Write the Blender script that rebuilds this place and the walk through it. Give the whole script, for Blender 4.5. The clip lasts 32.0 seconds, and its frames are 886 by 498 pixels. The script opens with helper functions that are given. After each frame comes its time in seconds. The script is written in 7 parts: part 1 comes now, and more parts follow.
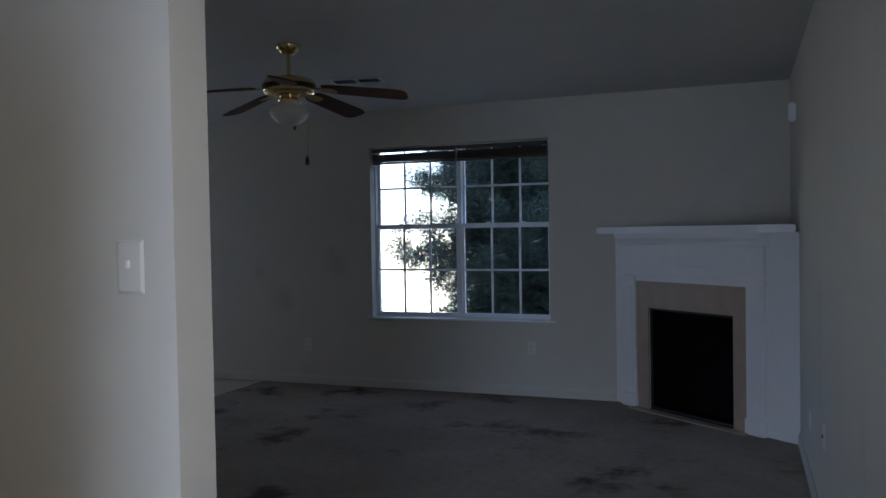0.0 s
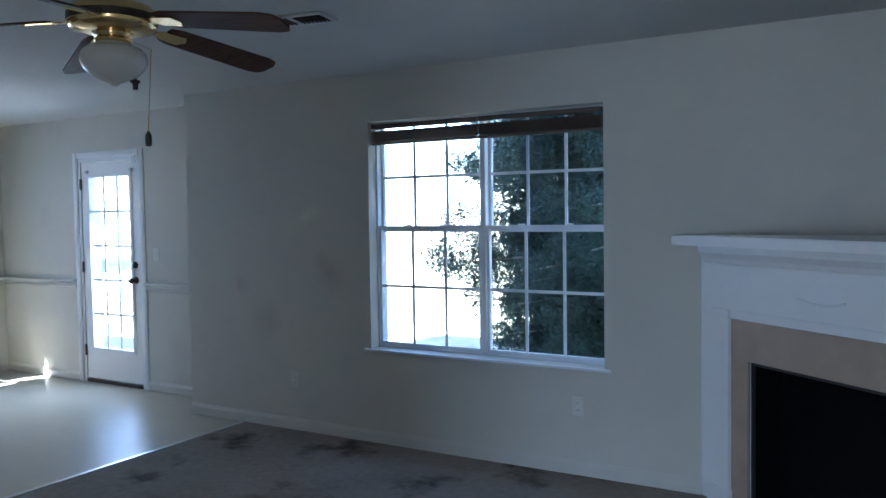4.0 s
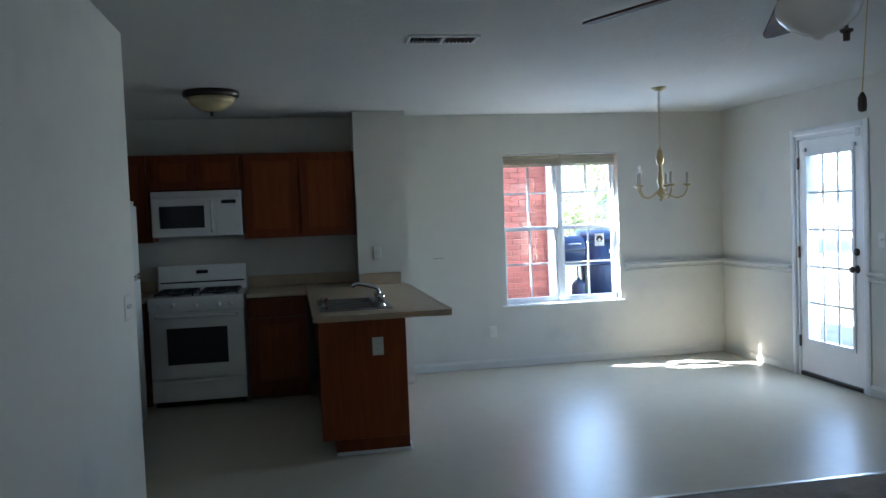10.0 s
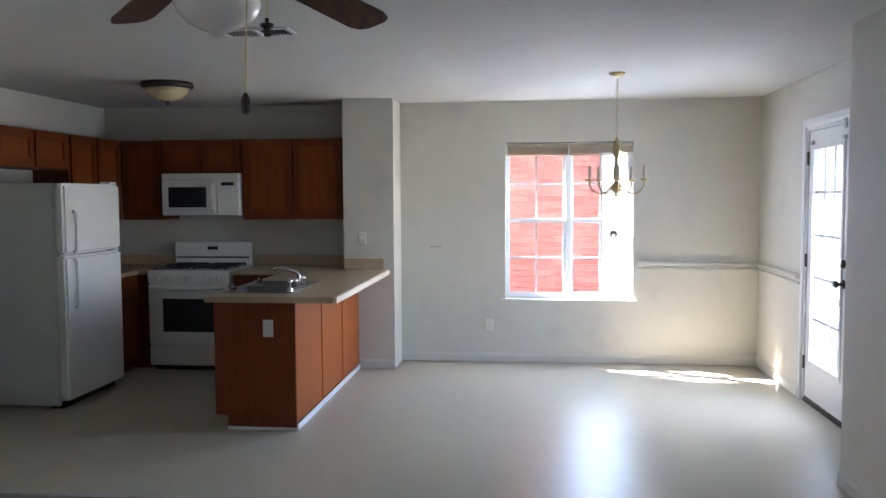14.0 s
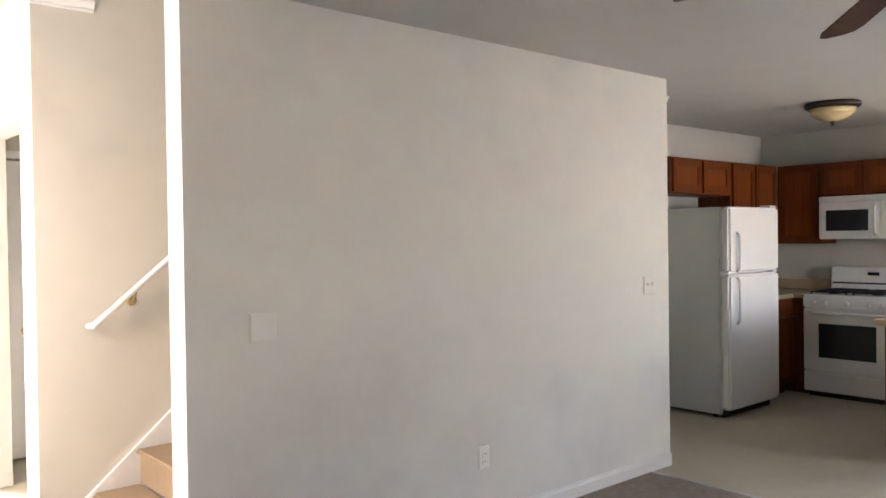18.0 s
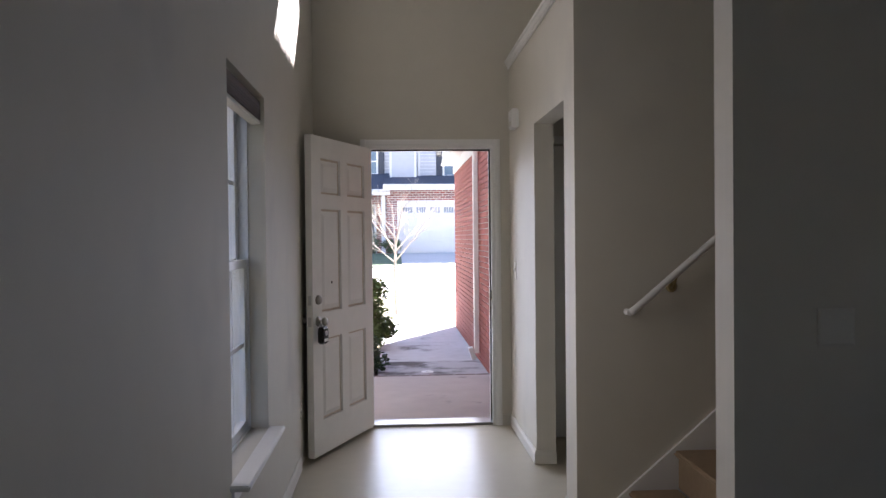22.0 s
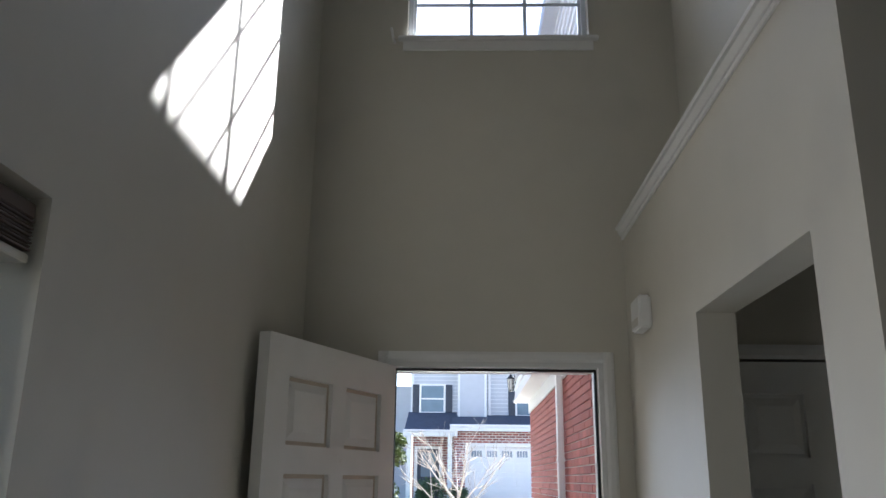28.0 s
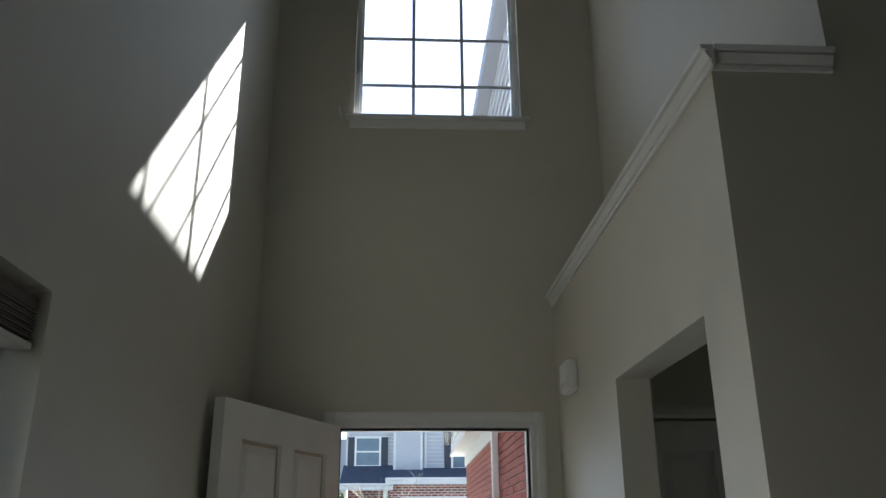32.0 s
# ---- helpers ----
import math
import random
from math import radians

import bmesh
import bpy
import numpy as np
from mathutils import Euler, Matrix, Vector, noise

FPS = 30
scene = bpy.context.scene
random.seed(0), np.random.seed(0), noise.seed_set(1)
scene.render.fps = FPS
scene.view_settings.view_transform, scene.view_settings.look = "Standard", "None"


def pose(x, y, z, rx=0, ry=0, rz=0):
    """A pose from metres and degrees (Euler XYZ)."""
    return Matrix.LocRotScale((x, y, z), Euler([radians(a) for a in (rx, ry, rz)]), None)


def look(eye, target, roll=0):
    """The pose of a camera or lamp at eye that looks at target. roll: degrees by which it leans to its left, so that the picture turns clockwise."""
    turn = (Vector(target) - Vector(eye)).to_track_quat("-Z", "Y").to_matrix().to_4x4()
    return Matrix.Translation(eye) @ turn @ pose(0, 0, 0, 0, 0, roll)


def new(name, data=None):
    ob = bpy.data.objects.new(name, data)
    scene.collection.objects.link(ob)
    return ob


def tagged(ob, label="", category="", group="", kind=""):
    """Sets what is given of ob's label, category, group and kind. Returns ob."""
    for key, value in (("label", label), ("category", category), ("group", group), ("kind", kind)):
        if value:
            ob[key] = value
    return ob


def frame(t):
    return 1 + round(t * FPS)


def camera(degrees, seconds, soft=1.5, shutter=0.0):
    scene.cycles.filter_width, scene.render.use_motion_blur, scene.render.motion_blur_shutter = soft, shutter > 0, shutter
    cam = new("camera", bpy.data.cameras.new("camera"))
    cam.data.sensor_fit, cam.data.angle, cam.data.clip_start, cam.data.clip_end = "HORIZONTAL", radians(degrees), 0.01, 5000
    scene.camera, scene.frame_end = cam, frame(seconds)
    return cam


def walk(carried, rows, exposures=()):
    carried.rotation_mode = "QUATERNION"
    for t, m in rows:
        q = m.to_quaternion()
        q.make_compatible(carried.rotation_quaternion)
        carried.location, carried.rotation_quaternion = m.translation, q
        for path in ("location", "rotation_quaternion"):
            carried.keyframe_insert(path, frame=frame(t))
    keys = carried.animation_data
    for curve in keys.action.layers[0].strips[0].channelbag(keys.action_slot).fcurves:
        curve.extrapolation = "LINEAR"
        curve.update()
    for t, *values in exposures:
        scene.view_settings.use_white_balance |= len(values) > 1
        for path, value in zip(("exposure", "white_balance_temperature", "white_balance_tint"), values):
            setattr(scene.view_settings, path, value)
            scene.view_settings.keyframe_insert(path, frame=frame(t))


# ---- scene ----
# Camera and its walk: t, x, y, z, yaw, pitch, roll
ROWS = [
    (0, -0.323, 1.789, 1.388, 20.62, -1.38, -1.00),
    (0.5, -0.276, 1.906, 1.387, 17.00, -2.59, -1.06),
    (1, -0.341, 2.124, 1.458, 15.55, -3.13, -1.52),
    (1.5, -0.355, 2.409, 1.442, 16.10, -2.73, -1.09),
    (2, -0.310, 2.761, 1.488, 18.21, -3.35, -1.64),
    (2.5, -0.283, 3.063, 1.448, 20.33, -1.01, -1.08),
    (4.5, -0.354, 3.963, 1.540, 34.96, -3.05, -0.97),
    (5, -0.378, 3.965, 1.544, 40.18, -2.67, -0.90),
    (5.5, -0.383, 3.926, 1.545, 45.95, -2.40, -1.09),
    (6, -0.454, 3.951, 1.548, 52.17, -2.59, -1.14),
    (6.5, -0.431, 3.895, 1.542, 56.29, -2.54, -1.01),
    (7, -0.447, 3.844, 1.545, 62.40, -2.59, -1.16),
    (7.5, -0.488, 3.844, 1.562, 67.83, -2.75, -0.92),
    (8, -0.508, 3.843, 1.563, 71.71, -2.80, -1.26),
    (8.5, -0.511, 3.847, 1.556, 71.69, -2.68, -1.63),
    (9, -0.521, 3.883, 1.556, 72.78, -2.17, -1.43),
    (9.5, -0.583, 3.981, 1.549, 74.99, -2.35, -3.02),
    (10, -0.719, 4.266, 1.545, 79.35, -2.77, -2.14),
    (10.5, -0.744, 4.642, 1.556, 84.71, -2.92, -1.93),
    (11, -0.784, 4.996, 1.560, 87.00, -3.83, -1.92),
    (11.5, -0.964, 5.381, 1.543, 90.05, -4.05, 0.10),
    (12, -1.043, 5.728, 1.541, 93.28, -3.74, 0.21),
    (12.5, -1.018, 6.094, 1.559, 97.16, -3.45, 0.10),
    (13, -0.844, 6.297, 1.562, 96.76, -3.48, -0.13),
    (13.5, -0.746, 6.449, 1.558, 95.36, -3.72, -0.09),
    (15.5, -0.580, 6.560, 1.568, 108.48, -3.50, -1.31),
    (16, -0.622, 6.481, 1.578, 114.54, -3.24, -1.04),
    (16.5, -0.574, 6.468, 1.573, 119.29, -2.46, -0.92),
    (17, -0.502, 6.428, 1.586, 125.58, -2.05, -0.61),
    (17.5, -0.487, 6.417, 1.560, 132.06, -1.70, -0.55),
    (18, -0.395, 6.398, 1.460, 139.16, -0.79, -0.79),
    (18.5, -0.495, 6.550, 1.425, 147.55, -0.42, -0.70),
    (19, -0.453, 6.535, 1.400, 154.95, -0.35, 0.00),
    (19.5, -0.684, 6.244, 1.403, 162.37, -0.71, -0.39),
    (20, -0.643, 6.169, 1.399, 167.64, -0.85, -0.34),
    (20.5, -0.594, 6.110, 1.385, 171.88, -0.72, 0.10),
    (21, -0.608, 6.113, 1.405, 175.57, -0.88, 0.07),
    (21.5, -0.588, 6.059, 1.403, 176.36, -0.66, 0.44),
    (22, -0.580, 5.885, 1.401, 176.49, -0.85, -0.60),
    (22.5, -0.627, 5.683, 1.393, 177.69, -1.75, -0.34),
    (23, -0.706, 5.360, 1.438, 179.93, -1.96, 0.45),
    (23.5, -0.696, 5.009, 1.402, 179.93, -1.80, -0.33),
    (24, -0.691, 4.655, 1.431, 179.90, -1.04, -0.96),
    (24.5, -0.734, 4.330, 1.439, 181.52, -1.50, -0.54),
    (26.5, -0.725, 3.530, 1.440, 181.06, 2.36, -0.42),
    (27, -0.721, 3.491, 1.506, 181.28, 6.97, -0.17),
    (27.5, -0.708, 3.487, 1.544, 181.15, 12.19, 0.05),
    (28, -0.722, 3.509, 1.574, 181.68, 16.15, 0.70),
    (28.5, -0.726, 3.523, 1.603, 181.71, 20.08, 0.94),
    (29, -0.735, 3.537, 1.620, 181.67, 22.48, 1.20),
    (29.5, -0.730, 3.543, 1.636, 181.49, 24.37, 0.99),
    (30, -0.734, 3.553, 1.650, 181.38, 25.73, 0.80),
    (30.5, -0.736, 3.557, 1.651, 181.10, 26.14, 0.87),
    (31, -0.728, 3.580, 1.639, 179.84, 25.42, 0.73),
    (31.5, -0.698, 3.646, 1.609, 177.98, 22.01, 0.41),
    (32, -0.695, 3.776, 1.578, 176.90, 19.70, -0.42),
]


def eye_pose(x, y, z, yaw, pitch, roll):
    a, b = radians(yaw), radians(pitch)
    ahead = Vector((-math.sin(a) * math.cos(b), math.cos(a) * math.cos(b), math.sin(b)))
    return look((x, y, z), Vector((x, y, z)) + ahead, roll)


EXPOSURES = [(0, 3.6, 5420, 17), (0.7, 4.35, 5400, 19), (1.5, 4.75, 5300, 19), (2.5, 5.08, 5150, 15), (5, 4.32, 4850, 9), (7, 3.5, 4760, 7), (8, 3.8, 4860, 8), (9, 4.3, 5010, 9), (11, 5.15, 5400, 8), (13, 5.5, 5750, 14), (15.5, 5.52, 6250, 23), (17, 6.3, 6780, 26), (18.5, 6.62, 6650, 25), (19.2, 6.05, 6480, 23), (20, 4.68, 6250, 22), (21, 3.7, 6150, 22), (23, 2.9, 6050, 22), (26.5, 2.5, 6200, 21), (28, 2.82, 5730, 13), (30, 3.22, 5750, 8), (31, 2.65, 5680, 7), (32, 2.35, 5800, 7)]
cam = camera(58.0, 32.0)
walk(cam, [(r[0], eye_pose(*r[1:])) for r in ROWS], EXPOSURES)

# ---- world and sun ----
SUN_DIR = Vector((1.0, 1.82, -2.13)).normalized()
world = bpy.data.worlds.new("sky")
scene.world = world
world.use_nodes = True
_nt = world.node_tree
_sky = _nt.nodes.new("ShaderNodeTexSky")
_sky.sky_type = "NISHITA"
_sky.sun_disc = False
_sky.sun_elevation = math.asin(-SUN_DIR.z)
_sky.sun_rotation = math.atan2(-SUN_DIR.x, -SUN_DIR.y)
_bg = _nt.nodes["Background"]
_nt.links.new(_sky.outputs["Color"], _bg.inputs["Color"])
_bg.inputs["Strength"].default_value = 0.062
sun = new("sun", bpy.data.lights.new("sun", "SUN"))
sun.data.energy, sun.data.angle, sun.data.color = 5.0, radians(0.53), (1.0, 0.95, 0.88)
sun.matrix_world = look((0, 0, 0), SUN_DIR)


def window_light(name, x, y, z, w, h, direction, watts, spread=180, tone=(0.80, 0.89, 1.0)):
    """An area lamp for sky light at an opening, or for added fill beside one."""
    lamp = new(name, bpy.data.lights.new(name, "AREA"))
    lamp.data.shape, lamp.data.size, lamp.data.size_y, lamp.data.energy = "RECTANGLE", w, h, watts
    lamp.data.color, lamp.data.spread = tone, radians(spread)
    lamp.matrix_world = look((x, y, z), Vector((x, y, z)) + Vector(direction))
    return lamp
window_light("sky_living", -2.6, 8.36, 1.42, 1.5, 1.1, (0, -1, -0.45), 0.12)
window_light("sky_dining", -8.36, 7.10, 1.32, 0.55, 1.3, (1, 0, -0.35), 0.9, 170, (0.62, 0.80, 1.0))
window_light("sky_backdoor", -6.55, 8.72, 1.12, 0.5, 1.3, (0, -1, -0.35), 0.9, 170)
# added warm fill lamp just inside the room, turned towards the door wall
window_light("fill_tall", -0.1, 2.60, 1.40, 0.5, 1.2, (-1, -0.4, 0.0), 0.62, 165, (1.0, 0.93, 0.80))
window_light("sky_upper", -0.88, -0.19, 4.27, 0.8, 0.8, (0, 1, -0.6), 0.45, 90)
window_light("sky_entry", -0.85, -0.16, 1.05, 0.8, 1.9, (-0.12, 1, -0.35), 1.2, 92)
# ---- materials ----
def material(name, base, rough=0.6, metal=0.0, noise_scale=20.0, amount=0.08, bump=0.0, bump_scale=200.0, spots=None, spec=0.5, coat=0.0, per_object=0.0):
    """A procedural surface: base colour with variation at two scales, and fine relief."""
    m = bpy.data.materials.new(name)
    m.use_nodes = True
    nt = m.node_tree
    b = nt.nodes["Principled BSDF"]
    b.inputs["Roughness"].default_value, b.inputs["Metallic"].default_value = rough, metal
    b.inputs["Specular IOR Level"].default_value = spec
    b.inputs["Coat Weight"].default_value = coat
    n1 = nt.nodes.new("ShaderNodeTexNoise")
    n1.inputs["Scale"].default_value, n1.inputs["Detail"].default_value = noise_scale, 6
    n2 = nt.nodes.new("ShaderNodeTexNoise")
    n2.inputs["Scale"].default_value, n2.inputs["Detail"].default_value = noise_scale / 9, 4
    geo = nt.nodes.new("ShaderNodeNewGeometry")
    for n in (n1, n2):
        nt.links.new(geo.outputs["Position"], n.inputs["Vector"])
    add = nt.nodes.new("ShaderNodeMath")
    add.operation = "ADD"
    nt.links.new(n1.outputs["Fac"], add.inputs[0])
    nt.links.new(n2.outputs["Fac"], add.inputs[1])
    rng = nt.nodes.new("ShaderNodeMapRange")
    rng.inputs["From Min"].default_value, rng.inputs["From Max"].default_value = 0.6, 1.4
    rng.inputs["To Min"].default_value, rng.inputs["To Max"].default_value = 1 - amount, 1 + amount
    nt.links.new(add.outputs[0], rng.inputs["Value"])
    mul = nt.nodes.new("ShaderNodeVectorMath")
    mul.operation = "SCALE"
    mul.inputs[0].default_value = base[:3]
    last = rng.outputs["Result"]
    if per_object:
        info = nt.nodes.new("ShaderNodeObjectInfo")
        pr = nt.nodes.new("ShaderNodeMapRange")
        pr.inputs["To Min"].default_value, pr.inputs["To Max"].default_value = 1 - per_object, 1 + per_object
        nt.links.new(info.outputs["Random"], pr.inputs["Value"])
        pm = nt.nodes.new("ShaderNodeMath")
        pm.operation = "MULTIPLY"
        nt.links.new(last, pm.inputs[0])
        nt.links.new(pr.outputs["Result"], pm.inputs[1])
        last = pm.outputs[0]
    nt.links.new(last, mul.inputs["Scale"])
    colour = mul.outputs["Vector"]
    if spots:
        tint, scale, low, high = spots[:4]
        ns = nt.nodes.new("ShaderNodeTexNoise")
        ns.inputs["Scale"].default_value, ns.inputs["Detail"].default_value = scale, 5 if len(spots) < 5 else spots[4]
        ns.inputs["Roughness"].default_value = 0.62
        nt.links.new(geo.outputs["Position"], ns.inputs["Vector"])
        sr = nt.nodes.new("ShaderNodeMapRange")
        sr.interpolation_type = "SMOOTHSTEP"
        sr.inputs["From Min"].default_value, sr.inputs["From Max"].default_value = low, high
        nt.links.new(ns.outputs["Fac"], sr.inputs["Value"])
        mix = nt.nodes.new("ShaderNodeMix")
        mix.data_type = "RGBA"
        nt.links.new(sr.outputs["Result"], mix.inputs["Factor"])
        nt.links.new(colour, mix.inputs["A"])
        mix.inputs["B"].default_value = (*tint, 1)
        colour = mix.outputs["Result"]
    nt.links.new(colour, b.inputs["Base Color"])
    if bump:
        nb = nt.nodes.new("ShaderNodeTexNoise")
        nb.inputs["Scale"].default_value, nb.inputs["Detail"].default_value = bump_scale, 4
        nt.links.new(geo.outputs["Position"], nb.inputs["Vector"])
        bn = nt.nodes.new("ShaderNodeBump")
        bn.inputs["Strength"].default_value, bn.inputs["Distance"].default_value = bump, 0.01
        nt.links.new(nb.outputs["Fac"], bn.inputs["Height"])
        nt.links.new(bn.outputs["Normal"], b.inputs["Normal"])
    return m


def wood(name, dark, light, rough=0.4, along="z"):
    m = bpy.data.materials.new(name)
    m.use_nodes = True
    nt = m.node_tree
    b = nt.nodes["Principled BSDF"]
    geo = nt.nodes.new("ShaderNodeNewGeometry")
    mp = nt.nodes.new("ShaderNodeMapping")
    mp.inputs["Scale"].default_value = {"z": (30, 30, 1.6), "x": (1.6, 30, 30), "y": (30, 1.6, 30)}[along]
    nt.links.new(geo.outputs["Position"], mp.inputs["Vector"])
    info = nt.nodes.new("ShaderNodeObjectInfo")
    off = nt.nodes.new("ShaderNodeVectorMath")
    off.operation = "ADD"
    nt.links.new(mp.outputs["Vector"], off.inputs[0])
    nt.links.new(info.outputs["Random"], off.inputs[1])
    n = nt.nodes.new("ShaderNodeTexNoise")
    n.inputs["Scale"].default_value, n.inputs["Detail"].default_value, n.inputs["Distortion"].default_value = 1.4, 7, 0.6
    nt.links.new(off.outputs["Vector"], n.inputs["Vector"])
    ramp = nt.nodes.new("ShaderNodeValToRGB")
    ramp.color_ramp.elements[0].position, ramp.color_ramp.elements[1].position = 0.32, 0.7
    ramp.color_ramp.elements[0].color, ramp.color_ramp.elements[1].color = (*dark, 1), (*light, 1)
    nt.links.new(n.outputs["Fac"], ramp.inputs["Fac"])
    nt.links.new(ramp.outputs["Color"], b.inputs["Base Color"])
    b.inputs["Roughness"].default_value = rough
    b.inputs["Specular IOR Level"].default_value = 0.20
    bn = nt.nodes.new("ShaderNodeBump")
    bn.inputs["Strength"].default_value, bn.inputs["Distance"].default_value = 0.12, 0.003
    nt.links.new(n.outputs["Fac"], bn.inputs["Height"])
    nt.links.new(bn.outputs["Normal"], b.inputs["Normal"])
    return m


def glass_material(name, tint=(1, 1, 1), gloss=0.02):
    m = bpy.data.materials.new(name)
    m.use_nodes = True
    nt = m.node_tree
    nt.nodes.remove(nt.nodes["Principled BSDF"])
    out = nt.nodes["Material Output"]
    tr, gl = nt.nodes.new("ShaderNodeBsdfTransparent"), nt.nodes.new("ShaderNodeBsdfGlossy")
    tr.inputs["Color"].default_value, gl.inputs["Roughness"].default_value = (*tint, 1), gloss
    lw, mx = nt.nodes.new("ShaderNodeLayerWeight"), nt.nodes.new("ShaderNodeMixShader")
    pw, ml = nt.nodes.new("ShaderNodeMath"), nt.nodes.new("ShaderNodeMath")
    pw.operation, ml.operation = "POWER", "MULTIPLY_ADD"
    lw.inputs["Blend"].default_value = 0.5
    pw.inputs[1].default_value, ml.inputs[1].default_value, ml.inputs[2].default_value = 4.0, 0.5, 0.03
    nt.links.new(lw.outputs["Facing"], pw.inputs[0])
    nt.links.new(pw.outputs[0], ml.inputs[0])
    nt.links.new(ml.outputs[0], mx.inputs["Fac"])
    nt.links.new(tr.outputs["BSDF"], mx.inputs[1])
    nt.links.new(gl.outputs["BSDF"], mx.inputs[2])
    nt.links.new(mx.outputs["Shader"], out.inputs["Surface"])
    return m


M_WALL = material("cream_wall_paint", (0.55, 0.526, 0.455), 0.72, noise_scale=6, amount=0.03, bump=0.06, bump_scale=260, spots=((0.45, 0.435, 0.39), 1.1, 0.55, 0.80, 3))
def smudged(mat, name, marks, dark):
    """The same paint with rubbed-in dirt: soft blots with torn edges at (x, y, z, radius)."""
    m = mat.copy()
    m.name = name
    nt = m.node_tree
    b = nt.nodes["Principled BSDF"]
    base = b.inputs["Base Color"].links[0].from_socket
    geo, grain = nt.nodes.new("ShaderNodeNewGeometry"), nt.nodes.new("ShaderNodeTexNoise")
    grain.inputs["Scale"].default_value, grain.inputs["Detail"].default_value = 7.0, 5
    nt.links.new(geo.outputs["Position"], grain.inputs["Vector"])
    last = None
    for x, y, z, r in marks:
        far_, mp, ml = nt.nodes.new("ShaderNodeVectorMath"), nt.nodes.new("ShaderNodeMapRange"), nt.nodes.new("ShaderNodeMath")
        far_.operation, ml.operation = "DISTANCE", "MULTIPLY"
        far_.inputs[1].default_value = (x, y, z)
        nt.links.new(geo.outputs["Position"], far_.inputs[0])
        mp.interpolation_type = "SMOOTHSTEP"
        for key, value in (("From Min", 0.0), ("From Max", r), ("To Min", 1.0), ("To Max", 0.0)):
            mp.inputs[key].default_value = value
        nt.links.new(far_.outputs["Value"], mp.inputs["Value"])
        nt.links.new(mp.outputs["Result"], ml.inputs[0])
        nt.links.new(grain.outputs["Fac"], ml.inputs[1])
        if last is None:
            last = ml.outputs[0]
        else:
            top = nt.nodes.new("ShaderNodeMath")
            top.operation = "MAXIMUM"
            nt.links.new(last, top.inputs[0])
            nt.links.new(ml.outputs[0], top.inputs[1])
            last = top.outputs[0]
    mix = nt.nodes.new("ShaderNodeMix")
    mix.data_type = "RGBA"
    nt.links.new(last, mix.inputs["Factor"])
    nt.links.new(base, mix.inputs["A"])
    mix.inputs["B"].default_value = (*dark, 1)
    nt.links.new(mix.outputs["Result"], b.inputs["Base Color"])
    return m


M_WALLNORTH = smudged(M_WALL, "scuffed_cream_paint", [(-4.32, 8.17, 0.77, 0.19), (-3.73, 8.17, 1.10, 0.17), (-3.80, 8.17, 1.20, 0.10), (-4.55, 8.17, 1.02, 0.10)], (0.36, 0.345, 0.31))
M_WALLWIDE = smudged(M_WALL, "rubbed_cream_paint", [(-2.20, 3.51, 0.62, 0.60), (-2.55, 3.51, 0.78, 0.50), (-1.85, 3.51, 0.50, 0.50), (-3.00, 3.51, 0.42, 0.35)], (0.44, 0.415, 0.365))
M_CEIL = material("textured_ceiling_paint", (0.52, 0.507, 0.47), 0.9, noise_scale=4, amount=0.04, bump=0.33, bump_scale=26)
M_TRIM = material("white_trim_paint", (0.72, 0.72, 0.705), 0.38, noise_scale=14, amount=0.03)
M_BASE = material("cream_baseboard_paint", (0.56, 0.54, 0.48), 0.5, noise_scale=8, amount=0.04)
M_VINYL = material("cream_sheet_vinyl", (0.45, 0.41, 0.315), 0.32, noise_scale=9, amount=0.06, bump=0.05, bump_scale=60, spec=0.12)
M_CARPET = material("stained_grey_carpet", (0.31, 0.262, 0.215), 0.98, noise_scale=22, amount=0.20, bump=0.8, bump_scale=420, spots=((0.085, 0.066, 0.05), 1.6, 0.535, 0.70), spec=0.1)
M_STAIRCARPET = material("tan_stair_carpet", (0.36, 0.27, 0.18), 0.98, noise_scale=40, amount=0.12, bump=0.7, bump_scale=420, spec=0.1)
# tan for the panel grooves: dirt and recess shade together in one colour
M_DOORGROOVE = material("grimy_shaded_groove_paint", (0.52, 0.44, 0.35), 0.5, noise_scale=14, amount=0.15)
M_DOOR = material("white_door_paint", (0.76, 0.75, 0.72), 0.42, noise_scale=10, amount=0.04, spots=((0.50, 0.45, 0.38), 5.0, 0.68, 0.86))
M_VINYLFRAME = material("white_window_vinyl", (0.74, 0.77, 0.80), 0.4, noise_scale=12, amount=0.03)
M_GLASS = glass_material("window_glass")
M_BLIND = material("brown_blind_slats", (0.10, 0.068, 0.048), 0.65, noise_scale=30, amount=0.1)
M_BLIND2 = material("tan_blind_slats", (0.40, 0.34, 0.24), 0.5, noise_scale=30, amount=0.08)
M_CAB = wood("cherry_cabinet_wood", (0.105, 0.021, 0.003), (0.150, 0.034, 0.005), 0.40)
M_CABPANEL = wood("cherry_panel_veneer", (0.150, 0.033, 0.004), (0.195, 0.046, 0.007), 0.40)
# brighter cherry: window light on the peninsula's back put into the colour
M_PENBACK = wood("window_lit_cherry_panel", (0.28, 0.070, 0.012), (0.315, 0.084, 0.016), 0.38)
M_COUNTER = material("tan_laminate_counter", (0.42, 0.31, 0.19), 0.33, noise_scale=70, amount=0.12)
M_EDGE = material("pale_laminate_edge", (0.60, 0.53, 0.43), 0.4, noise_scale=50, amount=0.15)
M_ENAMEL = material("white_appliance_enamel", (0.73, 0.72, 0.68), 0.24, noise_scale=3, amount=0.02)
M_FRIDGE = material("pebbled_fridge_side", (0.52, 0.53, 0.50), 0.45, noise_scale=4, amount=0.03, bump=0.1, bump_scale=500)
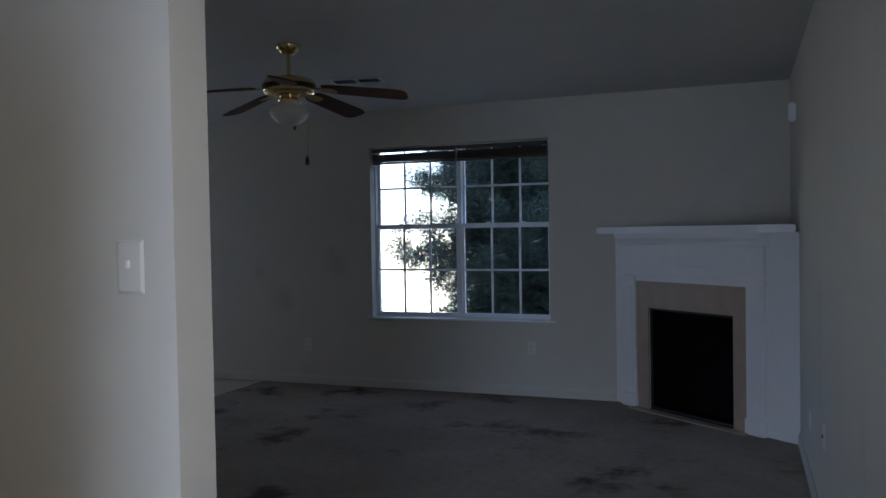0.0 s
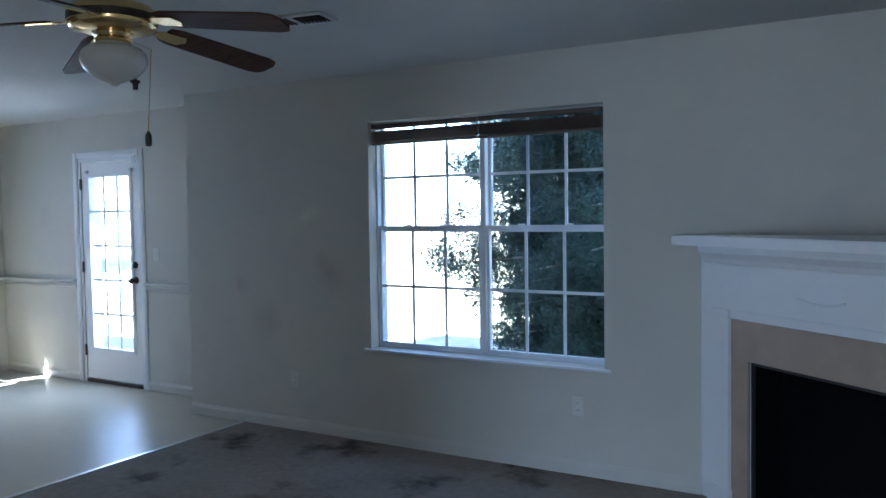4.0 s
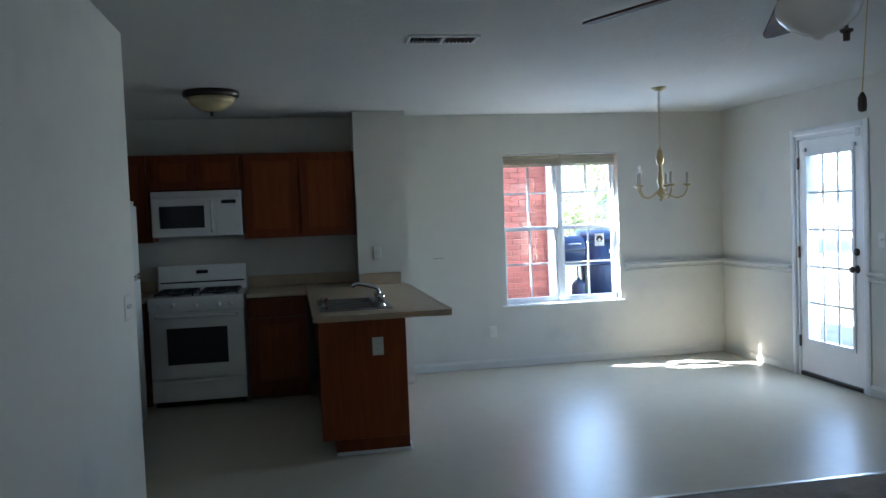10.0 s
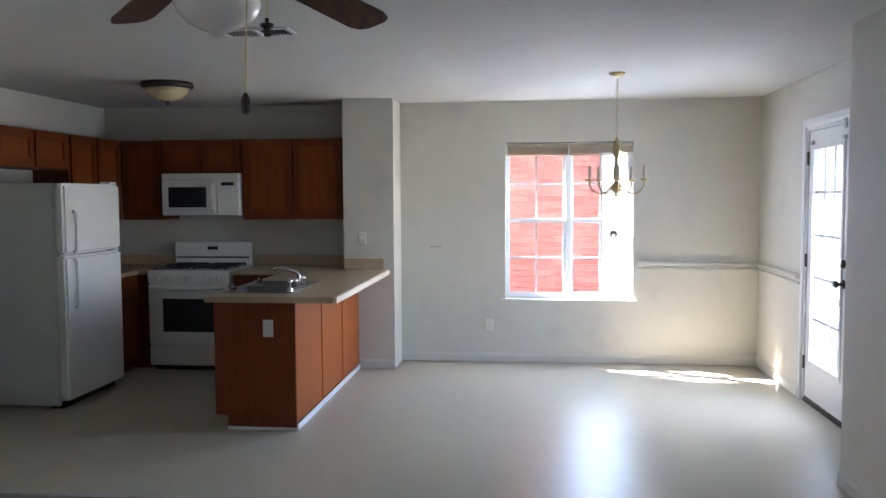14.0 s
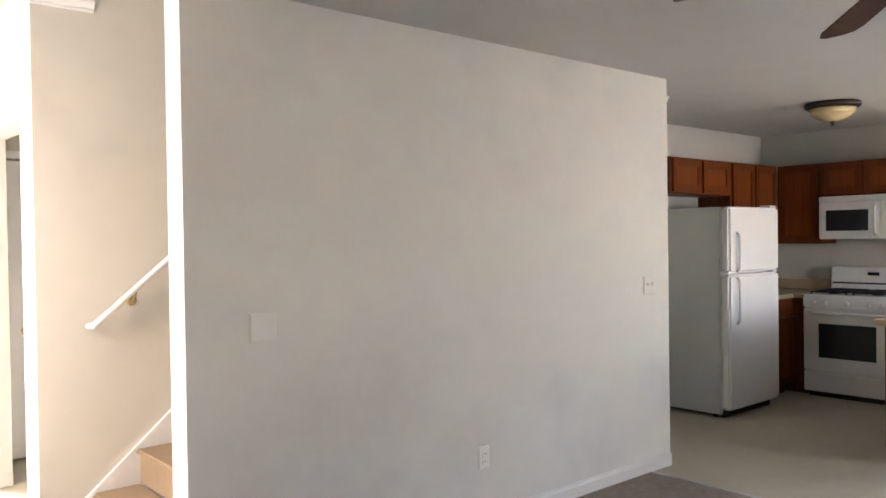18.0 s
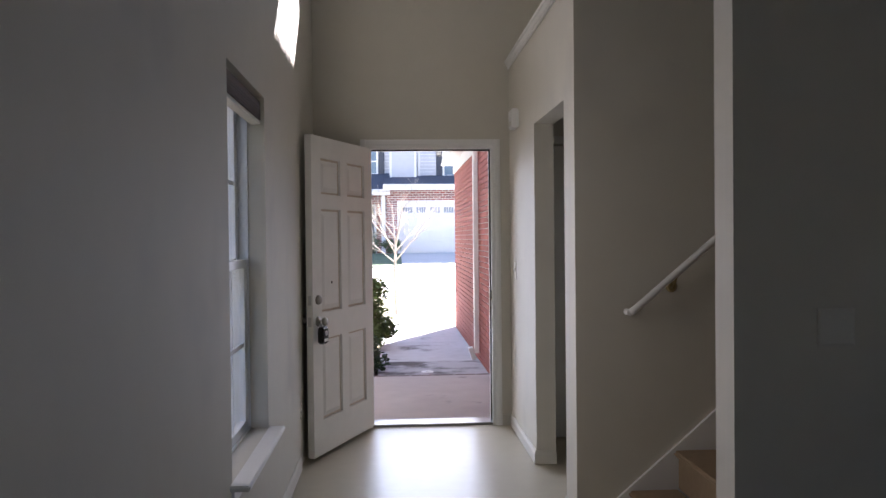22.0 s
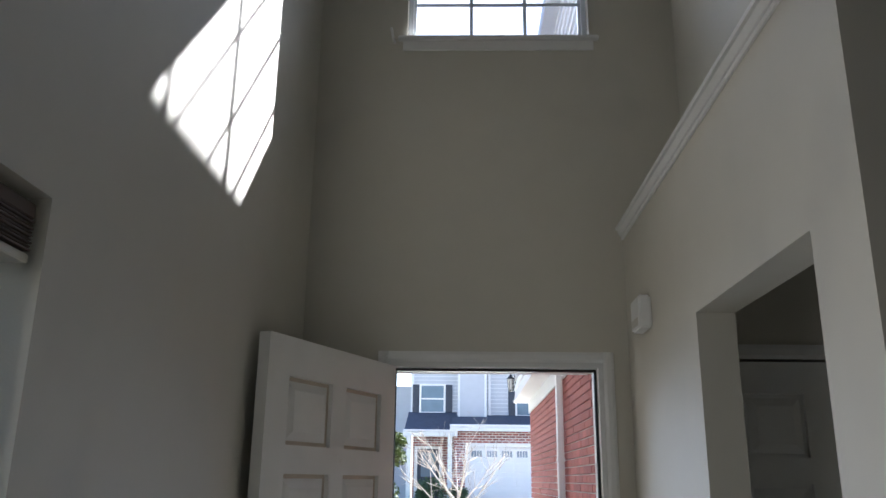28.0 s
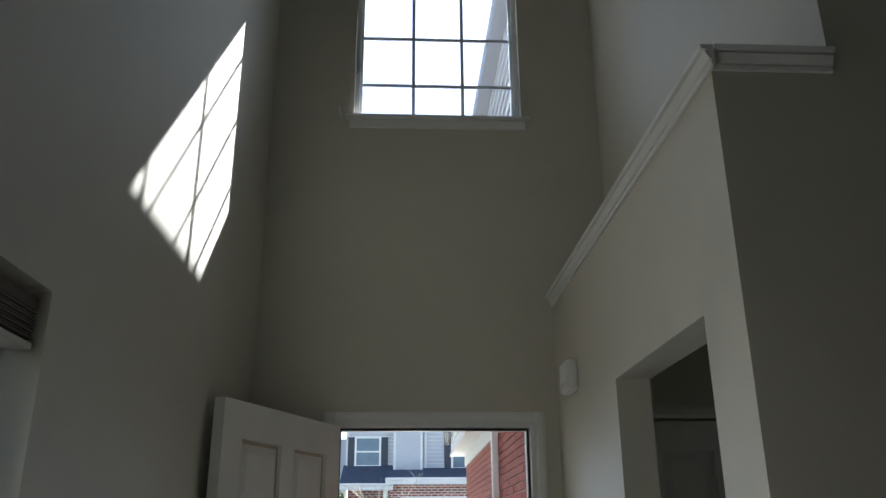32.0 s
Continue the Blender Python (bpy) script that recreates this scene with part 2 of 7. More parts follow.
M_BLACK = material("black_enamel", (0.012, 0.012, 0.012), 0.25, noise_scale=10, amount=0.1)
M_DARKGLASS = material("dark_oven_glass", (0.02, 0.02, 0.022), 0.08, noise_scale=4, amount=0.1)
M_CAST = material("black_cast_iron", (0.02, 0.02, 0.02), 0.7, noise_scale=60, amount=0.2, bump=0.2)
M_STEEL = material("stainless_steel", (0.55, 0.55, 0.55), 0.3, 1.0, noise_scale=80, amount=0.06)
M_SINK = material("brushed_dark_steel", (0.22, 0.22, 0.22), 0.35, 1.0, noise_scale=80, amount=0.1)
M_CHROME = material("chrome", (0.8, 0.8, 0.8), 0.08, 1.0, amount=0.02)
M_BRASS = material("polished_brass", (0.80, 0.60, 0.28), 0.18, 1.0, noise_scale=30, amount=0.08)
M_BRONZE = material("dark_bronze", (0.06, 0.045, 0.035), 0.4, 0.6, noise_scale=30, amount=0.1)
M_BLADE = wood("dark_walnut_blade", (0.045, 0.018, 0.010), (0.11, 0.045, 0.022), 0.6, "x")
M_GLOBE = material("frosted_white_glass", (0.66, 0.65, 0.62), 0.18, noise_scale=5, amount=0.03)
M_AMBER = material("amber_alabaster_glass", (0.60, 0.48, 0.27), 0.25, noise_scale=12, amount=0.15)
M_SLEEVE = material("dull_candle_card", (0.42, 0.39, 0.33), 0.6, noise_scale=40, amount=0.1)
M_LOUVRE = material("dark_brown_louvre_paint", (0.10, 0.07, 0.055), 0.8, noise_scale=40, amount=0.3)
M_PLATE = material("ivory_plastic_plate", (0.63, 0.61, 0.54), 0.4, noise_scale=20, amount=0.02)
M_WHITEPLASTIC = material("white_plastic", (0.78, 0.78, 0.76), 0.4, noise_scale=20, amount=0.02)
M_FIREBOX = material("sooty_firebox_brick", (0.006, 0.006, 0.006), 0.98, noise_scale=25, amount=0.3, bump=0.4, bump_scale=30, spec=0.05)
M_STONE = material("tan_marble_surround", (0.36, 0.28, 0.21), 0.32, noise_scale=9, amount=0.14)
M_BRICK = material("red_clay_brick", (0.35, 0.115, 0.092), 0.85, noise_scale=50, amount=0.2, bump=0.4, bump_scale=120, per_object=0.22)
def bonded(name, brick, mortar):
    """Brickwork too far off for single bricks: courses of 75 mm with pale joints."""
    m = material(name, brick, 0.9, noise_scale=30, amount=0.2)
    nt = m.node_tree
    b = nt.nodes["Principled BSDF"]
    base = b.inputs["Base Color"].links[0].from_socket
    geo, swap, sep = nt.nodes.new("ShaderNodeNewGeometry"), nt.nodes.new("ShaderNodeCombineXYZ"), nt.nodes.new("ShaderNodeSeparateXYZ")
    nt.links.new(geo.outputs["Position"], sep.inputs[0])
    nt.links.new(sep.outputs["X"], swap.inputs["X"])
    nt.links.new(sep.outputs["Z"], swap.inputs["Y"])
    tex = nt.nodes.new("ShaderNodeTexBrick")
    tex.inputs["Scale"].default_value, tex.inputs["Mortar Size"].default_value = 1.0, 0.016
    tex.inputs["Brick Width"].default_value, tex.inputs["Row Height"].default_value = 0.26, 0.10
    tex.inputs["Color2"].default_value = (brick[0] * 0.55, brick[1] * 0.7, brick[2] * 0.8, 1)
    tex.inputs["Mortar"].default_value = (*mortar, 1)
    nt.links.new(base, tex.inputs["Color1"])
    nt.links.new(swap.outputs[0], tex.inputs["Vector"])
    nt.links.new(tex.outputs["Color"], b.inputs["Base Color"])
    return m


M_FARBRICK = bonded("far_red_brickwork", (0.33, 0.10, 0.08), (0.62, 0.58, 0.55))
# darker brick: shade of the window reveal and porch edge put into the colour
M_SHADEBRICK = material("shaded_brick", (0.15, 0.115, 0.11), 0.9, noise_scale=50, amount=0.2, bump=0.4, bump_scale=120, per_object=0.15)
M_NICKEL = material("dull_nickel", (0.30, 0.28, 0.25), 0.42, 1.0, noise_scale=40, amount=0.1)
M_PALEBRASS = material("satin_pale_brass", (0.41, 0.325, 0.17), 0.30, 1.0, noise_scale=40, amount=0.1)
# far lawn's green, lowered to hold the shade it lies in
M_LAWN = material("shaded_green_lawn", (0.085, 0.115, 0.055), 0.95, noise_scale=14, amount=0.3, bump=0.8, bump_scale=50)
M_PALEMORTAR = material("pale_mortar", (0.15, 0.14, 0.13), 0.95, noise_scale=60, amount=0.1, bump=0.3)
# mortar darkened along with the shaded reveal brick
M_SHADEMORTAR = material("shaded_mortar", (0.21, 0.185, 0.175), 0.95, noise_scale=60, amount=0.1, bump=0.3)
M_PALEBRICK = material("pale_buff_brick", (0.30, 0.293, 0.28), 0.85, noise_scale=50, amount=0.14, bump=0.4, bump_scale=120, per_object=0.12)
M_MORTAR = material("grey_mortar", (0.60, 0.57, 0.54), 0.95, noise_scale=60, amount=0.1, bump=0.3)
M_REDMORTAR = material("brick_red_mortar", (0.40, 0.20, 0.165), 0.95, noise_scale=60, amount=0.1, bump=0.3)
M_CONCRETE = material("weathered_concrete", (0.54, 0.545, 0.55), 0.9, noise_scale=8, amount=0.12, bump=0.3, bump_scale=150, spots=((0.12, 0.11, 0.10), 1.6, 0.57, 0.74))
M_STAINED = material("dark_stained_concrete", (0.44, 0.44, 0.45), 0.9, noise_scale=8, amount=0.15, bump=0.3, bump_scale=150, spots=((0.09, 0.085, 0.08), 2.1, 0.44, 0.62))
M_PORCH = material("beige_porch_concrete", (0.47, 0.43, 0.41), 0.9, noise_scale=5, amount=0.10, bump=0.3, bump_scale=150, spots=((0.20, 0.18, 0.17), 2.6, 0.62, 0.76))
M_ROAD = material("pale_road_concrete", (0.42, 0.41, 0.39), 0.9, noise_scale=3, amount=0.1, bump=0.3)
M_GRASS = material("dry_lawn", (0.27, 0.245, 0.16), 0.95, noise_scale=14, amount=0.35, bump=0.8, bump_scale=50, spots=((0.17, 0.19, 0.09), 0.9, 0.52, 0.75))
M_BLADEGRASS = material("grass_blades", (0.20, 0.185, 0.09), 0.9, noise_scale=8, amount=0.35)
M_MULCH = material("bark_mulch", (0.07, 0.04, 0.028), 0.98, noise_scale=60, amount=0.4, bump=0.9, bump_scale=70)
M_SIDING = material("grey_vinyl_siding", (0.44, 0.46, 0.50), 0.6, noise_scale=5, amount=0.04)
M_SIDING2 = material("white_vinyl_siding", (0.66, 0.67, 0.68), 0.6, noise_scale=5, amount=0.03)
M_SHINGLE = material("slate_blue_shingles", (0.055, 0.062, 0.085), 0.92, noise_scale=40, amount=0.25, bump=0.4, bump_scale=90)
M_SHUTTER = material("navy_shutter_paint", (0.025, 0.032, 0.05), 0.5, noise_scale=20, amount=0.1)
M_FARGLASS = material("far_window_glass", (0.12, 0.17, 0.22), 0.06, noise_scale=2, amount=0.2)
M_BARK = material("pale_bark", (0.40, 0.36, 0.32), 0.95, noise_scale=30, amount=0.25, bump=0.5, bump_scale=60)
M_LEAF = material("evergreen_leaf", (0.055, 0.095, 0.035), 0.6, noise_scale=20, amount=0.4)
# the next two leaves are lighter, with sunlight put into their colour
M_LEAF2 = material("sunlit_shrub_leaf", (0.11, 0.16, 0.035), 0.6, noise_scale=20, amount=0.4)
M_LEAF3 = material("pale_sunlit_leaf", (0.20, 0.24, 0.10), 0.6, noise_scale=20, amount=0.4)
M_CONIFER = material("dark_conifer_leaf", (0.045, 0.085, 0.066), 0.6, noise_scale=14, amount=0.4)
M_CART = material("navy_moulded_plastic", (0.014, 0.026, 0.070), 0.45, noise_scale=12, amount=0.1)
M_TAN_STAKE = material("weathered_pine", (0.36, 0.31, 0.25), 0.85, noise_scale=40, amount=0.2)


# ---- building helpers ----
def finish(name, bm, mat, parent=None, label="", smooth=False):
    me = bpy.data.meshes.new(name)
    bm.normal_update()
    bm.to_mesh(me)
    bm.free()
    if smooth:
        for p in me.polygons:
            p.use_smooth = True
    me.materials.append(mat)
    ob = new(name, me)
    if parent is not None:
        ob.parent = parent
    if label:
        ob["label"] = label
    return ob


def part(name, bm, mat, parent, label="", smooth=False):
    """One mesh under a thing or under a part."""
    return finish(name, bm, mat, parent, label, smooth)


def thing(name, m, label, category, group="", kind=""):
    return tagged(new_at(name, m), label, category, group, kind)


def new_at(name, m):
    ob = new(name)
    ob.matrix_world = m
    ob.empty_display_size = 0.1
    return ob


def box(x0, x1, y0, y1, z0, z1, bevel=0.0, bm=None, segments=1):
    bm = bm or bmesh.new()
    vs = bmesh.ops.create_cube(bm, size=1.0)["verts"]
    for v in vs:
        v.co = Vector(((x0 + x1) / 2 + v.co.x * (x1 - x0), (y0 + y1) / 2 + v.co.y * (y1 - y0), (z0 + z1) / 2 + v.co.z * (z1 - z0)))
    if bevel:
        es = list({e for v in vs for e in v.link_edges})
        bmesh.ops.bevel(bm, geom=es, offset=bevel, segments=segments, affect="EDGES")
    return bm


def lathe(profile, steps=24, bm=None, centre=(0, 0, 0)):
    """A turned shape from (radius, height) pairs, bottom to top."""
    bm = bm or bmesh.new()
    cx, cy, cz = centre
    rings = []
    for r, z in profile:
        if r < 1e-5:
            rings.append([bm.verts.new((cx, cy, cz + z))])
        else:
            rings.append([bm.verts.new((cx + r * math.cos(2 * math.pi * k / steps), cy + r * math.sin(2 * math.pi * k / steps), cz + z)) for k in range(steps)])
    for a, b in zip(rings, rings[1:]):
        for k in range(steps):
            j = (k + 1) % steps
            if len(a) == 1 and len(b) == 1:
                continue
            if len(a) == 1:
                bm.faces.new((a[0], b[j], b[k]))
            elif len(b) == 1:
                bm.faces.new((a[k], a[j], b[0]))
            else:
                bm.faces.new((a[k], a[j], b[j], b[k]))
    for ring, flip in ((rings[0], True), (rings[-1], False)):
        if len(ring) > 2:
            bm.faces.new(list(reversed(ring)) if flip else ring)
    return bm


def tube(points, radius, steps=8, bm=None, taper=None):
    """A round bar along a line of points."""
    bm = bm or bmesh.new()
    pts = [Vector(p) for p in points]
    rings = []
    for n, p in enumerate(pts):
        d = (pts[min(n + 1, len(pts) - 1)] - pts[max(n - 1, 0)]).normalized()
        a = d.orthogonal().normalized() if n == 0 else (rings_a - d * rings_a.dot(d)).normalized()
        rings_a = a
        b = d.cross(a)
        r = radius if taper is None else radius + (taper - radius) * n / (len(pts) - 1)
        rings.append([bm.verts.new(p + r * (a * math.cos(2 * math.pi * k / steps) + b * math.sin(2 * math.pi * k / steps))) for k in range(steps)])
    for a, b in zip(rings, rings[1:]):
        for k in range(steps):
            j = (k + 1) % steps
            bm.faces.new((a[k], a[j], b[j], b[k]))
    bm.faces.new(list(reversed(rings[0])))
    bm.faces.new(rings[-1])
    return bm


def prism(outline, z0, z1, bm=None):
    """An upright solid over a plan outline, counter-clockwise."""
    bm = bm or bmesh.new()
    lo = [bm.verts.new((x, y, z0)) for x, y in outline]
    hi = [bm.verts.new((x, y, z1)) for x, y in outline]
    n = len(outline)
    for k in range(n):
        j = (k + 1) % n
        bm.faces.new((lo[k], lo[j], hi[j], hi[k]))
    bm.faces.new(list(reversed(lo)))
    bm.faces.new(hi)
    return bm


def swept(outline, x0, x1, bm=None):
    """A moulding: an outline in (y, z), counter-clockwise seen from +x, run along x."""
    bm = bm or bmesh.new()
    a = [bm.verts.new((x0, y, z)) for y, z in outline]
    b = [bm.verts.new((x1, y, z)) for y, z in outline]
    n = len(outline)
    for k in range(n):
        j = (k + 1) % n
        bm.faces.new((a[k], a[j], b[j], b[k]))
    bm.faces.new(list(reversed(a)))
    bm.faces.new(b)
    bmesh.ops.recalc_face_normals(bm, faces=bm.faces)
    return bm


def slab_with_holes(axis, t0, t1, u0, u1, z0, z1, holes=()):
    """A wall across axis ('x' or 'y') from t0 to t1, with openings (u0, u1, z0, z1) right through it, as one closed mesh."""
    us = sorted({u0, u1, *[h for o in holes for h in o[:2]]})
    zs = sorted({z0, z1, *[h for o in holes for h in o[2:]]})
    us, zs = [u for u in us if u0 <= u <= u1], [z for z in zs if z0 <= z <= z1]

    def solid(i, k):
        if not (0 <= i < len(us) - 1 and 0 <= k < len(zs) - 1):
            return False
        cu, cz = (us[i] + us[i + 1]) / 2, (zs[k] + zs[k + 1]) / 2
        return not any(o[0] < cu < o[1] and o[2] < cz < o[3] for o in holes)

    bm, seen = bmesh.new(), {}

    def v(t, u, z):
        key = (t, u, z)
        if key not in seen:
            seen[key] = bm.verts.new((t, u, z) if axis == "x" else (u, t, z))
        return seen[key]

    for i in range(len(us) - 1):
        for k in range(len(zs) - 1):
            if not solid(i, k):
                continue
            a, b, c, d = us[i], us[i + 1], zs[k], zs[k + 1]
            bm.faces.new((v(t0, a, c), v(t0, a, d), v(t0, b, d), v(t0, b, c)))
            bm.faces.new((v(t1, a, c), v(t1, b, c), v(t1, b, d), v(t1, a, d)))
            if not solid(i - 1, k):
                bm.faces.new((v(t0, a, c), v(t1, a, c), v(t1, a, d), v(t0, a, d)))
            if not solid(i + 1, k):
                bm.faces.new((v(t0, b, c), v(t0, b, d), v(t1, b, d), v(t1, b, c)))
            if not solid(i, k - 1):
                bm.faces.new((v(t0, a, c), v(t0, b, c), v(t1, b, c), v(t1, a, c)))
            if not solid(i, k + 1):
                bm.faces.new((v(t0, a, d), v(t1, a, d), v(t1, b, d), v(t0, b, d)))
    bmesh.ops.recalc_face_normals(bm, faces=bm.faces)
    return bm


def setting(name, bm, mat, label, category):
    return tagged(finish(name, bm, mat), label, category, kind="structure")


# ---- the shell ----
H, H2 = 2.44, 5.25           # living ceiling, foyer ceiling
XW, XK = -1.44, -8.18        # foyer west wall, kitchen and dining west wall
YL, YD = 8.17, 8.57          # living north wall, dining north wall
XB = -5.10                   # corner where the living wall steps back to the dining wall
STAIR_S, LW_S, LW_N = 2.13, 3.37, 3.51
LW_E, LW_W = -1.612, -4.77    # ends of the living room's south wall
YK = 2.36                    # kitchen south wall
XC = -4.55                   # edge of the carpet
FLOOR_T = 0.15

DOOR = (-1.325, -0.385, 0.0, 2.075)
UPWIN = (-1.325, -0.43, 3.62, 4.84)
TALL = (2.21, 3.03, 0.54, 2.04)
LIVWIN = (-3.40, -1.80, 0.63, 2.12)
DINWIN = (6.28, 7.45, 0.60, 2.06)
BACKDOOR = (-6.97, -6.13, 0.0, 2.06)
CLOSET = (1.045, 1.90, -0.15, 2.085)
ALCOVE = (-2.45, -1.63, -0.15, 2.03)

setting("floor_vinyl", slab_with_holes("x", XK, XC, LW_S - 1.01, YD, -FLOOR_T, 0.0), M_VINYL, "glossy cream sheet vinyl floor of kitchen and dining area", "floor")
setting("floor_foyer", slab_with_holes("x", -3.2, 0.0, 0.0, LW_S + 0.02, -FLOOR_T, 0.0), M_VINYL, "glossy cream sheet vinyl floor of the entry", "floor")
setting("floor_carpet", slab_with_holes("x", XC, 0.0, LW_S + 0.02, YL, -FLOOR_T, 0.006), M_CARPET, "grey-brown wall-to-wall carpet with dark stains", "floor")
setting("ceiling_living", slab_with_holes("x", XK, 0.0, LW_S, YD, H, H + 0.12), M_CEIL, "textured white ceiling of living, dining and kitchen", "ceiling")
setting("ceiling_kitchen", slab_with_holes("x", XK, LW_W, YK - 0.02, LW_S, H, H + 0.12), M_CEIL, "textured white kitchen ceiling", "ceiling")
setting("ceiling_foyer", slab_with_holes("x", LW_W, 0.25, -0.2, LW_N, H2, H2 + 0.12), M_CEIL, "textured white ceiling above the two-storey entry", "ceiling")

setting("wall_south", slab_with_holes("y", -0.2, 0.0, -4.9, 0.0, -0.4, H2, [DOOR, UPWIN]), M_WALL, "tall cream wall round the front door with a high window", "wall")
setting("wall_east", slab_with_holes("x", 0.0, 0.2, -0.2, YL + 0.2, -0.4, H2, [TALL]), M_WALL, "long cream wall with a tall window", "wall")
setting("wall_north_living", slab_with_holes("y", YL, YL + 0.2, XB, 0.0, -0.4, H + 0.12, [LIVWIN]), M_WALLNORTH, "cream living room wall with a twin window and dark scuffs", "wall")
setting("wall_step", slab_with_holes("x", XB, XB + 0.2, YL + 0.2, YD + 0.2, -0.4, H + 0.12), M_WALL, "short cream wall return beside the dining area", "wall")
setting("wall_north_dining", slab_with_holes("y", YD, YD + 0.2, XK - 0.2, XB, -0.4, H + 0.12, [BACKDOOR]), M_WALL, "cream dining wall with the glazed back door", "wall")
setting("wall_west", slab_with_holes("x", XK - 0.2, XK, YK - 0.2, YD, -0.4, H + 0.12, [DINWIN]), M_WALL, "cream kitchen and dining wall with a twin window", "wall")
setting("wall_kitchen_south", slab_with_holes("y", YK - 0.2, YK, XK, LW_W + 0.12, -0.4, H + 0.12), M_WALL, "cream kitchen wall behind the refrigerator", "wall")
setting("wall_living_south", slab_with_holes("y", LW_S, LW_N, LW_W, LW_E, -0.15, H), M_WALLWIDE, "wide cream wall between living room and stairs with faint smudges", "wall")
setting("wall_above_living", slab_with_holes("y", LW_S, LW_N, LW_W, 0.0, H + 0.12, H2), M_WALL, "cream wall above the living room opening", "wall")
setting("wall_header", slab_with_holes("y", LW_S, LW_S + 0.002, LW_W, 0.0, H, H + 0.12), M_WALL, "narrow cream band under the upper wall", "wall")
setting("wall_foyer_west", slab_with_holes("x", XW - 0.12, XW, 0.0, STAIR_S, -0.15, 2.64, [CLOSET]), M_WALL, "cream entry wall with a closet opening", "wall")
setting("wall_stair_south", slab_with_holes("y", STAIR_S - 0.12, STAIR_S, LW_W, XW - 0.12, -0.15, 2.64), M_WALL, "cream stair wall under the handrail", "wall")
setting("plant_ledge", slab_with_holes("x", XW - 0.30, XW, 0.0, STAIR_S, 2.64, 2.688), M_TRIM, "white-painted plant ledge above the entry closet", "ledge")
setting("wall_upper_room", slab_with_holes("x", XW - 0.42, XW - 0.30, 0.0, STAIR_S, 2.64, H2), M_WALL, "cream wall set back above the plant ledge", "wall")
setting("wall_upper_stair", slab_with_holes("y", STAIR_S - 0.12, STAIR_S, LW_W, XW - 0.42, 2.64, H2), M_WALL, "cream wall above the stairs", "wall")
setting("wall_stair_end", slab_with_holes("x", LW_W, LW_W + 0.12, STAIR_S, LW_S, -0.15, H2), M_WALL, "cream wall at the head of the stairs", "wall")
setting("wall_closet_back", slab_with_holes("x", XW - 1.2, XW - 1.1, 0.0, STAIR_S - 0.12, -0.15, 2.64), M_WALL, "plain cream wall of the unlit alcove", "wall")
setting("wall_closet_south", slab_with_holes("y", 0.35, 0.45, XW - 1.1, XW - 0.12, -0.15, 2.64, [ALCOVE]), M_WALL, "cream alcove wall with a door", "wall")
setting("wall_closet_behind", slab_with_holes("y", 0.2, 0.25, XW - 1.1, XW - 0.12, -0.15, 2.64), M_WALL, "plain cream wall behind the alcove door", "wall")
setting("ceiling_closet", slab_with_holes("x", XW - 1.1, XW - 0.12, 0.45, STAIR_S - 0.12, 2.42, 2.5), M_CEIL, "white alcove ceiling", "ceiling")
setting("wall_chase", slab_with_holes("x", XK, -7.785, 4.83, 5.29, -0.15, H), M_WALL, "cream wall stub between kitchen and dining area", "wall")

# ---- windows and doors ----
ROT = {"N": 0, "W": 90, "S": 180, "E": -90}


def wall_pose(side, x, y, z):
    """Local x runs along the wall, local y points out of the house, local z up."""
    return pose(x, y, z, 0, 0, ROT[side])


def sash(parent, x0, x1, z0, z1, y, cols, rows, name="sash", rail=0.038, top=None, stile=None, bar=0.009):
    """cols and rows: how many lights, or the places of the bars between them as shares of the glass; stile: one width or two."""
    top = rail if top is None else top
    s0, s1 = stile if isinstance(stile, tuple) else (rail if stile is None else stile,) * 2
    gx0, gx1, gz0, gz1 = x0 + s0, x1 - s1, z0 + rail, z1 - top
    s = part(name, slab_with_holes("y", y, y + 0.03, x0, x1, z0, z1, [(gx0, gx1, gz0, gz1)]), M_VINYLFRAME, parent)
    p = part("pane", box(gx0, gx1, y + 0.013, y + 0.017, gz0, gz1), M_GLASS, s)
    p.visible_shadow = False
    for c in cols if isinstance(cols, tuple) else [k / cols for k in range(1, cols)]:
        u = gx0 + (gx1 - gx0) * c
        part("muntin", box(u - bar, u + bar, y + 0.0055, y + 0.0125, gz0, gz1), M_VINYLFRAME, s)
    for r in rows if isinstance(rows, tuple) else [k / rows for k in range(1, rows)]:
        w = gz0 + (gz1 - gz0) * r
        part("muntin", box(gx0, gx1, y + 0.006, y + 0.0120, w - bar, w + bar), M_VINYLFRAME, s)
    return s


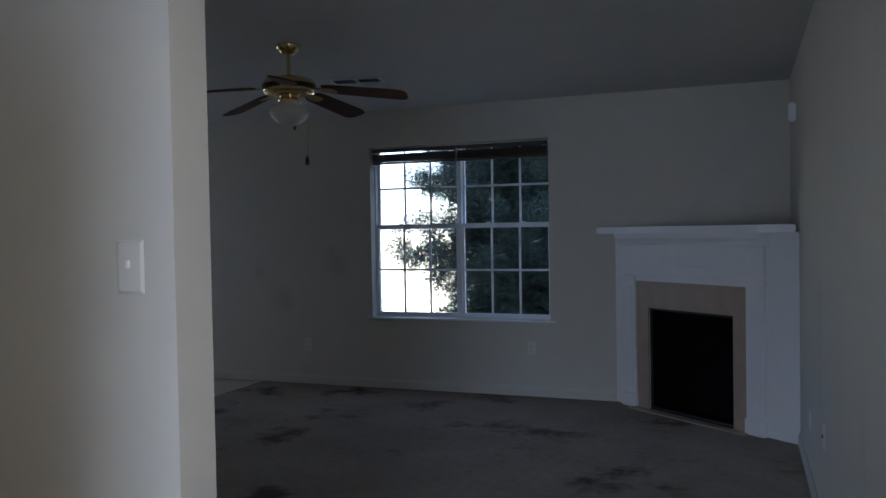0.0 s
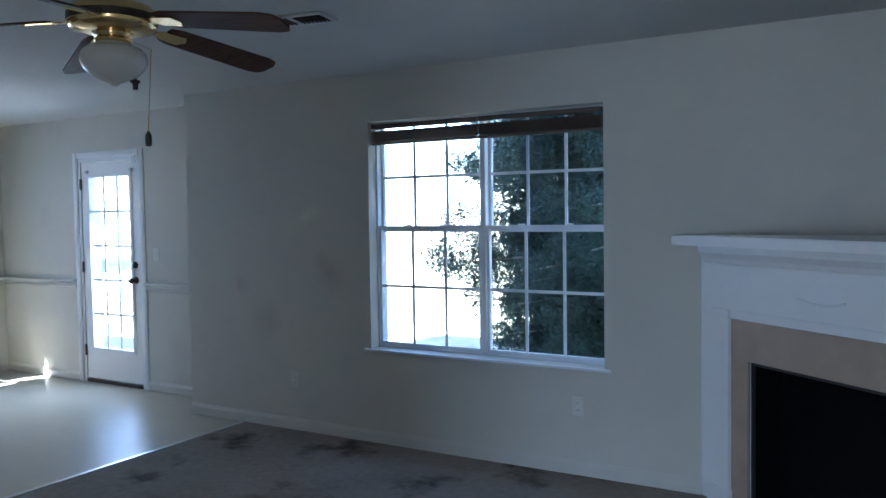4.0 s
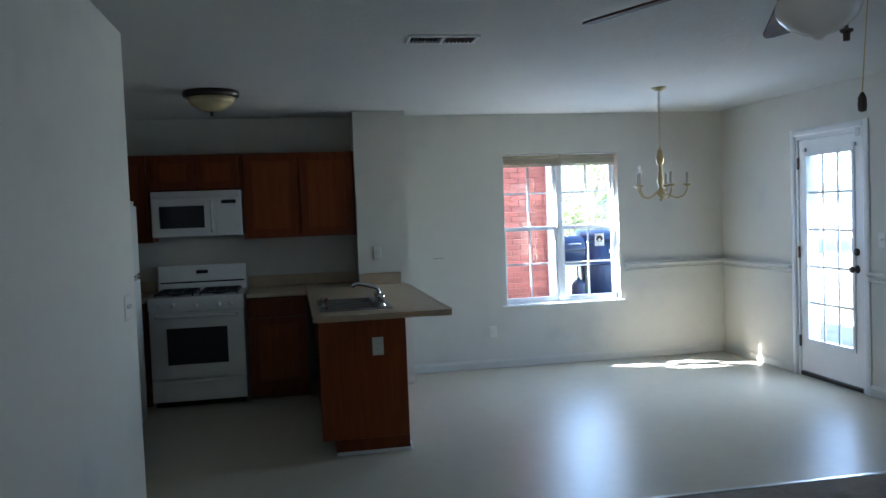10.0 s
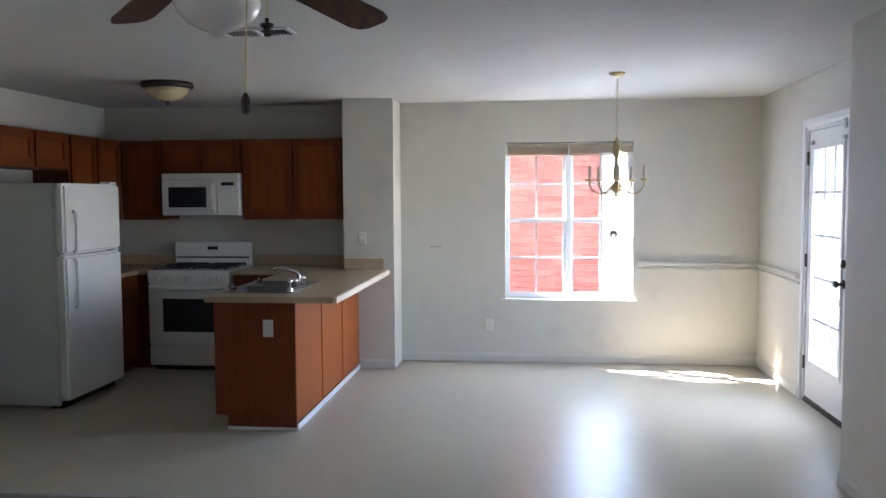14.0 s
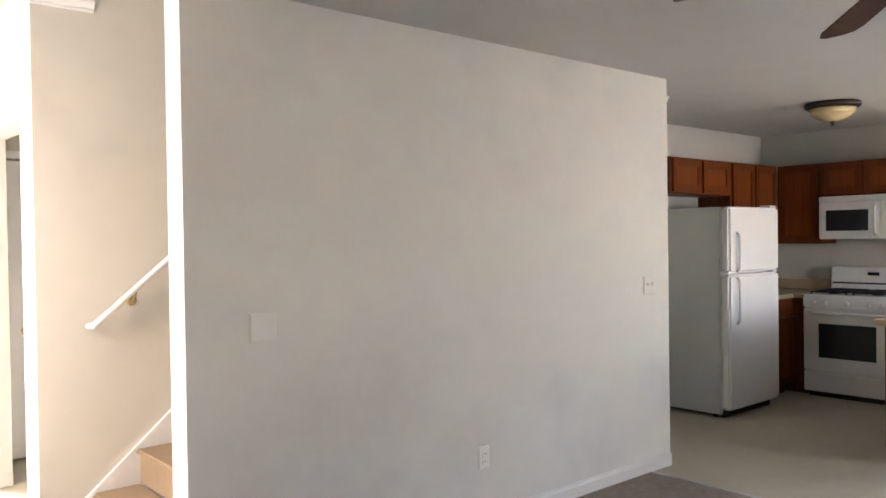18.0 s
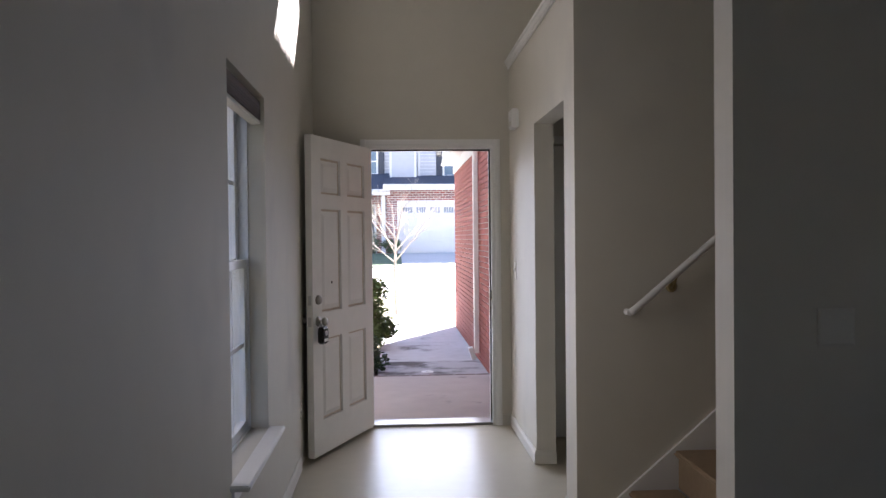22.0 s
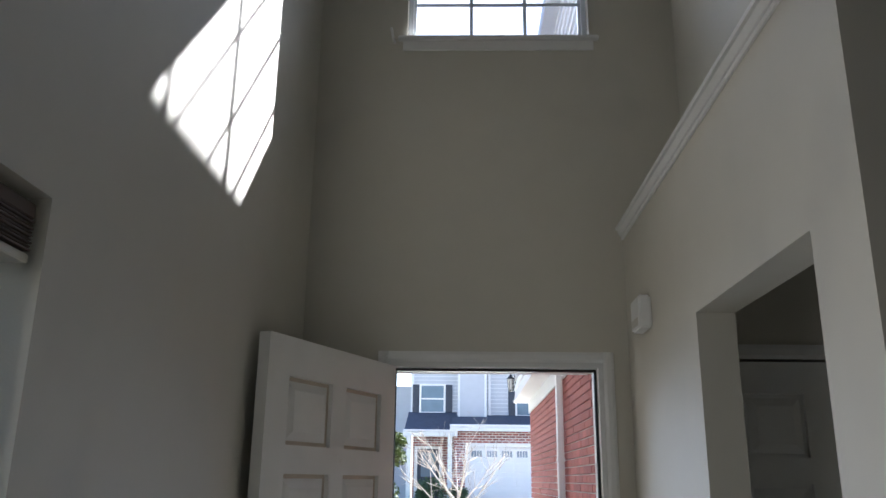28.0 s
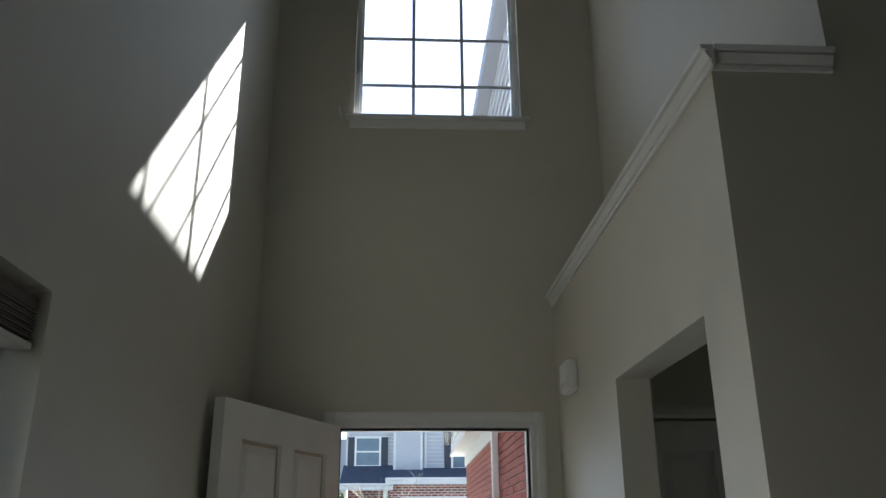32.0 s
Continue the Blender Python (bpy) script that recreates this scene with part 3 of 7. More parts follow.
def window(name, side, origin, w, h, units, cols, rows, label, blind=None, depth=0.085, double=True, sill=0.035, mid=0.5, lift=0.0, slit=0.0, f=0.035, stile=None, rail=0.038, mull=0.028, apron=True, rail_pale=False):
    win = tagged(new_at(name, wall_pose(side, *origin)), label, "window", kind="structure")
    part("window_frame", slab_with_holes("y", depth, depth + 0.085, 0.002, w - 0.002, 0.002, h - 0.002, [(f, w - f, f, h - (0.014 if slit else f))]), M_VINYLFRAME, win)
    step = (w - 2 * f) / units
    for n in range(units):
        a, b = f + n * step, f + (n + 1) * step
        if n:
            part("mullion", box(a - mull, a + mull, depth - 0.004, depth + 0.08, f, h - f, 0.004), M_VINYLFRAME, win)
        a, b = a + (mull if n else 0), b - (mull if n < units - 1 else 0)
        zm = f + (h - 2 * f) * mid
        if double:
            sash(win, a, b, f, zm + 0.02, depth + 0.008, cols, rows, "lower_sash", rail=rail, stile=stile)
            sash(win, a, b, zm - 0.02, h - (0.014 if slit else f), depth + 0.044, cols, rows, "upper_sash", rail=rail, top=0.016 if slit else None, stile=stile)
            for k in ((a * 0.7 + b * 0.3), (a * 0.3 + b * 0.7)) if b - a > 0.6 else ((a + b) / 2,):
                part("sash_lock", box(k - 0.022, k + 0.022, depth + 0.012, depth + 0.03, zm + 0.0205, zm + 0.029, 0.003), M_WHITEPLASTIC, win)
        else:
            sash(win, a, b, f, h - f, depth + 0.02, cols, rows, "fixed_sash", 0.015, bar=0.009)
    if sill:
        part("window_sill", box(-0.045, w + 0.045, -sill, depth, lift - (0.022 if apron else 0.014), lift - 0.0005, 0.005, None, 2), M_TRIM, win)
        if apron:
            part("apron", box(-0.02, w + 0.02, -0.012, -0.0005, lift - 0.075, lift - 0.0225, 0.003), M_TRIM, win)
    if blind:
        mat, drop = blind
        for n in range(units):
            a, b = 0.012 + n * (w - 0.024) / units, 0.012 + (n + 1) * (w - 0.024) / units
            bl = tagged(new_at("window_blind", wall_pose(side, *origin)), "horizontal slat blind pulled up tight under the window head", "blind", "raised window blinds")
            part("headrail", box(a + 0.004, b - 0.004, 0.015, 0.06, h - 0.046, h - 0.018, 0.003), mat, bl)
            k, z = 0, h - 0.05 - slit
            while z > h - drop - slit:
                part("slat", box(a + 0.008, b - 0.008, 0.012 + 0.002 * (k % 2), 0.062, z - 0.0035, z, 0.001), mat, bl)
                z -= 0.0062
                k += 1
            part("bottom_rail", box(a + 0.006, b - 0.006, 0.014, 0.06, z - 0.018, z - 0.002, 0.003), M_BASE if rail_pale else mat, bl)
    return win


window("window_1", "N", (LIVWIN[0], YL, LIVWIN[2]), LIVWIN[1] - LIVWIN[0], LIVWIN[3] - LIVWIN[2], 2, 3, 2, "white vinyl twin window with grilles in the living room", (M_BLIND, 0.115), slit=0.014, f=0.012, stile=0.018, rail=0.026, mull=0.018, mid=0.53, apron=False)
window("window_2", "W", (XK, DINWIN[0], DINWIN[2]), DINWIN[1] - DINWIN[0], DINWIN[3] - DINWIN[2], 2, 2, 2, "white vinyl twin window with grilles in the dining area", (M_BLIND2, 0.10), f=0.015, stile=0.022, apron=False, sill=0.025)
decal = tagged(finish("window_sticker", box(-8.2856, -8.2850, 7.236, 7.334, 1.132, 1.256), M_WHITEPLASTIC), "small white sticker with a dark shield mark on window glass", "sticker")
part("shield_mark", lathe([(0, 0), (0.036, 0), (0.036, 0.0005), (0, 0.0005)], 6), M_BRONZE, decal, "dark red shield").matrix_world = pose(-8.2850, 7.285, 1.204, 90, 0, 90)
part("badge", lathe([(0, 0), (0.017, 0), (0.017, 0.0005), (0, 0.0005)], 14), M_WHITEPLASTIC, decal).matrix_world = pose(-8.2844, 7.285, 1.190, 90, 0, 90)
window("window_3", "E", (0.0, TALL[1], TALL[2]), TALL[1] - TALL[0], TALL[3] - TALL[2], 1, (0.309, 0.647), 2, "tall white double-hung window beside the entry", (M_BLIND, 0.10), sill=0.07, depth=0.078, f=0.012, stile=(0.018, 0.067), rail_pale=True)
window("window_4", "S", (UPWIN[1], 0.0, UPWIN[2]), UPWIN[1] - UPWIN[0], UPWIN[3] - UPWIN[2], 1, (0.340, 0.672), (0.222, 0.486, 0.750), "high fixed window with grilles above the front door", None, double=False, sill=0.03, lift=0.06, f=0.025, depth=0.05)
part("curtain_bracket", tube([(-0.06, -0.002, 0.03), (-0.065, -0.05, 0.03), (-0.075, -0.06, 0.08)], 0.007), M_TRIM, bpy.data.objects["window_4"])


def panel_door(parent, w, h, t, mat, panels, name="leaf", groove=None):
    """A six-panel leaf: stiles and rails with openings, and a moulded panel in each, in local x 0..w, y 0..t."""
    leaf = part(name, slab_with_holes("y", 0.0, t, 0, w, 0.012, h, panels), mat, parent)
    for p in panels:
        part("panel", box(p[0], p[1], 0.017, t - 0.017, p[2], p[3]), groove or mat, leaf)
        ins = 0.045
        for y0, y1 in ((0.004, 0.017), (t - 0.017, t - 0.004)):
            bm = bmesh.new()
            yo, yi = (y1, y0) if y0 < t / 2 else (y0, y1)
            o = [bm.verts.new(q) for q in ((p[0] + 0.014, yo, p[2] + 0.014), (p[1] - 0.014, yo, p[2] + 0.014), (p[1] - 0.014, yo, p[3] - 0.014), (p[0] + 0.014, yo, p[3] - 0.014))]
            i = [bm.verts.new(q) for q in ((p[0] + ins, yi, p[2] + ins), (p[1] - ins, yi, p[2] + ins), (p[1] - ins, yi, p[3] - ins), (p[0] + ins, yi, p[3] - ins))]
            for k in range(4):
                j = (k + 1) % 4
                bm.faces.new((o[k], o[j], i[j], i[k]))
            bm.faces.new(i)
            bmesh.ops.recalc_face_normals(bm, faces=bm.faces)
            part("raised_field", bm, mat, leaf)
    return leaf


def six_panels(w, h):
    a, b, c, d = 0.125, w / 2 - 0.05, w / 2 + 0.05, w - 0.125
    rows = ((0.23, 0.745), (0.915, 1.575), (1.67, 1.90))
    return [(u, v, z0, z1) for z0, z1 in rows for u, v in ((a, b), (c, d))]


def casing(parent, x0, x1, z1, y, w=0.062, t=0.016, mat=None):
    """Moulded trim round an opening, on the wall face at local y, towards -y."""
    mat = mat or M_TRIM
    prof = [(0, t * 0.55), (w * 0.25, t), (w * 0.7, t * 0.85), (w, t * 0.5)]
    for s, x in ((-1, x0), (1, x1)):
        bm = prism([(x, y)] + [(x + s * u, y - v) for u, v in prof] + [(x + s * w, y)], 0.0, z1 + w)
        bmesh.ops.recalc_face_normals(bm, faces=bm.faces)
        part("casing", bm, mat, parent)
    part("casing", swept([(y - 0.0005, z1), (y - t * 0.55, z1), (y - t, z1 + w * 0.25), (y - t * 0.85, z1 + w * 0.7), (y - t * 0.5, z1 + w), (y - 0.0005, z1 + w)], x0 + 0.0005, x1 - 0.0005), mat, parent)


# front door: local x from the east jamb to the west, local y outwards
fd = tagged(new_at("door_1", pose(DOOR[1], 0, 0, 0, 0, 180)), "white six-panel front door standing wide open into the entry", "door", kind="structure")
DW = DOOR[1] - DOOR[0]
casing(fd, 0, DW, DOOR[3], 0.0, 0.045)
for x0, x1 in ((0.0, 0.022), (DW - 0.022, DW)):
    part("jamb", box(x0, x1, 0.002, 0.198, 0, DOOR[3] - 0.022), M_TRIM, fd)
part("head_jamb", box(0, DW, 0.002, 0.198, DOOR[3] - 0.022, DOOR[3]), M_TRIM, fd)
part("weatherstrip", slab_with_holes("y", 0.055, 0.068, 0.0225, DW - 0.0225, 0.02, DOOR[3] - 0.0225, [(0.034, DW - 0.034, 0.02, DOOR[3] - 0.034)]), M_BLACK, fd, "black rubber seal")
part("threshold", box(0.022, DW - 0.022, 0.01, 0.19, 0.0, 0.02, 0.006, None, 2), M_NICKEL, fd, "worn dull metal threshold")
part("strike_plate", box(DW - 0.0235, DW - 0.0222, 0.02, 0.05, 0.93, 1.0), M_BRASS, fd)
# the leaf turns on the east jamb
for z in (0.2, 0.98, 1.76):
    part("hinge", tube([(0.0, -0.022, z), (0.0, -0.022, z + 0.09)], 0.006), M_BRASS, fd)
LEAF_W, LEAF_H, LEAF_T = 0.914, 2.035, 0.044
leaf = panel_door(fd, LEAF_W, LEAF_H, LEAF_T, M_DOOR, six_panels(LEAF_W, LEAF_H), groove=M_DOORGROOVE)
leaf.matrix_local = pose(-0.004, -0.018, 0.014, 0, 0, -112.5)


def knob_set(parent, x, y, z, out, mat, r=0.028):
    prof = [(0.0, 0), (0.032, 0), (0.032, 0.006), (0.012, 0.012), (0.011, 0.03), (r * 0.75, 0.036), (r, 0.05), (r * 0.85, 0.062), (0, 0.066)]
    bm = lathe(prof, 18)
    bmesh.ops.transform(bm, matrix=Matrix.Translation((x, y, z)) @ Euler((radians(-90 if out > 0 else 90), 0, 0)).to_matrix().to_4x4(), verts=bm.verts)
    return part("knob", bm, mat, parent, smooth=True)


def deadbolt(parent, x, y, z, out, mat):
    bm = lathe([(0, 0), (0.03, 0), (0.03, 0.008), (0.024, 0.02), (0, 0.022)], 18)
    bmesh.ops.transform(bm, matrix=Matrix.Translation((x, y, z)) @ Euler((radians(-90 if out > 0 else 90), 0, 0)).to_matrix().to_4x4(), verts=bm.verts)
    return part("deadbolt", bm, mat, parent, smooth=True)


knob_set(leaf, LEAF_W - 0.065, LEAF_T, 0.865, 1, M_NICKEL)
knob_set(leaf, LEAF_W - 0.065, 0.0, 0.865, -1, M_NICKEL)
deadbolt(leaf, LEAF_W - 0.065, LEAF_T, 1.0, 1, M_NICKEL)
part("latch_plate", box(LEAF_W, LEAF_W + 0.001, 0.01, 0.034, 0.835, 0.895), M_STEEL, leaf)
part("latch_plate", box(LEAF_W, LEAF_W + 0.001, 0.01, 0.034, 0.97, 1.03), M_STEEL, leaf)
part("peephole", lathe([(0, 0), (0.009, 0), (0.007, 0.004), (0, 0.004)], 12, None, (0, 0, 0)), M_BRONZE, leaf).matrix_local = pose(LEAF_W - 0.27, LEAF_T - 0.005, 1.10, -90, 0, 0)
lock_m = pose(DOOR[1], 0, 0, 0, 0, 180) @ pose(-0.004, -0.018, 0.014, 0, 0, -112.5) @ pose(LEAF_W - 0.065, LEAF_T + 0.034, 0.725)
lockbox = thing("key_lockbox", lock_m, "black key lockbox hanging from the front door knob", "lockbox")
part("body", box(-0.040, 0.040, -0.020, 0.024, 0.0, 0.108, 0.010, None, 3), M_BLACK, lockbox)
part("shackle", tube([(-0.022, 0.002, 0.10), (-0.022, 0.002, 0.13), (-0.014, 0.0, 0.150), (0.0, 0.0, 0.158), (0.014, 0.0, 0.150), (0.022, 0.002, 0.13), (0.022, 0.002, 0.10)], 0.006), M_STEEL, lockbox)
part("dial", lathe([(0, 0), (0.016, 0), (0.014, 0.006), (0, 0.006)], 16), M_STEEL, lockbox, "round steel keypad dial").matrix_local = pose(0, 0.024, 0.068, -90, 0, 0)
part("label_strip", box(-0.026, 0.026, 0.0242, 0.0252, 0.016, 0.034), M_WHITEPLASTIC, lockbox)

# back door: a glazed leaf, closed
bd = tagged(new_at("door_2", pose(BACKDOOR[0], YD, 0)), "closed white back door with a fifteen-lite glass panel", "door", kind="structure")
BW = BACKDOOR[1] - BACKDOOR[0]
casing(bd, 0, BW, BACKDOOR[3], 0.0, 0.06)
for x0, x1 in ((0.0, 0.03), (BW - 0.03, BW)):
    part("jamb", box(x0, x1, 0.002, 0.198, 0, BACKDOOR[3] - 0.03), M_TRIM, bd)
part("head_jamb", box(0, BW, 0.002, 0.198, BACKDOOR[3] - 0.03, BACKDOOR[3]), M_TRIM, bd)
part("threshold", box(0.03, BW - 0.03, 0.0, 0.19, 0.0, 0.035, 0.006, None, 2), M_BRONZE, bd, "dark metal threshold")
gx0, gx1, gz0, gz1 = 0.145, BW - 0.145, 0.33, 1.89
bl_leaf = part("leaf", slab_with_holes("y", 0.012, 0.056, 0.033, BW - 0.033, 0.042, BACKDOOR[3] - 0.034, [(gx0, gx1, gz0, gz1)]), M_DOOR, bd)
part("glass_frame", slab_with_holes("y", 0.002, 0.012, gx0 - 0.03, gx1 + 0.03, gz0 - 0.03, gz1 + 0.03, [(gx0, gx1, gz0, gz1)]), M_TRIM, bl_leaf)
p_ = part("pane", box(gx0, gx1, 0.032, 0.036, gz0, gz1), M_GLASS, bl_leaf)
p_.visible_shadow = False
for c in (1, 2):
    u = gx0 + (gx1 - gx0) * c / 3
    part("muntin", box(u - 0.010, u + 0.010, 0.020, 0.0315, gz0, gz1), M_TRIM, bl_leaf)
for r in range(1, 5):
    w_ = gz0 + (gz1 - gz0) * r / 5
    part("muntin", box(gx0, gx1, 0.021, 0.031, w_ - 0.010, w_ + 0.010), M_TRIM, bl_leaf)
knob_set(bl_leaf, BW - 0.095, 0.012, 0.965, -1, M_BRONZE)
deadbolt(bl_leaf, BW - 0.095, 0.012, 1.10, -1, M_BRONZE)
for z in (0.25, 1.02, 1.78):
    part("hinge", box(0.024, 0.044, -0.006, 0.008, z, z + 0.1, 0.003), M_BRONZE, bd)
for x in (gx0 - 0.04, gx1 + 0.02):
    part("shade_bracket", box(x, x + 0.035, -0.012, 0.0118, 1.925, 1.955, 0.004), M_STEEL, bl_leaf)
part("closer_arm", box(BW - 0.06, BW - 0.015, -0.03, -0.0165, 1.995, 2.06, 0.004), M_STEEL, bd)

# door on the south wall of the unlit alcove
cd = tagged(new_at("door_3", pose(ALCOVE[1], 0.45, 0, 0, 0, 180)), "closed white six-panel door inside the dark alcove", "door", kind="structure")
cw = ALCOVE[1] - ALCOVE[0]
casing(cd, 0, cw, ALCOVE[3], 0.0, 0.055)
cl = panel_door(cd, cw - 0.02, 2.02, 0.035, M_DOOR, six_panels(cw - 0.02, 2.02))
cl.matrix_local = pose(0.01, 0.0, 0.0)
knob_set(cl, 0.15, 0.0, 0.87, -1, M_BRASS)

# ---- trim ----
def baseboard(name, side, x, y, length, gap=None, h=0.083, t=0.013, label="cream-painted moulded baseboard"):
    prof = [(-0.0005, 0.0), (-t, 0.0), (-t, h * 0.72), (-t * 0.55, h * 0.9), (-t * 0.45, h), (-0.0005, h)]
    ob = setting(name, swept(prof, 0.0, length), M_BASE, label, "baseboard")
    ob.matrix_world = wall_pose(side, x, y, 0.004)
    return ob


FIRE_X, FIRE_Y = -1.27, 7.20   # where the diagonal hearth wall meets the north and east walls
baseboard("baseboard_1", "N", XB, YL, FIRE_X - XB)
baseboard("baseboard_2", "E", 0.0, FIRE_Y, FIRE_Y - TALL[1] + 2.0)
baseboard("baseboard_3", "N", XK, YD, BACKDOOR[0] - 0.062 - XK)
baseboard("baseboard_4", "N", BACKDOOR[1] + 0.062, YD, XB - BACKDOOR[1] - 0.062)
baseboard("baseboard_5", "W", XK, 5.29, YD - 5.29)
baseboard("baseboard_6", "S", LW_E, LW_N, LW_E - LW_W)
baseboard("baseboard_7", "S", 0.0, 0.0, -DOOR[1] - 0.047)
baseboard("baseboard_8", "S", DOOR[0] - 0.047, 0.0, DOOR[0] - 0.047 - XW)
baseboard("baseboard_9", "W", XW, 0.0, CLOSET[0] - 0.001)
baseboard("baseboard_10", "W", XW, CLOSET[1] + 0.001, STAIR_S - CLOSET[1] - 0.001)
baseboard("baseboard_12", "S", XW, CLOSET[0], 0.12)
baseboard("baseboard_13", "N", XW - 0.12, CLOSET[1], 0.12)
baseboard("baseboard_11", "W", -7.785, 4.98, 0.31)
CHAIR = [(-0.0005, 0.0), (-0.018, 0.0), (-0.026, 0.006), (-0.026, 0.014), (-0.008, 0.020), (-0.008, 0.040), (-0.040, 0.050), (-0.046, 0.062), (-0.036, 0.072), (-0.0005, 0.076)]
for nm, side, x, y, ln in (("trim_1", "W", XK, DINWIN[1] + 0.05, YD - DINWIN[1] - 0.05), ("trim_2", "N", XK, YD, BACKDOOR[0] - 0.062 - XK), ("trim_3", "N", BACKDOOR[1] + 0.062, YD, XB - BACKDOOR[1] - 0.062)):
    setting(nm, swept(CHAIR, 0.0, ln), M_BASE, "cream-painted chair rail moulding", "chair rail").matrix_world = wall_pose(side, x, y, 0.878)
CAP = [(0.0, 0.0), (-0.008, 0.0), (-0.010, 0.011), (-0.004, 0.013), (-0.005, 0.016), (-0.013, 0.018), (-0.020, 0.031), (-0.024, 0.038), (-0.017, 0.040), (-0.018, 0.043), (-0.030, 0.045), (-0.033, 0.056), (0.0, 0.056)]
setting("trim_4", swept(CAP, 0.0, STAIR_S + 0.03), M_TRIM, "white stepped moulding along the plant ledge", "trim").matrix_world = wall_pose("W", XW + 0.0005, 0.0, 2.635)
setting("trim_5", swept(CAP, 0.0, 0.30), M_TRIM, "white stepped moulding round the ledge corner", "trim").matrix_world = wall_pose("S", XW - 0.0005, STAIR_S + 0.0005, 2.635)
for nm, x0, x1, y0, y1 in (("trim_6", XC - 0.02, XC + 0.012, LW_N + 0.02, YL - 0.02),):
    setting(nm, box(x0, x1, y0, y1, 0.0, 0.009, 0.003), M_STEEL, "thin metal strip along the carpet edge", "carpet edge")

# ---- stairs ----
stairs = tagged(new_at("stairs", pose(-1.708, STAIR_S, 0)), "straight flight of stairs with tan carpeted treads", "stairs", kind="structure")
RISE, RUN = 0.186, 0.22
SW_ = LW_S - STAIR_S
for k in range(13):
    x0 = -k * RUN
    bm = box(x0 - RUN - 0.02, x0, 0.022, SW_ - 0.022, k * RISE if k else 0.0, (k + 1) * RISE - 0.03)
    part("riser", bm, M_STAIRCARPET, stairs)
    part("tread", box(x0 - RUN - 0.001, x0 + 0.028, 0.022, SW_ - 0.022, (k + 1) * RISE - 0.03, (k + 1) * RISE, 0.012, None, 3), M_STAIRCARPET, stairs)
slope = 0.855
for y0, y1 in ((0.001, 0.02), (SW_ - 0.02, SW_ - 0.001)):
    bm = bmesh.new()
    top = [(0.15, 0.0), (0.15, 0.07), (0.10, 0.125), (-2.9, 0.125 + 3.0 * slope), (-2.9, 0.0)]
    a_ = [bm.verts.new((x, y0, z)) for x, z in top]
    b_ = [bm.verts.new((x, y1, z)) for x, z in top]
    for k in range(5):
        j = (k + 1) % 5
        bm.faces.new((a_[k], a_[j], b_[j], b_[k]))
    bm.faces.new(a_)
    bm.faces.new(b_[::-1])
    bmesh.ops.recalc_face_normals(bm, faces=bm.faces)
    part("skirt_board", bm, M_TRIM, stairs)
rail = thing("handrail", pose(-1.685, STAIR_S + 0.065, 1.038), "white-painted wooden handrail rising along the stair wall", "handrail")
rl = [(0.0, 0, 0.0), (-0.02, 0, 0.012)] + [(-0.02 - 0.3 * k, 0, 0.012 + 0.3 * k * 0.84) for k in range(1, 9)]
part("rail", tube(rl, 0.017, 12), M_TRIM, rail, smooth=True)
part("end_cap", tube([(0.0, 0.0, 0.0), (0.0, -0.06, -0.002)], 0.016, 10), M_TRIM, rail)
for k in (0.22, 1.2, 2.1):
    part("bracket", tube([(-k, -0.064, k * 0.84 - 0.07), (-k, -0.03, k * 0.84 - 0.07), (-k, 0.0, k * 0.84 - 0.02)], 0.008), M_PALEBRASS, rail)
    part("bracket_rose", lathe([(0, 0), (0.028, 0), (0.02, 0.01), (0, 0.012)], 14), M_PALEBRASS, rail).matrix_local = pose(-k, -0.0645, k * 0.84 - 0.07, -90, 0, 0)

# ---- living room ----
# corner fireplace on a diagonal: local x from the north wall to the east wall, local y into the corner
fd_vec = Vector((0 - FIRE_X, FIRE_Y - YL, 0))
FL = fd_vec.length
fire = thing("fireplace", Matrix.Translation((FIRE_X, YL, 0)) @ pose(0, 0, 0, 0, 0, math.degrees(math.atan2(fd_vec.y, fd_vec.x))), "white-painted corner fireplace with mantel and tan marble surround", "fireplace")
F0, F1 = 0.235, FL - 0.37      # outer edges of the stone surround
B0, B1, BT = F0 + 0.115, F1 - 0.115, 0.775
part("breast", slab_with_holes("y", 0.0, 0.05, 0.0, FL, 0.006, 1.335, [(B0, B1, 0.006, BT)]), M_TRIM, fire, "white-painted breast behind the surround")
part("surround", slab_with_holes("y", -0.014, -0.0005, F0, F1, 0.006, BT + 0.20, [(B0, B1, 0.006, BT)]), M_STONE, fire, "polished tan marble surround")
part("firebox", box(B0 - 0.04, B1 + 0.04, 0.20, 0.23, -0.02, BT + 0.05), M_FIREBOX, fire)
for x0, x1 in ((B0 - 0.03, B0 + 0.001), (B1 - 0.001, B1 + 0.03)):
    part("firebox_side", box(x0, x1, 0.03, 0.21, -0.01, BT + 0.03), M_FIREBOX, fire)
part("firebox_top", box(B0 + 0.0005, B1 - 0.0005, 0.0505, 0.21, BT, BT + 0.03), M_FIREBOX, fire)
part("firebox_floor", box(B0 + 0.0005, B1 - 0.0005, -0.002, 0.21, -0.01, 0.012), M_FIREBOX, fire)
part("screen_frame", slab_with_holes("y", 0.004, 0.018, B0 + 0.002, B1 - 0.002, 0.013, BT - 0.002, [(B0 + 0.018, B1 - 0.018, 0.03, BT - 0.018)]), M_CAST, fire, "thin black metal firebox rim")
PW = 0.135
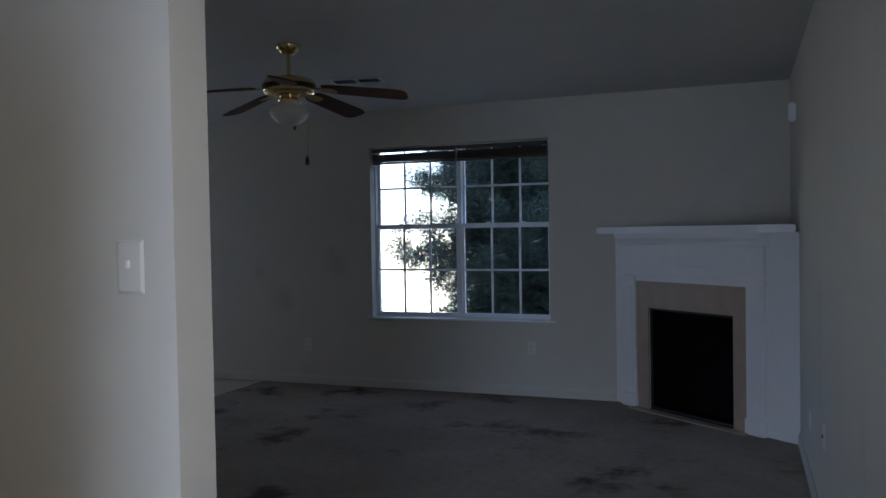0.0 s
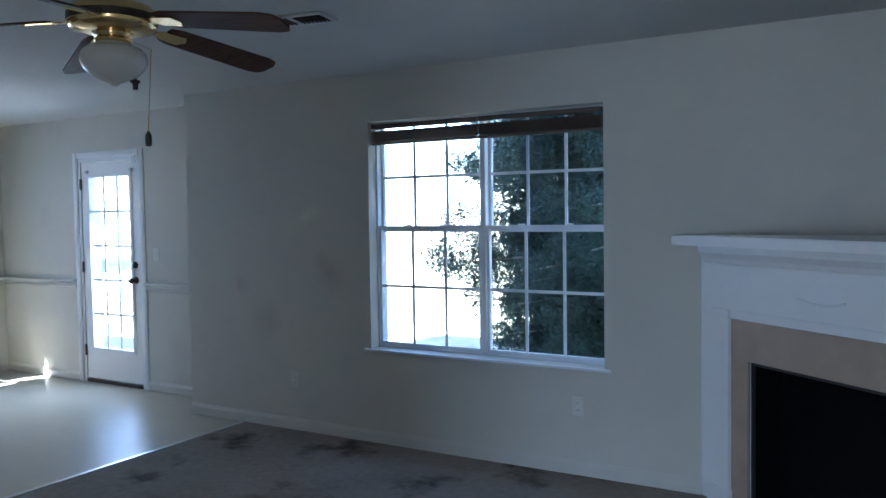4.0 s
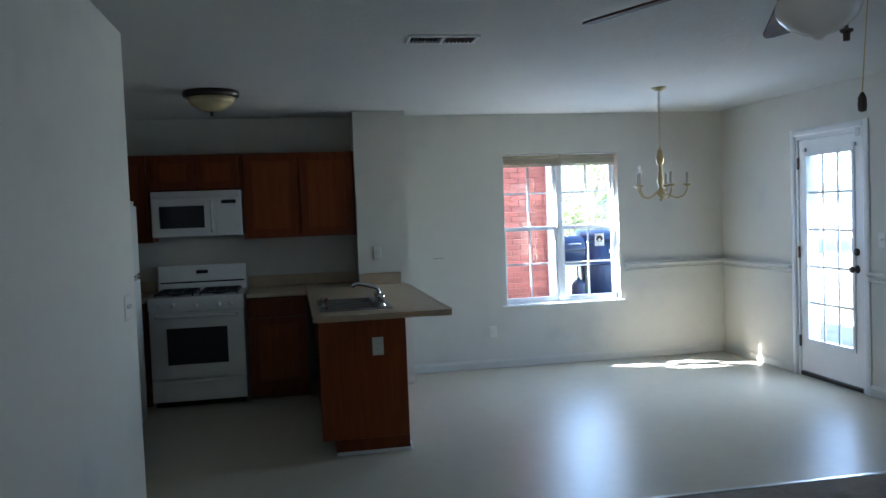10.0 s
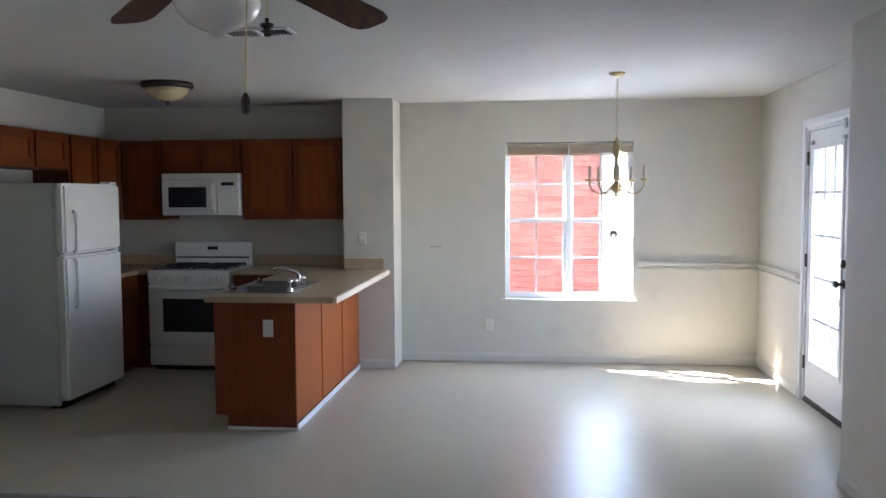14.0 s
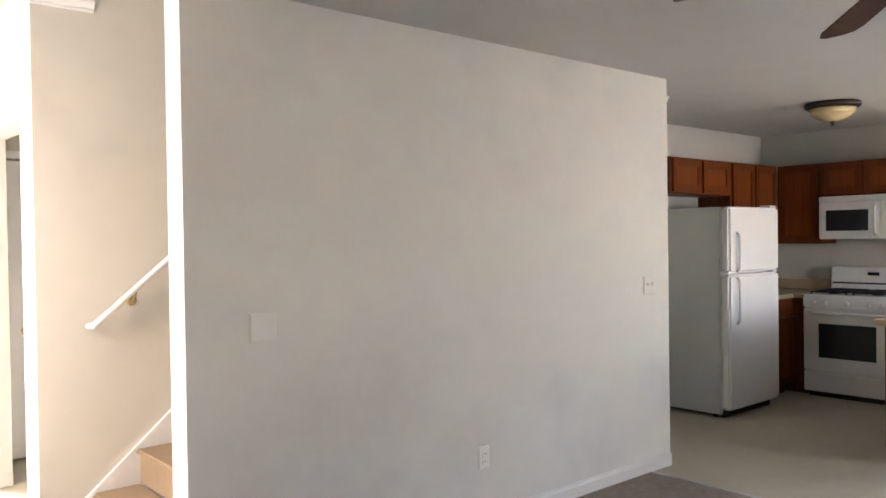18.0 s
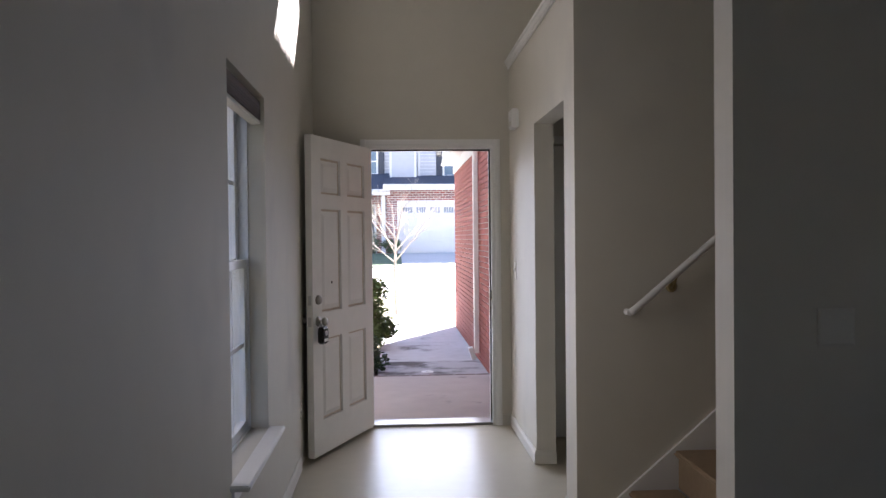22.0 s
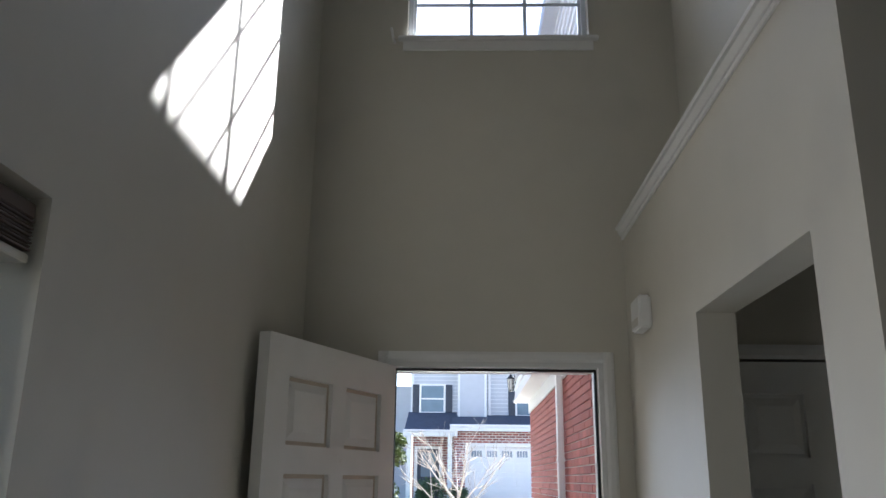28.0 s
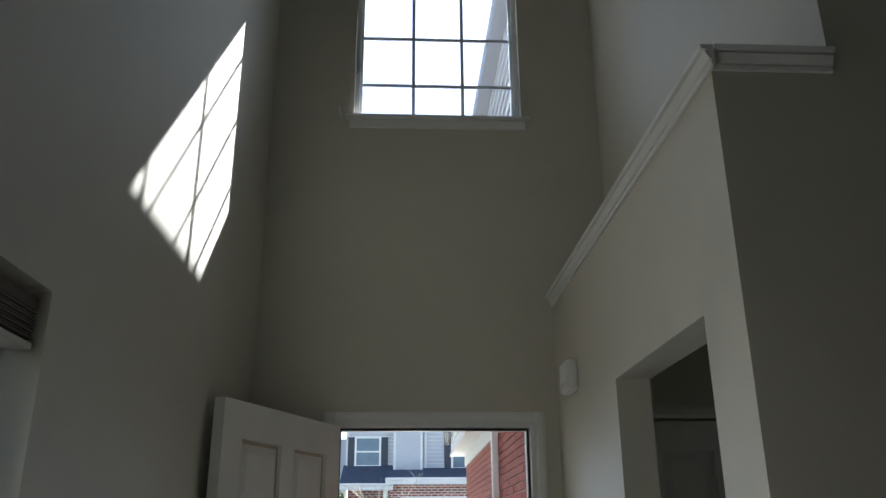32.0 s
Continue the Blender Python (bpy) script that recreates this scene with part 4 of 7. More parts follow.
for x0 in (F0 - PW, F1):
    part("pilaster", box(x0, x0 + PW, -0.035, -0.001, 0.11, 0.985, 0.003), M_TRIM, fire)
    part("pilaster_field", box(x0 + 0.03, x0 + PW - 0.03, -0.040, -0.0352, 0.16, 0.93, 0.002), M_TRIM, fire)
    part("plinth", box(x0 - 0.008, x0 + PW + 0.008, -0.045, -0.001, 0.006, 0.11, 0.004), M_TRIM, fire)
    part("capital", box(x0 - 0.008, x0 + PW + 0.008, -0.045, -0.001, 0.985, 1.02, 0.004), M_TRIM, fire)
part("frieze", box(F0 - PW, F1 + PW, -0.035, -0.001, 1.0202, 1.245, 0.003), M_TRIM, fire)
part("frieze_drop", box(F0 - 0.001, F1 + 0.001, -0.032, -0.015, BT + 0.2005, 1.02, 0.002), M_TRIM, fire)
part("swag", tube([(FL / 2 - 0.13, -0.037, 1.115), (FL / 2 - 0.06, -0.037, 1.10), (FL / 2, -0.037, 1.095), (FL / 2 + 0.06, -0.037, 1.10), (FL / 2 + 0.13, -0.037, 1.115)], 0.006), M_TRIM, fire, "small carved swag")
COR = [(-0.001, 1.245), (-0.045, 1.245), (-0.055, 1.27), (-0.085, 1.30), (-0.095, 1.335), (-0.001, 1.335)]
part("cornice", swept(COR, F0 - PW - 0.02, F1 + PW + 0.02), M_TRIM, fire)
shelf_pts = [(-0.06, -0.150), (FL - 0.19, -0.150), (FL - 0.012, -0.012), (FL * 0.57, 0.66), (0.01, 0.005)]
bm_ = prism(shelf_pts, 1.3355, 1.385)
bmesh.ops.recalc_face_normals(bm_, faces=bm_.faces)
bmesh.ops.bevel(bm_, geom=[e for e in bm_.edges], offset=0.006, segments=2, affect="EDGES")
part("mantel_shelf", bm_, M_TRIM, fire)
part("hearth", box(F0 - 0.02, F1 + 0.02, -0.10, -0.015, 0.0, 0.014, 0.004), M_STONE, fire, "narrow tan marble hearth strip")

# ceiling fan
FAN = (-2.705, 5.71)
fan = thing("ceiling_fan", pose(FAN[0], FAN[1], H), "brass ceiling fan with five dark wooden blades and a frosted globe", "ceiling fan")
part("canopy", lathe([(0, -0.055), (0.03, -0.055), (0.062, -0.03), (0.068, -0.006), (0.068, -0.0005), (0, -0.0005)]), M_BRASS, fan, smooth=True)
part("downrod", tube([(0, 0, -0.05), (0, 0, -0.19)], 0.011, 12), M_BRASS, fan)
part("motor_housing", lathe([(0, -0.285), (0.09, -0.285), (0.138, -0.275), (0.147, -0.258), (0.147, -0.218), (0.132, -0.198), (0.08, -0.18), (0.02, -0.175), (0, -0.175)], 36), M_BRASS, fan, smooth=True)
part("vent_ring", lathe([(0.146, -0.252), (0.1495, -0.252), (0.1495, -0.226), (0.146, -0.226)], 36), M_BRONZE, fan)
part("switch_housing", lathe([(0, -0.320), (0.05, -0.320), (0.062, -0.316), (0.064, -0.308), (0.054, -0.303), (0.054, -0.294), (0.07, -0.2855), (0, -0.2855)], 24), M_BRASS, fan, smooth=True)
part("globe", lathe([(0, -0.468), (0.012, -0.466), (0.018, -0.456), (0.045, -0.447), (0.078, -0.430), (0.100, -0.408), (0.111, -0.382), (0.108, -0.358), (0.094, -0.340), (0.072, -0.331), (0.058, -0.328), (0.058, -0.3205), (0, -0.3205)], 36), M_GLOBE, fan, "frosted schoolhouse glass globe", smooth=True)


def fan_blade(angle):
    bm = bmesh.new()
    outline = [(0.20, -0.045), (0.24, -0.060), (0.63, -0.070), (0.67, -0.058), (0.685, -0.030), (0.685, 0.030), (0.67, 0.058), (0.63, 0.070), (0.24, 0.060), (0.20, 0.045)]
    prism(outline, -0.003, 0.004, bm)
    bmesh.ops.transform(bm, matrix=pose(0, 0, 0, -12, 0, 0), verts=bm.verts)
    bl = part("blade", bm, M_BLADE, fan)
    bl.matrix_local = pose(0, 0, -0.232, 0, 0, angle) @ pose(0, 0, 0, 0, 7, 0)
    iron = bmesh.new()
    prism([(0.09, -0.016), (0.16, -0.010), (0.19, -0.03), (0.27, -0.036), (0.29, 0.0), (0.27, 0.036), (0.19, 0.03), (0.16, 0.010), (0.09, 0.016)], -0.009, -0.0035, iron)
    bmesh.ops.transform(iron, matrix=pose(0, 0, 0, -12, 0, 0), verts=iron.verts)
    part("blade_iron", iron, M_BRASS, bl)


for a in (10, 82, 154, 226, 298):
    fan_blade(a)
part("pull_chain", tube([(0.03, 0.046, -0.305), (0.066, 0.104, -0.33), (0.055, 0.09, -0.62)], 0.0016, 6), M_BRASS, fan)
part("chain_fob", lathe([(0, -0.672), (0.010, -0.668), (0.012, -0.655), (0.011, -0.632), (0.004, -0.618), (0, -0.618)], 12, None, (0.055, 0.09, 0)), M_BRONZE, fan)
part("pull_chain", tube([(-0.02, 0.05, -0.305), (-0.04, 0.118, -0.33), (-0.04, 0.118, -0.415)], 0.0016, 6), M_BRASS, fan)
part("chain_fob", lathe([(0, -0.462), (0.009, -0.460), (0.010, -0.440), (0.018, -0.434), (0.018, -0.428), (0.006, -0.424), (0.005, -0.413), (0, -0.413)], 12, None, (-0.04, 0.118, 0)), M_BRONZE, fan)


def ceiling_vent(x, y, w, d, rot, group="ceiling vents"):
    v = thing("ceiling_vent", pose(x, y, H, 0, 0, rot), "white metal ceiling register with dark brown louvres", "vent", group)
    bm = bmesh.new()
    for x0, x1, y0, y1 in ((-w / 2, w / 2, -d / 2, -d / 2 + 0.016), (-w / 2, w / 2, d / 2 - 0.016, d / 2), (-w / 2, -w / 2 + 0.016, -d / 2 + 0.016, d / 2 - 0.016), (w / 2 - 0.016, w / 2, -d / 2 + 0.016, d / 2 - 0.016)):
        box(x0, x1, y0, y1, -0.012, -0.0005, 0, bm)
    part("frame", bm, M_TRIM, v)
    # no hole here: a flat black sheet stands in for the duct's darkness
    part("duct", box(-w / 2 + 0.02, w / 2 - 0.02, -d / 2 + 0.02, d / 2 - 0.02, -0.003, -0.0008), M_BLACK, v, "black sheet for the dark inside the duct")
    n = int((w - 0.05) / 0.02)
    for k in range(n):
        u = -w / 2 + 0.03 + k * (w - 0.06) / (n - 1)
        if abs(u) < 0.012:
            continue
        bm = box(-0.0012, 0.0012, -d / 2 + 0.026, d / 2 - 0.026, -0.008, 0.006)
        part("louvre", bm, M_LOUVRE, v).matrix_local = pose(u, 0, -0.0085, 0, 35 if u < 0 else -35, 0)
    part("divider", box(-0.008, 0.008, -d / 2 + 0.016, d / 2 - 0.016, -0.013, -0.001), M_TRIM, v)


ceiling_vent(-4.85, 5.08, 0.37, 0.17, 88)
ceiling_vent(-2.83, 6.81, 0.36, 0.17, 10)


def dished(w, h):
    """a plate with a flat face and a wide sloping rim"""
    bm = bmesh.new()
    rings = []
    for inset, y in ((0.0, -0.0006), (0.0, -0.003), (0.007, -0.0065)):
        a, b = w / 2 - inset, h / 2 - inset
        rings.append([bm.verts.new((sx * a, y, sz * b)) for sx, sz in ((-1, -1), (1, -1), (1, 1), (-1, 1))])
    for r0, r1 in zip(rings, rings[1:]):
        for i in range(4):
            bm.faces.new((r0[i], r0[(i + 1) % 4], r1[(i + 1) % 4], r1[i]))
    bm.faces.new(rings[0][::-1])
    bm.faces.new(rings[-1])
    bmesh.ops.recalc_face_normals(bm, faces=bm.faces)
    return bm


def wall_plate(side, x, y, z, kind, label, category, w=0.072, h=0.116, name="switch_plate", mat=None):
    p = thing(name, wall_pose(side, x, y, z), label, category, "wall plates")
    part("plate", dished(w, h), mat or M_PLATE, p)
    gangs = 2 if w > 0.1 else 1
    for g in range(gangs):
        u = (g - (gangs - 1) / 2) * 0.046
        if kind == "switch":
            part("toggle", box(u - 0.005, u + 0.005, -0.018, -0.0066, -0.004, 0.016, 0.002), M_WHITEPLASTIC, p)
        elif kind == "outlet":
            for dz in (0.02, -0.02):
                part("socket", box(u - 0.016, u + 0.016, -0.009, -0.0066, dz - 0.014, dz + 0.014, 0.004, None, 2), M_PLATE, p)
                for s in (-0.006, 0.006):
                    part("slot", box(u + s - 0.0012, u + s + 0.0012, -0.0094, -0.0091, dz - 0.004, dz + 0.005), M_BLACK, p)
        elif kind == "jack":
            part("jack", box(u - 0.007, u + 0.007, -0.012, -0.0066, -0.007, 0.007, 0.002), M_BLACK, p)
        part("screw", lathe([(0, 0), (0.003, 0), (0.002, 0.001), (0, 0.001)], 8), M_PLATE, p).matrix_local = pose(u, -0.0066, 0.0 if kind == "outlet" else 0.03, 90, 0, 0)
    return p


wall_plate("N", -1.96, YL, 0.40, "outlet", "ivory duplex outlet under the living room window", "outlet", name="outlet")
wall_plate("N", -4.06, YL, 0.36, "outlet", "ivory duplex outlet low on the scuffed living room wall", "outlet", name="outlet")
wall_plate("E", 0.0, 5.60, 0.46, "jack", "ivory cable jack low on the east wall", "cable jack", name="cable_jack")
wall_plate("E", 0.0, 6.35, 0.36, "outlet", "ivory duplex outlet low on the east wall", "outlet", name="outlet")
wall_plate("E", 0.0, 0.98, 0.36, "outlet", "ivory duplex outlet low on the wall behind the open front door", "outlet", name="outlet")
wall_plate("N", -1.745, LW_S, 1.31, "switch", "ivory single light switch at the foot of the stairs", "switch", 0.082, 0.134)
wall_plate("S", -1.933, LW_N, 1.112, "blank", "painted-over blank double plate on the wide living room wall", "wall plate", 0.118, name="blank_plate", mat=M_BASE)
wall_plate("S", -4.56, LW_N, 1.155, "switch", "painted-over double light switch near the kitchen end of the wall", "switch", 0.118, mat=M_WALL)
wall_plate("S", -3.14, LW_N, 0.36, "outlet", "ivory duplex outlet low on the wide living room wall", "outlet", name="outlet")
wall_plate("W", XK, 6.13, 0.35, "outlet", "ivory duplex outlet under the dining window", "outlet", name="outlet")
wall_plate("N", -5.94, YD, 1.20, "switch", "ivory light switch beside the back door", "switch")
wall_plate("W", -7.785, 5.0, 1.19, "switch", "ivory light switch on the wall stub above the counter", "switch")
wall_plate("W", XW, 0.27, 1.16, "switch", "ivory light switch beside the front door", "switch")
chime = thing("door_chime", wall_pose("W", XW, 0.40, 2.145), "white plastic door chime box high on the entry wall", "door chime")
part("cover", box(-0.075, 0.075, -0.052, -0.001, 0.0, 0.13, 0.008, None, 2), M_WHITEPLASTIC, chime)
part("grille", box(-0.055, 0.055, -0.054, -0.0522, 0.015, 0.045, 0.001), M_PLATE, chime)
sensor = thing("alarm_sensor", wall_pose("E", 0.0, 7.45, 2.05), "small white alarm sensor high on the east wall", "sensor")
part("case", box(-0.035, 0.035, -0.045, -0.001, 0.0, 0.12, 0.008, None, 2), M_WHITEPLASTIC, sensor)
part("lens", box(-0.024, 0.024, -0.0475, -0.0452, 0.015, 0.055, 0.002), M_PLATE, sensor)
smoke = thing("smoke_detector", pose(-5.30, 3.10, H), "round white smoke detector on the kitchen ceiling", "smoke detector")
part("base", lathe([(0, -0.012), (0.065, -0.012), (0.068, -0.0005), (0, -0.0005)], 24), M_WHITEPLASTIC, smoke)
part("cover", lathe([(0, -0.045), (0.04, -0.043), (0.058, -0.03), (0.06, -0.0125), (0, -0.0125)], 24), M_WHITEPLASTIC, smoke, smooth=True)

# ---- dining area ----
ch = thing("chandelier", pose(-6.59, 7.13, H), "polished brass chandelier with five candle arms, unlit", "chandelier")
part("canopy", lathe([(0, -0.03), (0.02, -0.03), (0.055, -0.012), (0.06, -0.0005), (0, -0.0005)]), M_PALEBRASS, ch, smooth=True)
for k in range(13):
    z = -0.035 - k * 0.032
    bm = bmesh.new()
    pts = [(0.009 * math.cos(2 * math.pi * j / 10), 0, z - 0.018 + 0.018 * math.sin(2 * math.pi * j / 10)) for j in range(11)]
    tube(pts, 0.0022, 5, bm)
    part("chain_link", bm, M_PALEBRASS, ch).matrix_local = pose(0, 0, 0, 0, 0, 90 * (k % 2))
part("column", lathe([(0, -0.89), (0.010, -0.885), (0.014, -0.87), (0.010, -0.862), (0.026, -0.85), (0.036, -0.83), (0.034, -0.81), (0.018, -0.79), (0.014, -0.765), (0.022, -0.745), (0.024, -0.715), (0.018, -0.68), (0.013, -0.64), (0.017, -0.625), (0.013, -0.61), (0.024, -0.59), (0.031, -0.56), (0.029, -0.53), (0.018, -0.505), (0.023, -0.495), (0.018, -0.485), (0.008, -0.47), (0.005, -0.455), (0, -0.452)], 20), M_PALEBRASS, ch, smooth=True)
for k in range(5):
    a = radians(-3 + 72 * k)
    c_, s_ = math.cos(a), math.sin(a)
    arm = part("arm", tube([(r * c_, r * s_, z) for r, z in ((0.025, -0.80), (0.07, -0.845), (0.12, -0.865), (0.17, -0.85), (0.198, -0.81), (0.203, -0.775))], 0.0065, 8), M_PALEBRASS, ch, smooth=True)
    part("drip_pan", lathe([(0, -0.775), (0.015, -0.775), (0.034, -0.762), (0.036, -0.757), (0.012, -0.755), (0, -0.755)], 16, None, (0.203 * c_, 0.203 * s_, 0)), M_PALEBRASS, arm)
    part("candle_sleeve", lathe([(0, -0.755), (0.012, -0.755), (0.012, -0.665), (0, -0.665)], 12, None, (0.203 * c_, 0.203 * s_, 0)), M_SLEEVE, arm, "dull ivory candle sleeve")
    part("bulb", lathe([(0, -0.665), (0.007, -0.664), (0.016, -0.635), (0.012, -0.61), (0.003, -0.585), (0, -0.584)], 12, None, (0.203 * c_, 0.203 * s_, 0)), M_GLASS, arm, "unlit clear flame-shaped bulb", smooth=True)
for y, z in ((5.62, 1.09),):
    mk = tagged(finish("wall_scuff", box(0.0002, 0.0016, -0.055, 0.055, -0.006, 0.006, 0.0005), M_BLIND2), "thin dark scuff mark on the dining wall", "scuff")
    mk.matrix_world = pose(XK, y, z)

# ---- kitchen ----
def cabinet_door(parent, x0, x1, z0, z1, y, knob=None):
    """A framed door with a raised panel, facing -y in the cabinet's own frame."""
    r = 0.055
    d = part("cabinet_door", slab_with_holes("y", y - 0.02, y - 0.001, x0, x1, z0, z1, [(x0 + r, x1 - r, z0 + r, z1 - r)]), M_CAB, parent)
    part("door_panel", box(x0 + r, x1 - r, y - 0.012, y - 0.001, z0 + r, z1 - r), M_CABPANEL, d)
    part("panel_bead", slab_with_holes("y", y - 0.0165, y - 0.0122, x0 + r, x1 - r, z0 + r, z1 - r, [(x0 + r + 0.008, x1 - r - 0.008, z0 + r + 0.008, z1 - r - 0.008)]), M_CAB, d)
    return d


def cabinet(m, w, d, z0, z1, doors, label, name="wall_cabinet", toe=0.0, drawers=False, group="kitchen cabinets"):
    """Local x along the front, local y 0 at the wall and -d at the front."""
    c = thing(name, m, label, "cabinet", group)
    part("body", box(0.0005, w - 0.0005, -d, -0.001, z0 + toe, z1), M_CAB, c)
    if toe:
        part("toe_kick", box(0.0005, w - 0.0005, -d + 0.07, -0.001, z0, z0 + toe), M_CAB, c)
    n, gap = doors, 0.026
    dw = (w - gap * (n + 1)) / n
    for k in range(n):
        x0 = gap + k * (dw + gap)
        top = z1 - 0.015
        if drawers:
            part("drawer_front", box(x0, x0 + dw, -d - 0.02, -d - 0.001, top - 0.14, top, 0.003), M_CAB, c)
            top -= 0.155
        cabinet_door(c, x0, x0 + dw, z0 + toe + 0.015, top, -d)
    return c


def west(y, z=0.0):
    """Pose for things against the west wall: local x runs north, the front faces east."""
    return pose(XK, y, z, 0, 0, 90)


def south(x, z=0.0):
    """Pose for things against the kitchen's south wall: local x runs west, the front faces north."""
    return pose(x, YK, z, 0, 0, 180)


UZ0, UZ1 = 1.36, 2.10
cabinet(west(3.86), 0.97, 0.32, UZ0, UZ1, 2, "cherry wall cabinet with two raised-panel doors beside the microwave")
cabinet(west(3.10), 0.76, 0.32, 1.795, UZ1, 2, "short cherry wall cabinet above the microwave")
cabinet(west(2.69), 0.41, 0.32, UZ0, UZ1, 1, "narrow cherry wall cabinet in the kitchen corner")
cabinet(south(-7.00), 0.85, 0.32, UZ0, UZ1, 2, "cherry wall cabinet beside the refrigerator")
cabinet(south(-6.06), 0.94, 0.32, 1.80, UZ1, 2, "short cherry wall cabinet above the refrigerator")
cabinet(south(-7.02), 0.55, 0.60, 0.0, 0.87, 1, "cherry base cabinet between refrigerator and corner", "base_cabinet", 0.10, True)
cabinet(west(2.36), 0.70, 0.60, 0.0, 0.87, 1, "cherry base cabinet in the kitchen corner beside the stove", "base_cabinet", 0.10, True)
cabinet(west(3.865), 0.50, 0.60, 0.0, 0.87, 1, "cherry base cabinet beside the stove", "base_cabinet", 0.10, True)

PX0, PX1, PY0, PY1 = -7.78, -5.81, 4.40, 4.96
pen = thing("peninsula_cabinet", pose(PX0, PY1, 0, 0, 0, 0), "cherry peninsula cabinet with plain end and back panels", "cabinet")
PL = PX1 - PX0
part("body", slab_with_holes("y", PY0 - PY1 + 0.02, -0.012, 0.0, PL - 0.012, 0.10, 0.87), M_CAB, pen)
part("toe_kick", box(0.0, PL - 0.012, PY0 - PY1 + 0.09, -0.012, 0.0, 0.10), M_CAB, pen)
# end panel in a darker cherry than the back, its shade in the tone
part("end_panel", box(PL - 0.0118, PL, PY0 - PY1, 0.0, 0.10, 0.87, 0.002), M_CABPANEL, pen)
part("end_kick", box(PL - 0.0118, PL, PY0 - PY1 + 0.085, 0.0, 0.0, 0.0995), M_CAB, pen)
for k in range(3):
    a, b = k * (PL - 0.012) / 3, (k + 1) * (PL - 0.012) / 3
    part("back_panel", box(a + 0.0015, b - 0.0015, -0.0118, 0.0, 0.05, 0.87, 0.002), M_PENBACK, pen, "cherry back panel with window light in its colour")
    part("batten", box(b - 0.02, b - 0.001, 0.0002, 0.006, 0.05, 0.868, 0.002), M_PENBACK, pen) if k < 2 else None
part("base_strip", box(0.0, PL + 0.004, 0.0003, 0.012, 0.0, 0.045, 0.003), M_TRIM, pen, "white base strip")
part("base_strip", box(PL + 0.0003, PL + 0.010, PY0 - PY1 + 0.085, 0.0, 0.0, 0.022, 0.002), M_TRIM, pen, "white base strip")
plate = wall_plate("W", 0, 0, 0, "outlet", "ivory duplex outlet on the peninsula's end panel", "outlet", name="outlet")
plate.matrix_world = pose(PX1, 4.775, 0.69, 0, 0, 90)

# worktop in an L, with a hole for the sink
SX0, SX1, SY0, SY1 = -6.68, -5.98, 4.44, 4.88
ctop = thing("countertop", pose(0, 0, 0), "tan laminate countertop with rolled front edge and backsplash", "countertop")
CZ0, CZ1 = 0.872, 0.91


def plate_with_hole(x0, x1, y0, y1, z0, z1, hole):
    bm = slab_with_holes("x", z0, z1, x0, x1, y0, y1, [hole] if hole else [])
    for v in bm.verts:
        z, x, y = v.co
        v.co = (x, y, z)
    bmesh.ops.recalc_face_normals(bm, faces=bm.faces)
    return bm


bm = plate_with_hole(-7.784, -5.72, 4.37, 5.25, CZ0, CZ1, (SX0, SX1, SY0, SY1))
bmesh.ops.bevel(bm, geom=[e for e in bm.edges if abs(e.verts[0].co.x + 5.72) < 1e-4 and abs(e.verts[1].co.x + 5.72) < 1e-4 or (abs(e.verts[0].co.y - 5.25) < 1e-4 and abs(e.verts[1].co.y - 5.25) < 1e-4)], offset=0.008, segments=2, affect="EDGES")
part("peninsula_top", bm, M_COUNTER, ctop)
part("edge_band", box(-7.70, -5.74, 5.2502, 5.262, 0.868, 0.911, 0.003), M_EDGE, ctop, "chipped pale laminate edge band")
part("wall_top", box(XK + 0.001, -7.545, 3.865, 4.3695, CZ0, CZ1, 0.006), M_COUNTER, ctop)
part("wall_top", box(XK + 0.001, -7.7845, 4.37, 4.829, CZ0, CZ1), M_COUNTER, ctop)
part("corner_top", box(XK + 0.001, -7.545, YK + 0.001, 3.06, CZ0, CZ1, 0.006), M_COUNTER, ctop)
part("corner_top", box(-7.5445, -7.0, YK + 0.001, YK + 0.63, CZ0, CZ1, 0.006), M_COUNTER, ctop)
part("backsplash", box(XK + 0.001, XK + 0.02, 3.865, 4.829, CZ1 + 0.0005, 1.012, 0.004), M_COUNTER, ctop)
part("backsplash", box(XK + 0.001, XK + 0.02, YK + 0.021, 3.06, CZ1 + 0.0005, 1.012, 0.004), M_COUNTER, ctop)
part("backsplash", box(XK + 0.021, -7.0, YK + 0.001, YK + 0.02, CZ1 + 0.0005, 1.012, 0.004), M_COUNTER, ctop)
part("backsplash", box(-7.784, -7.765, 4.832, 5.20, CZ1 + 0.0005, 1.012, 0.004), M_COUNTER, ctop)

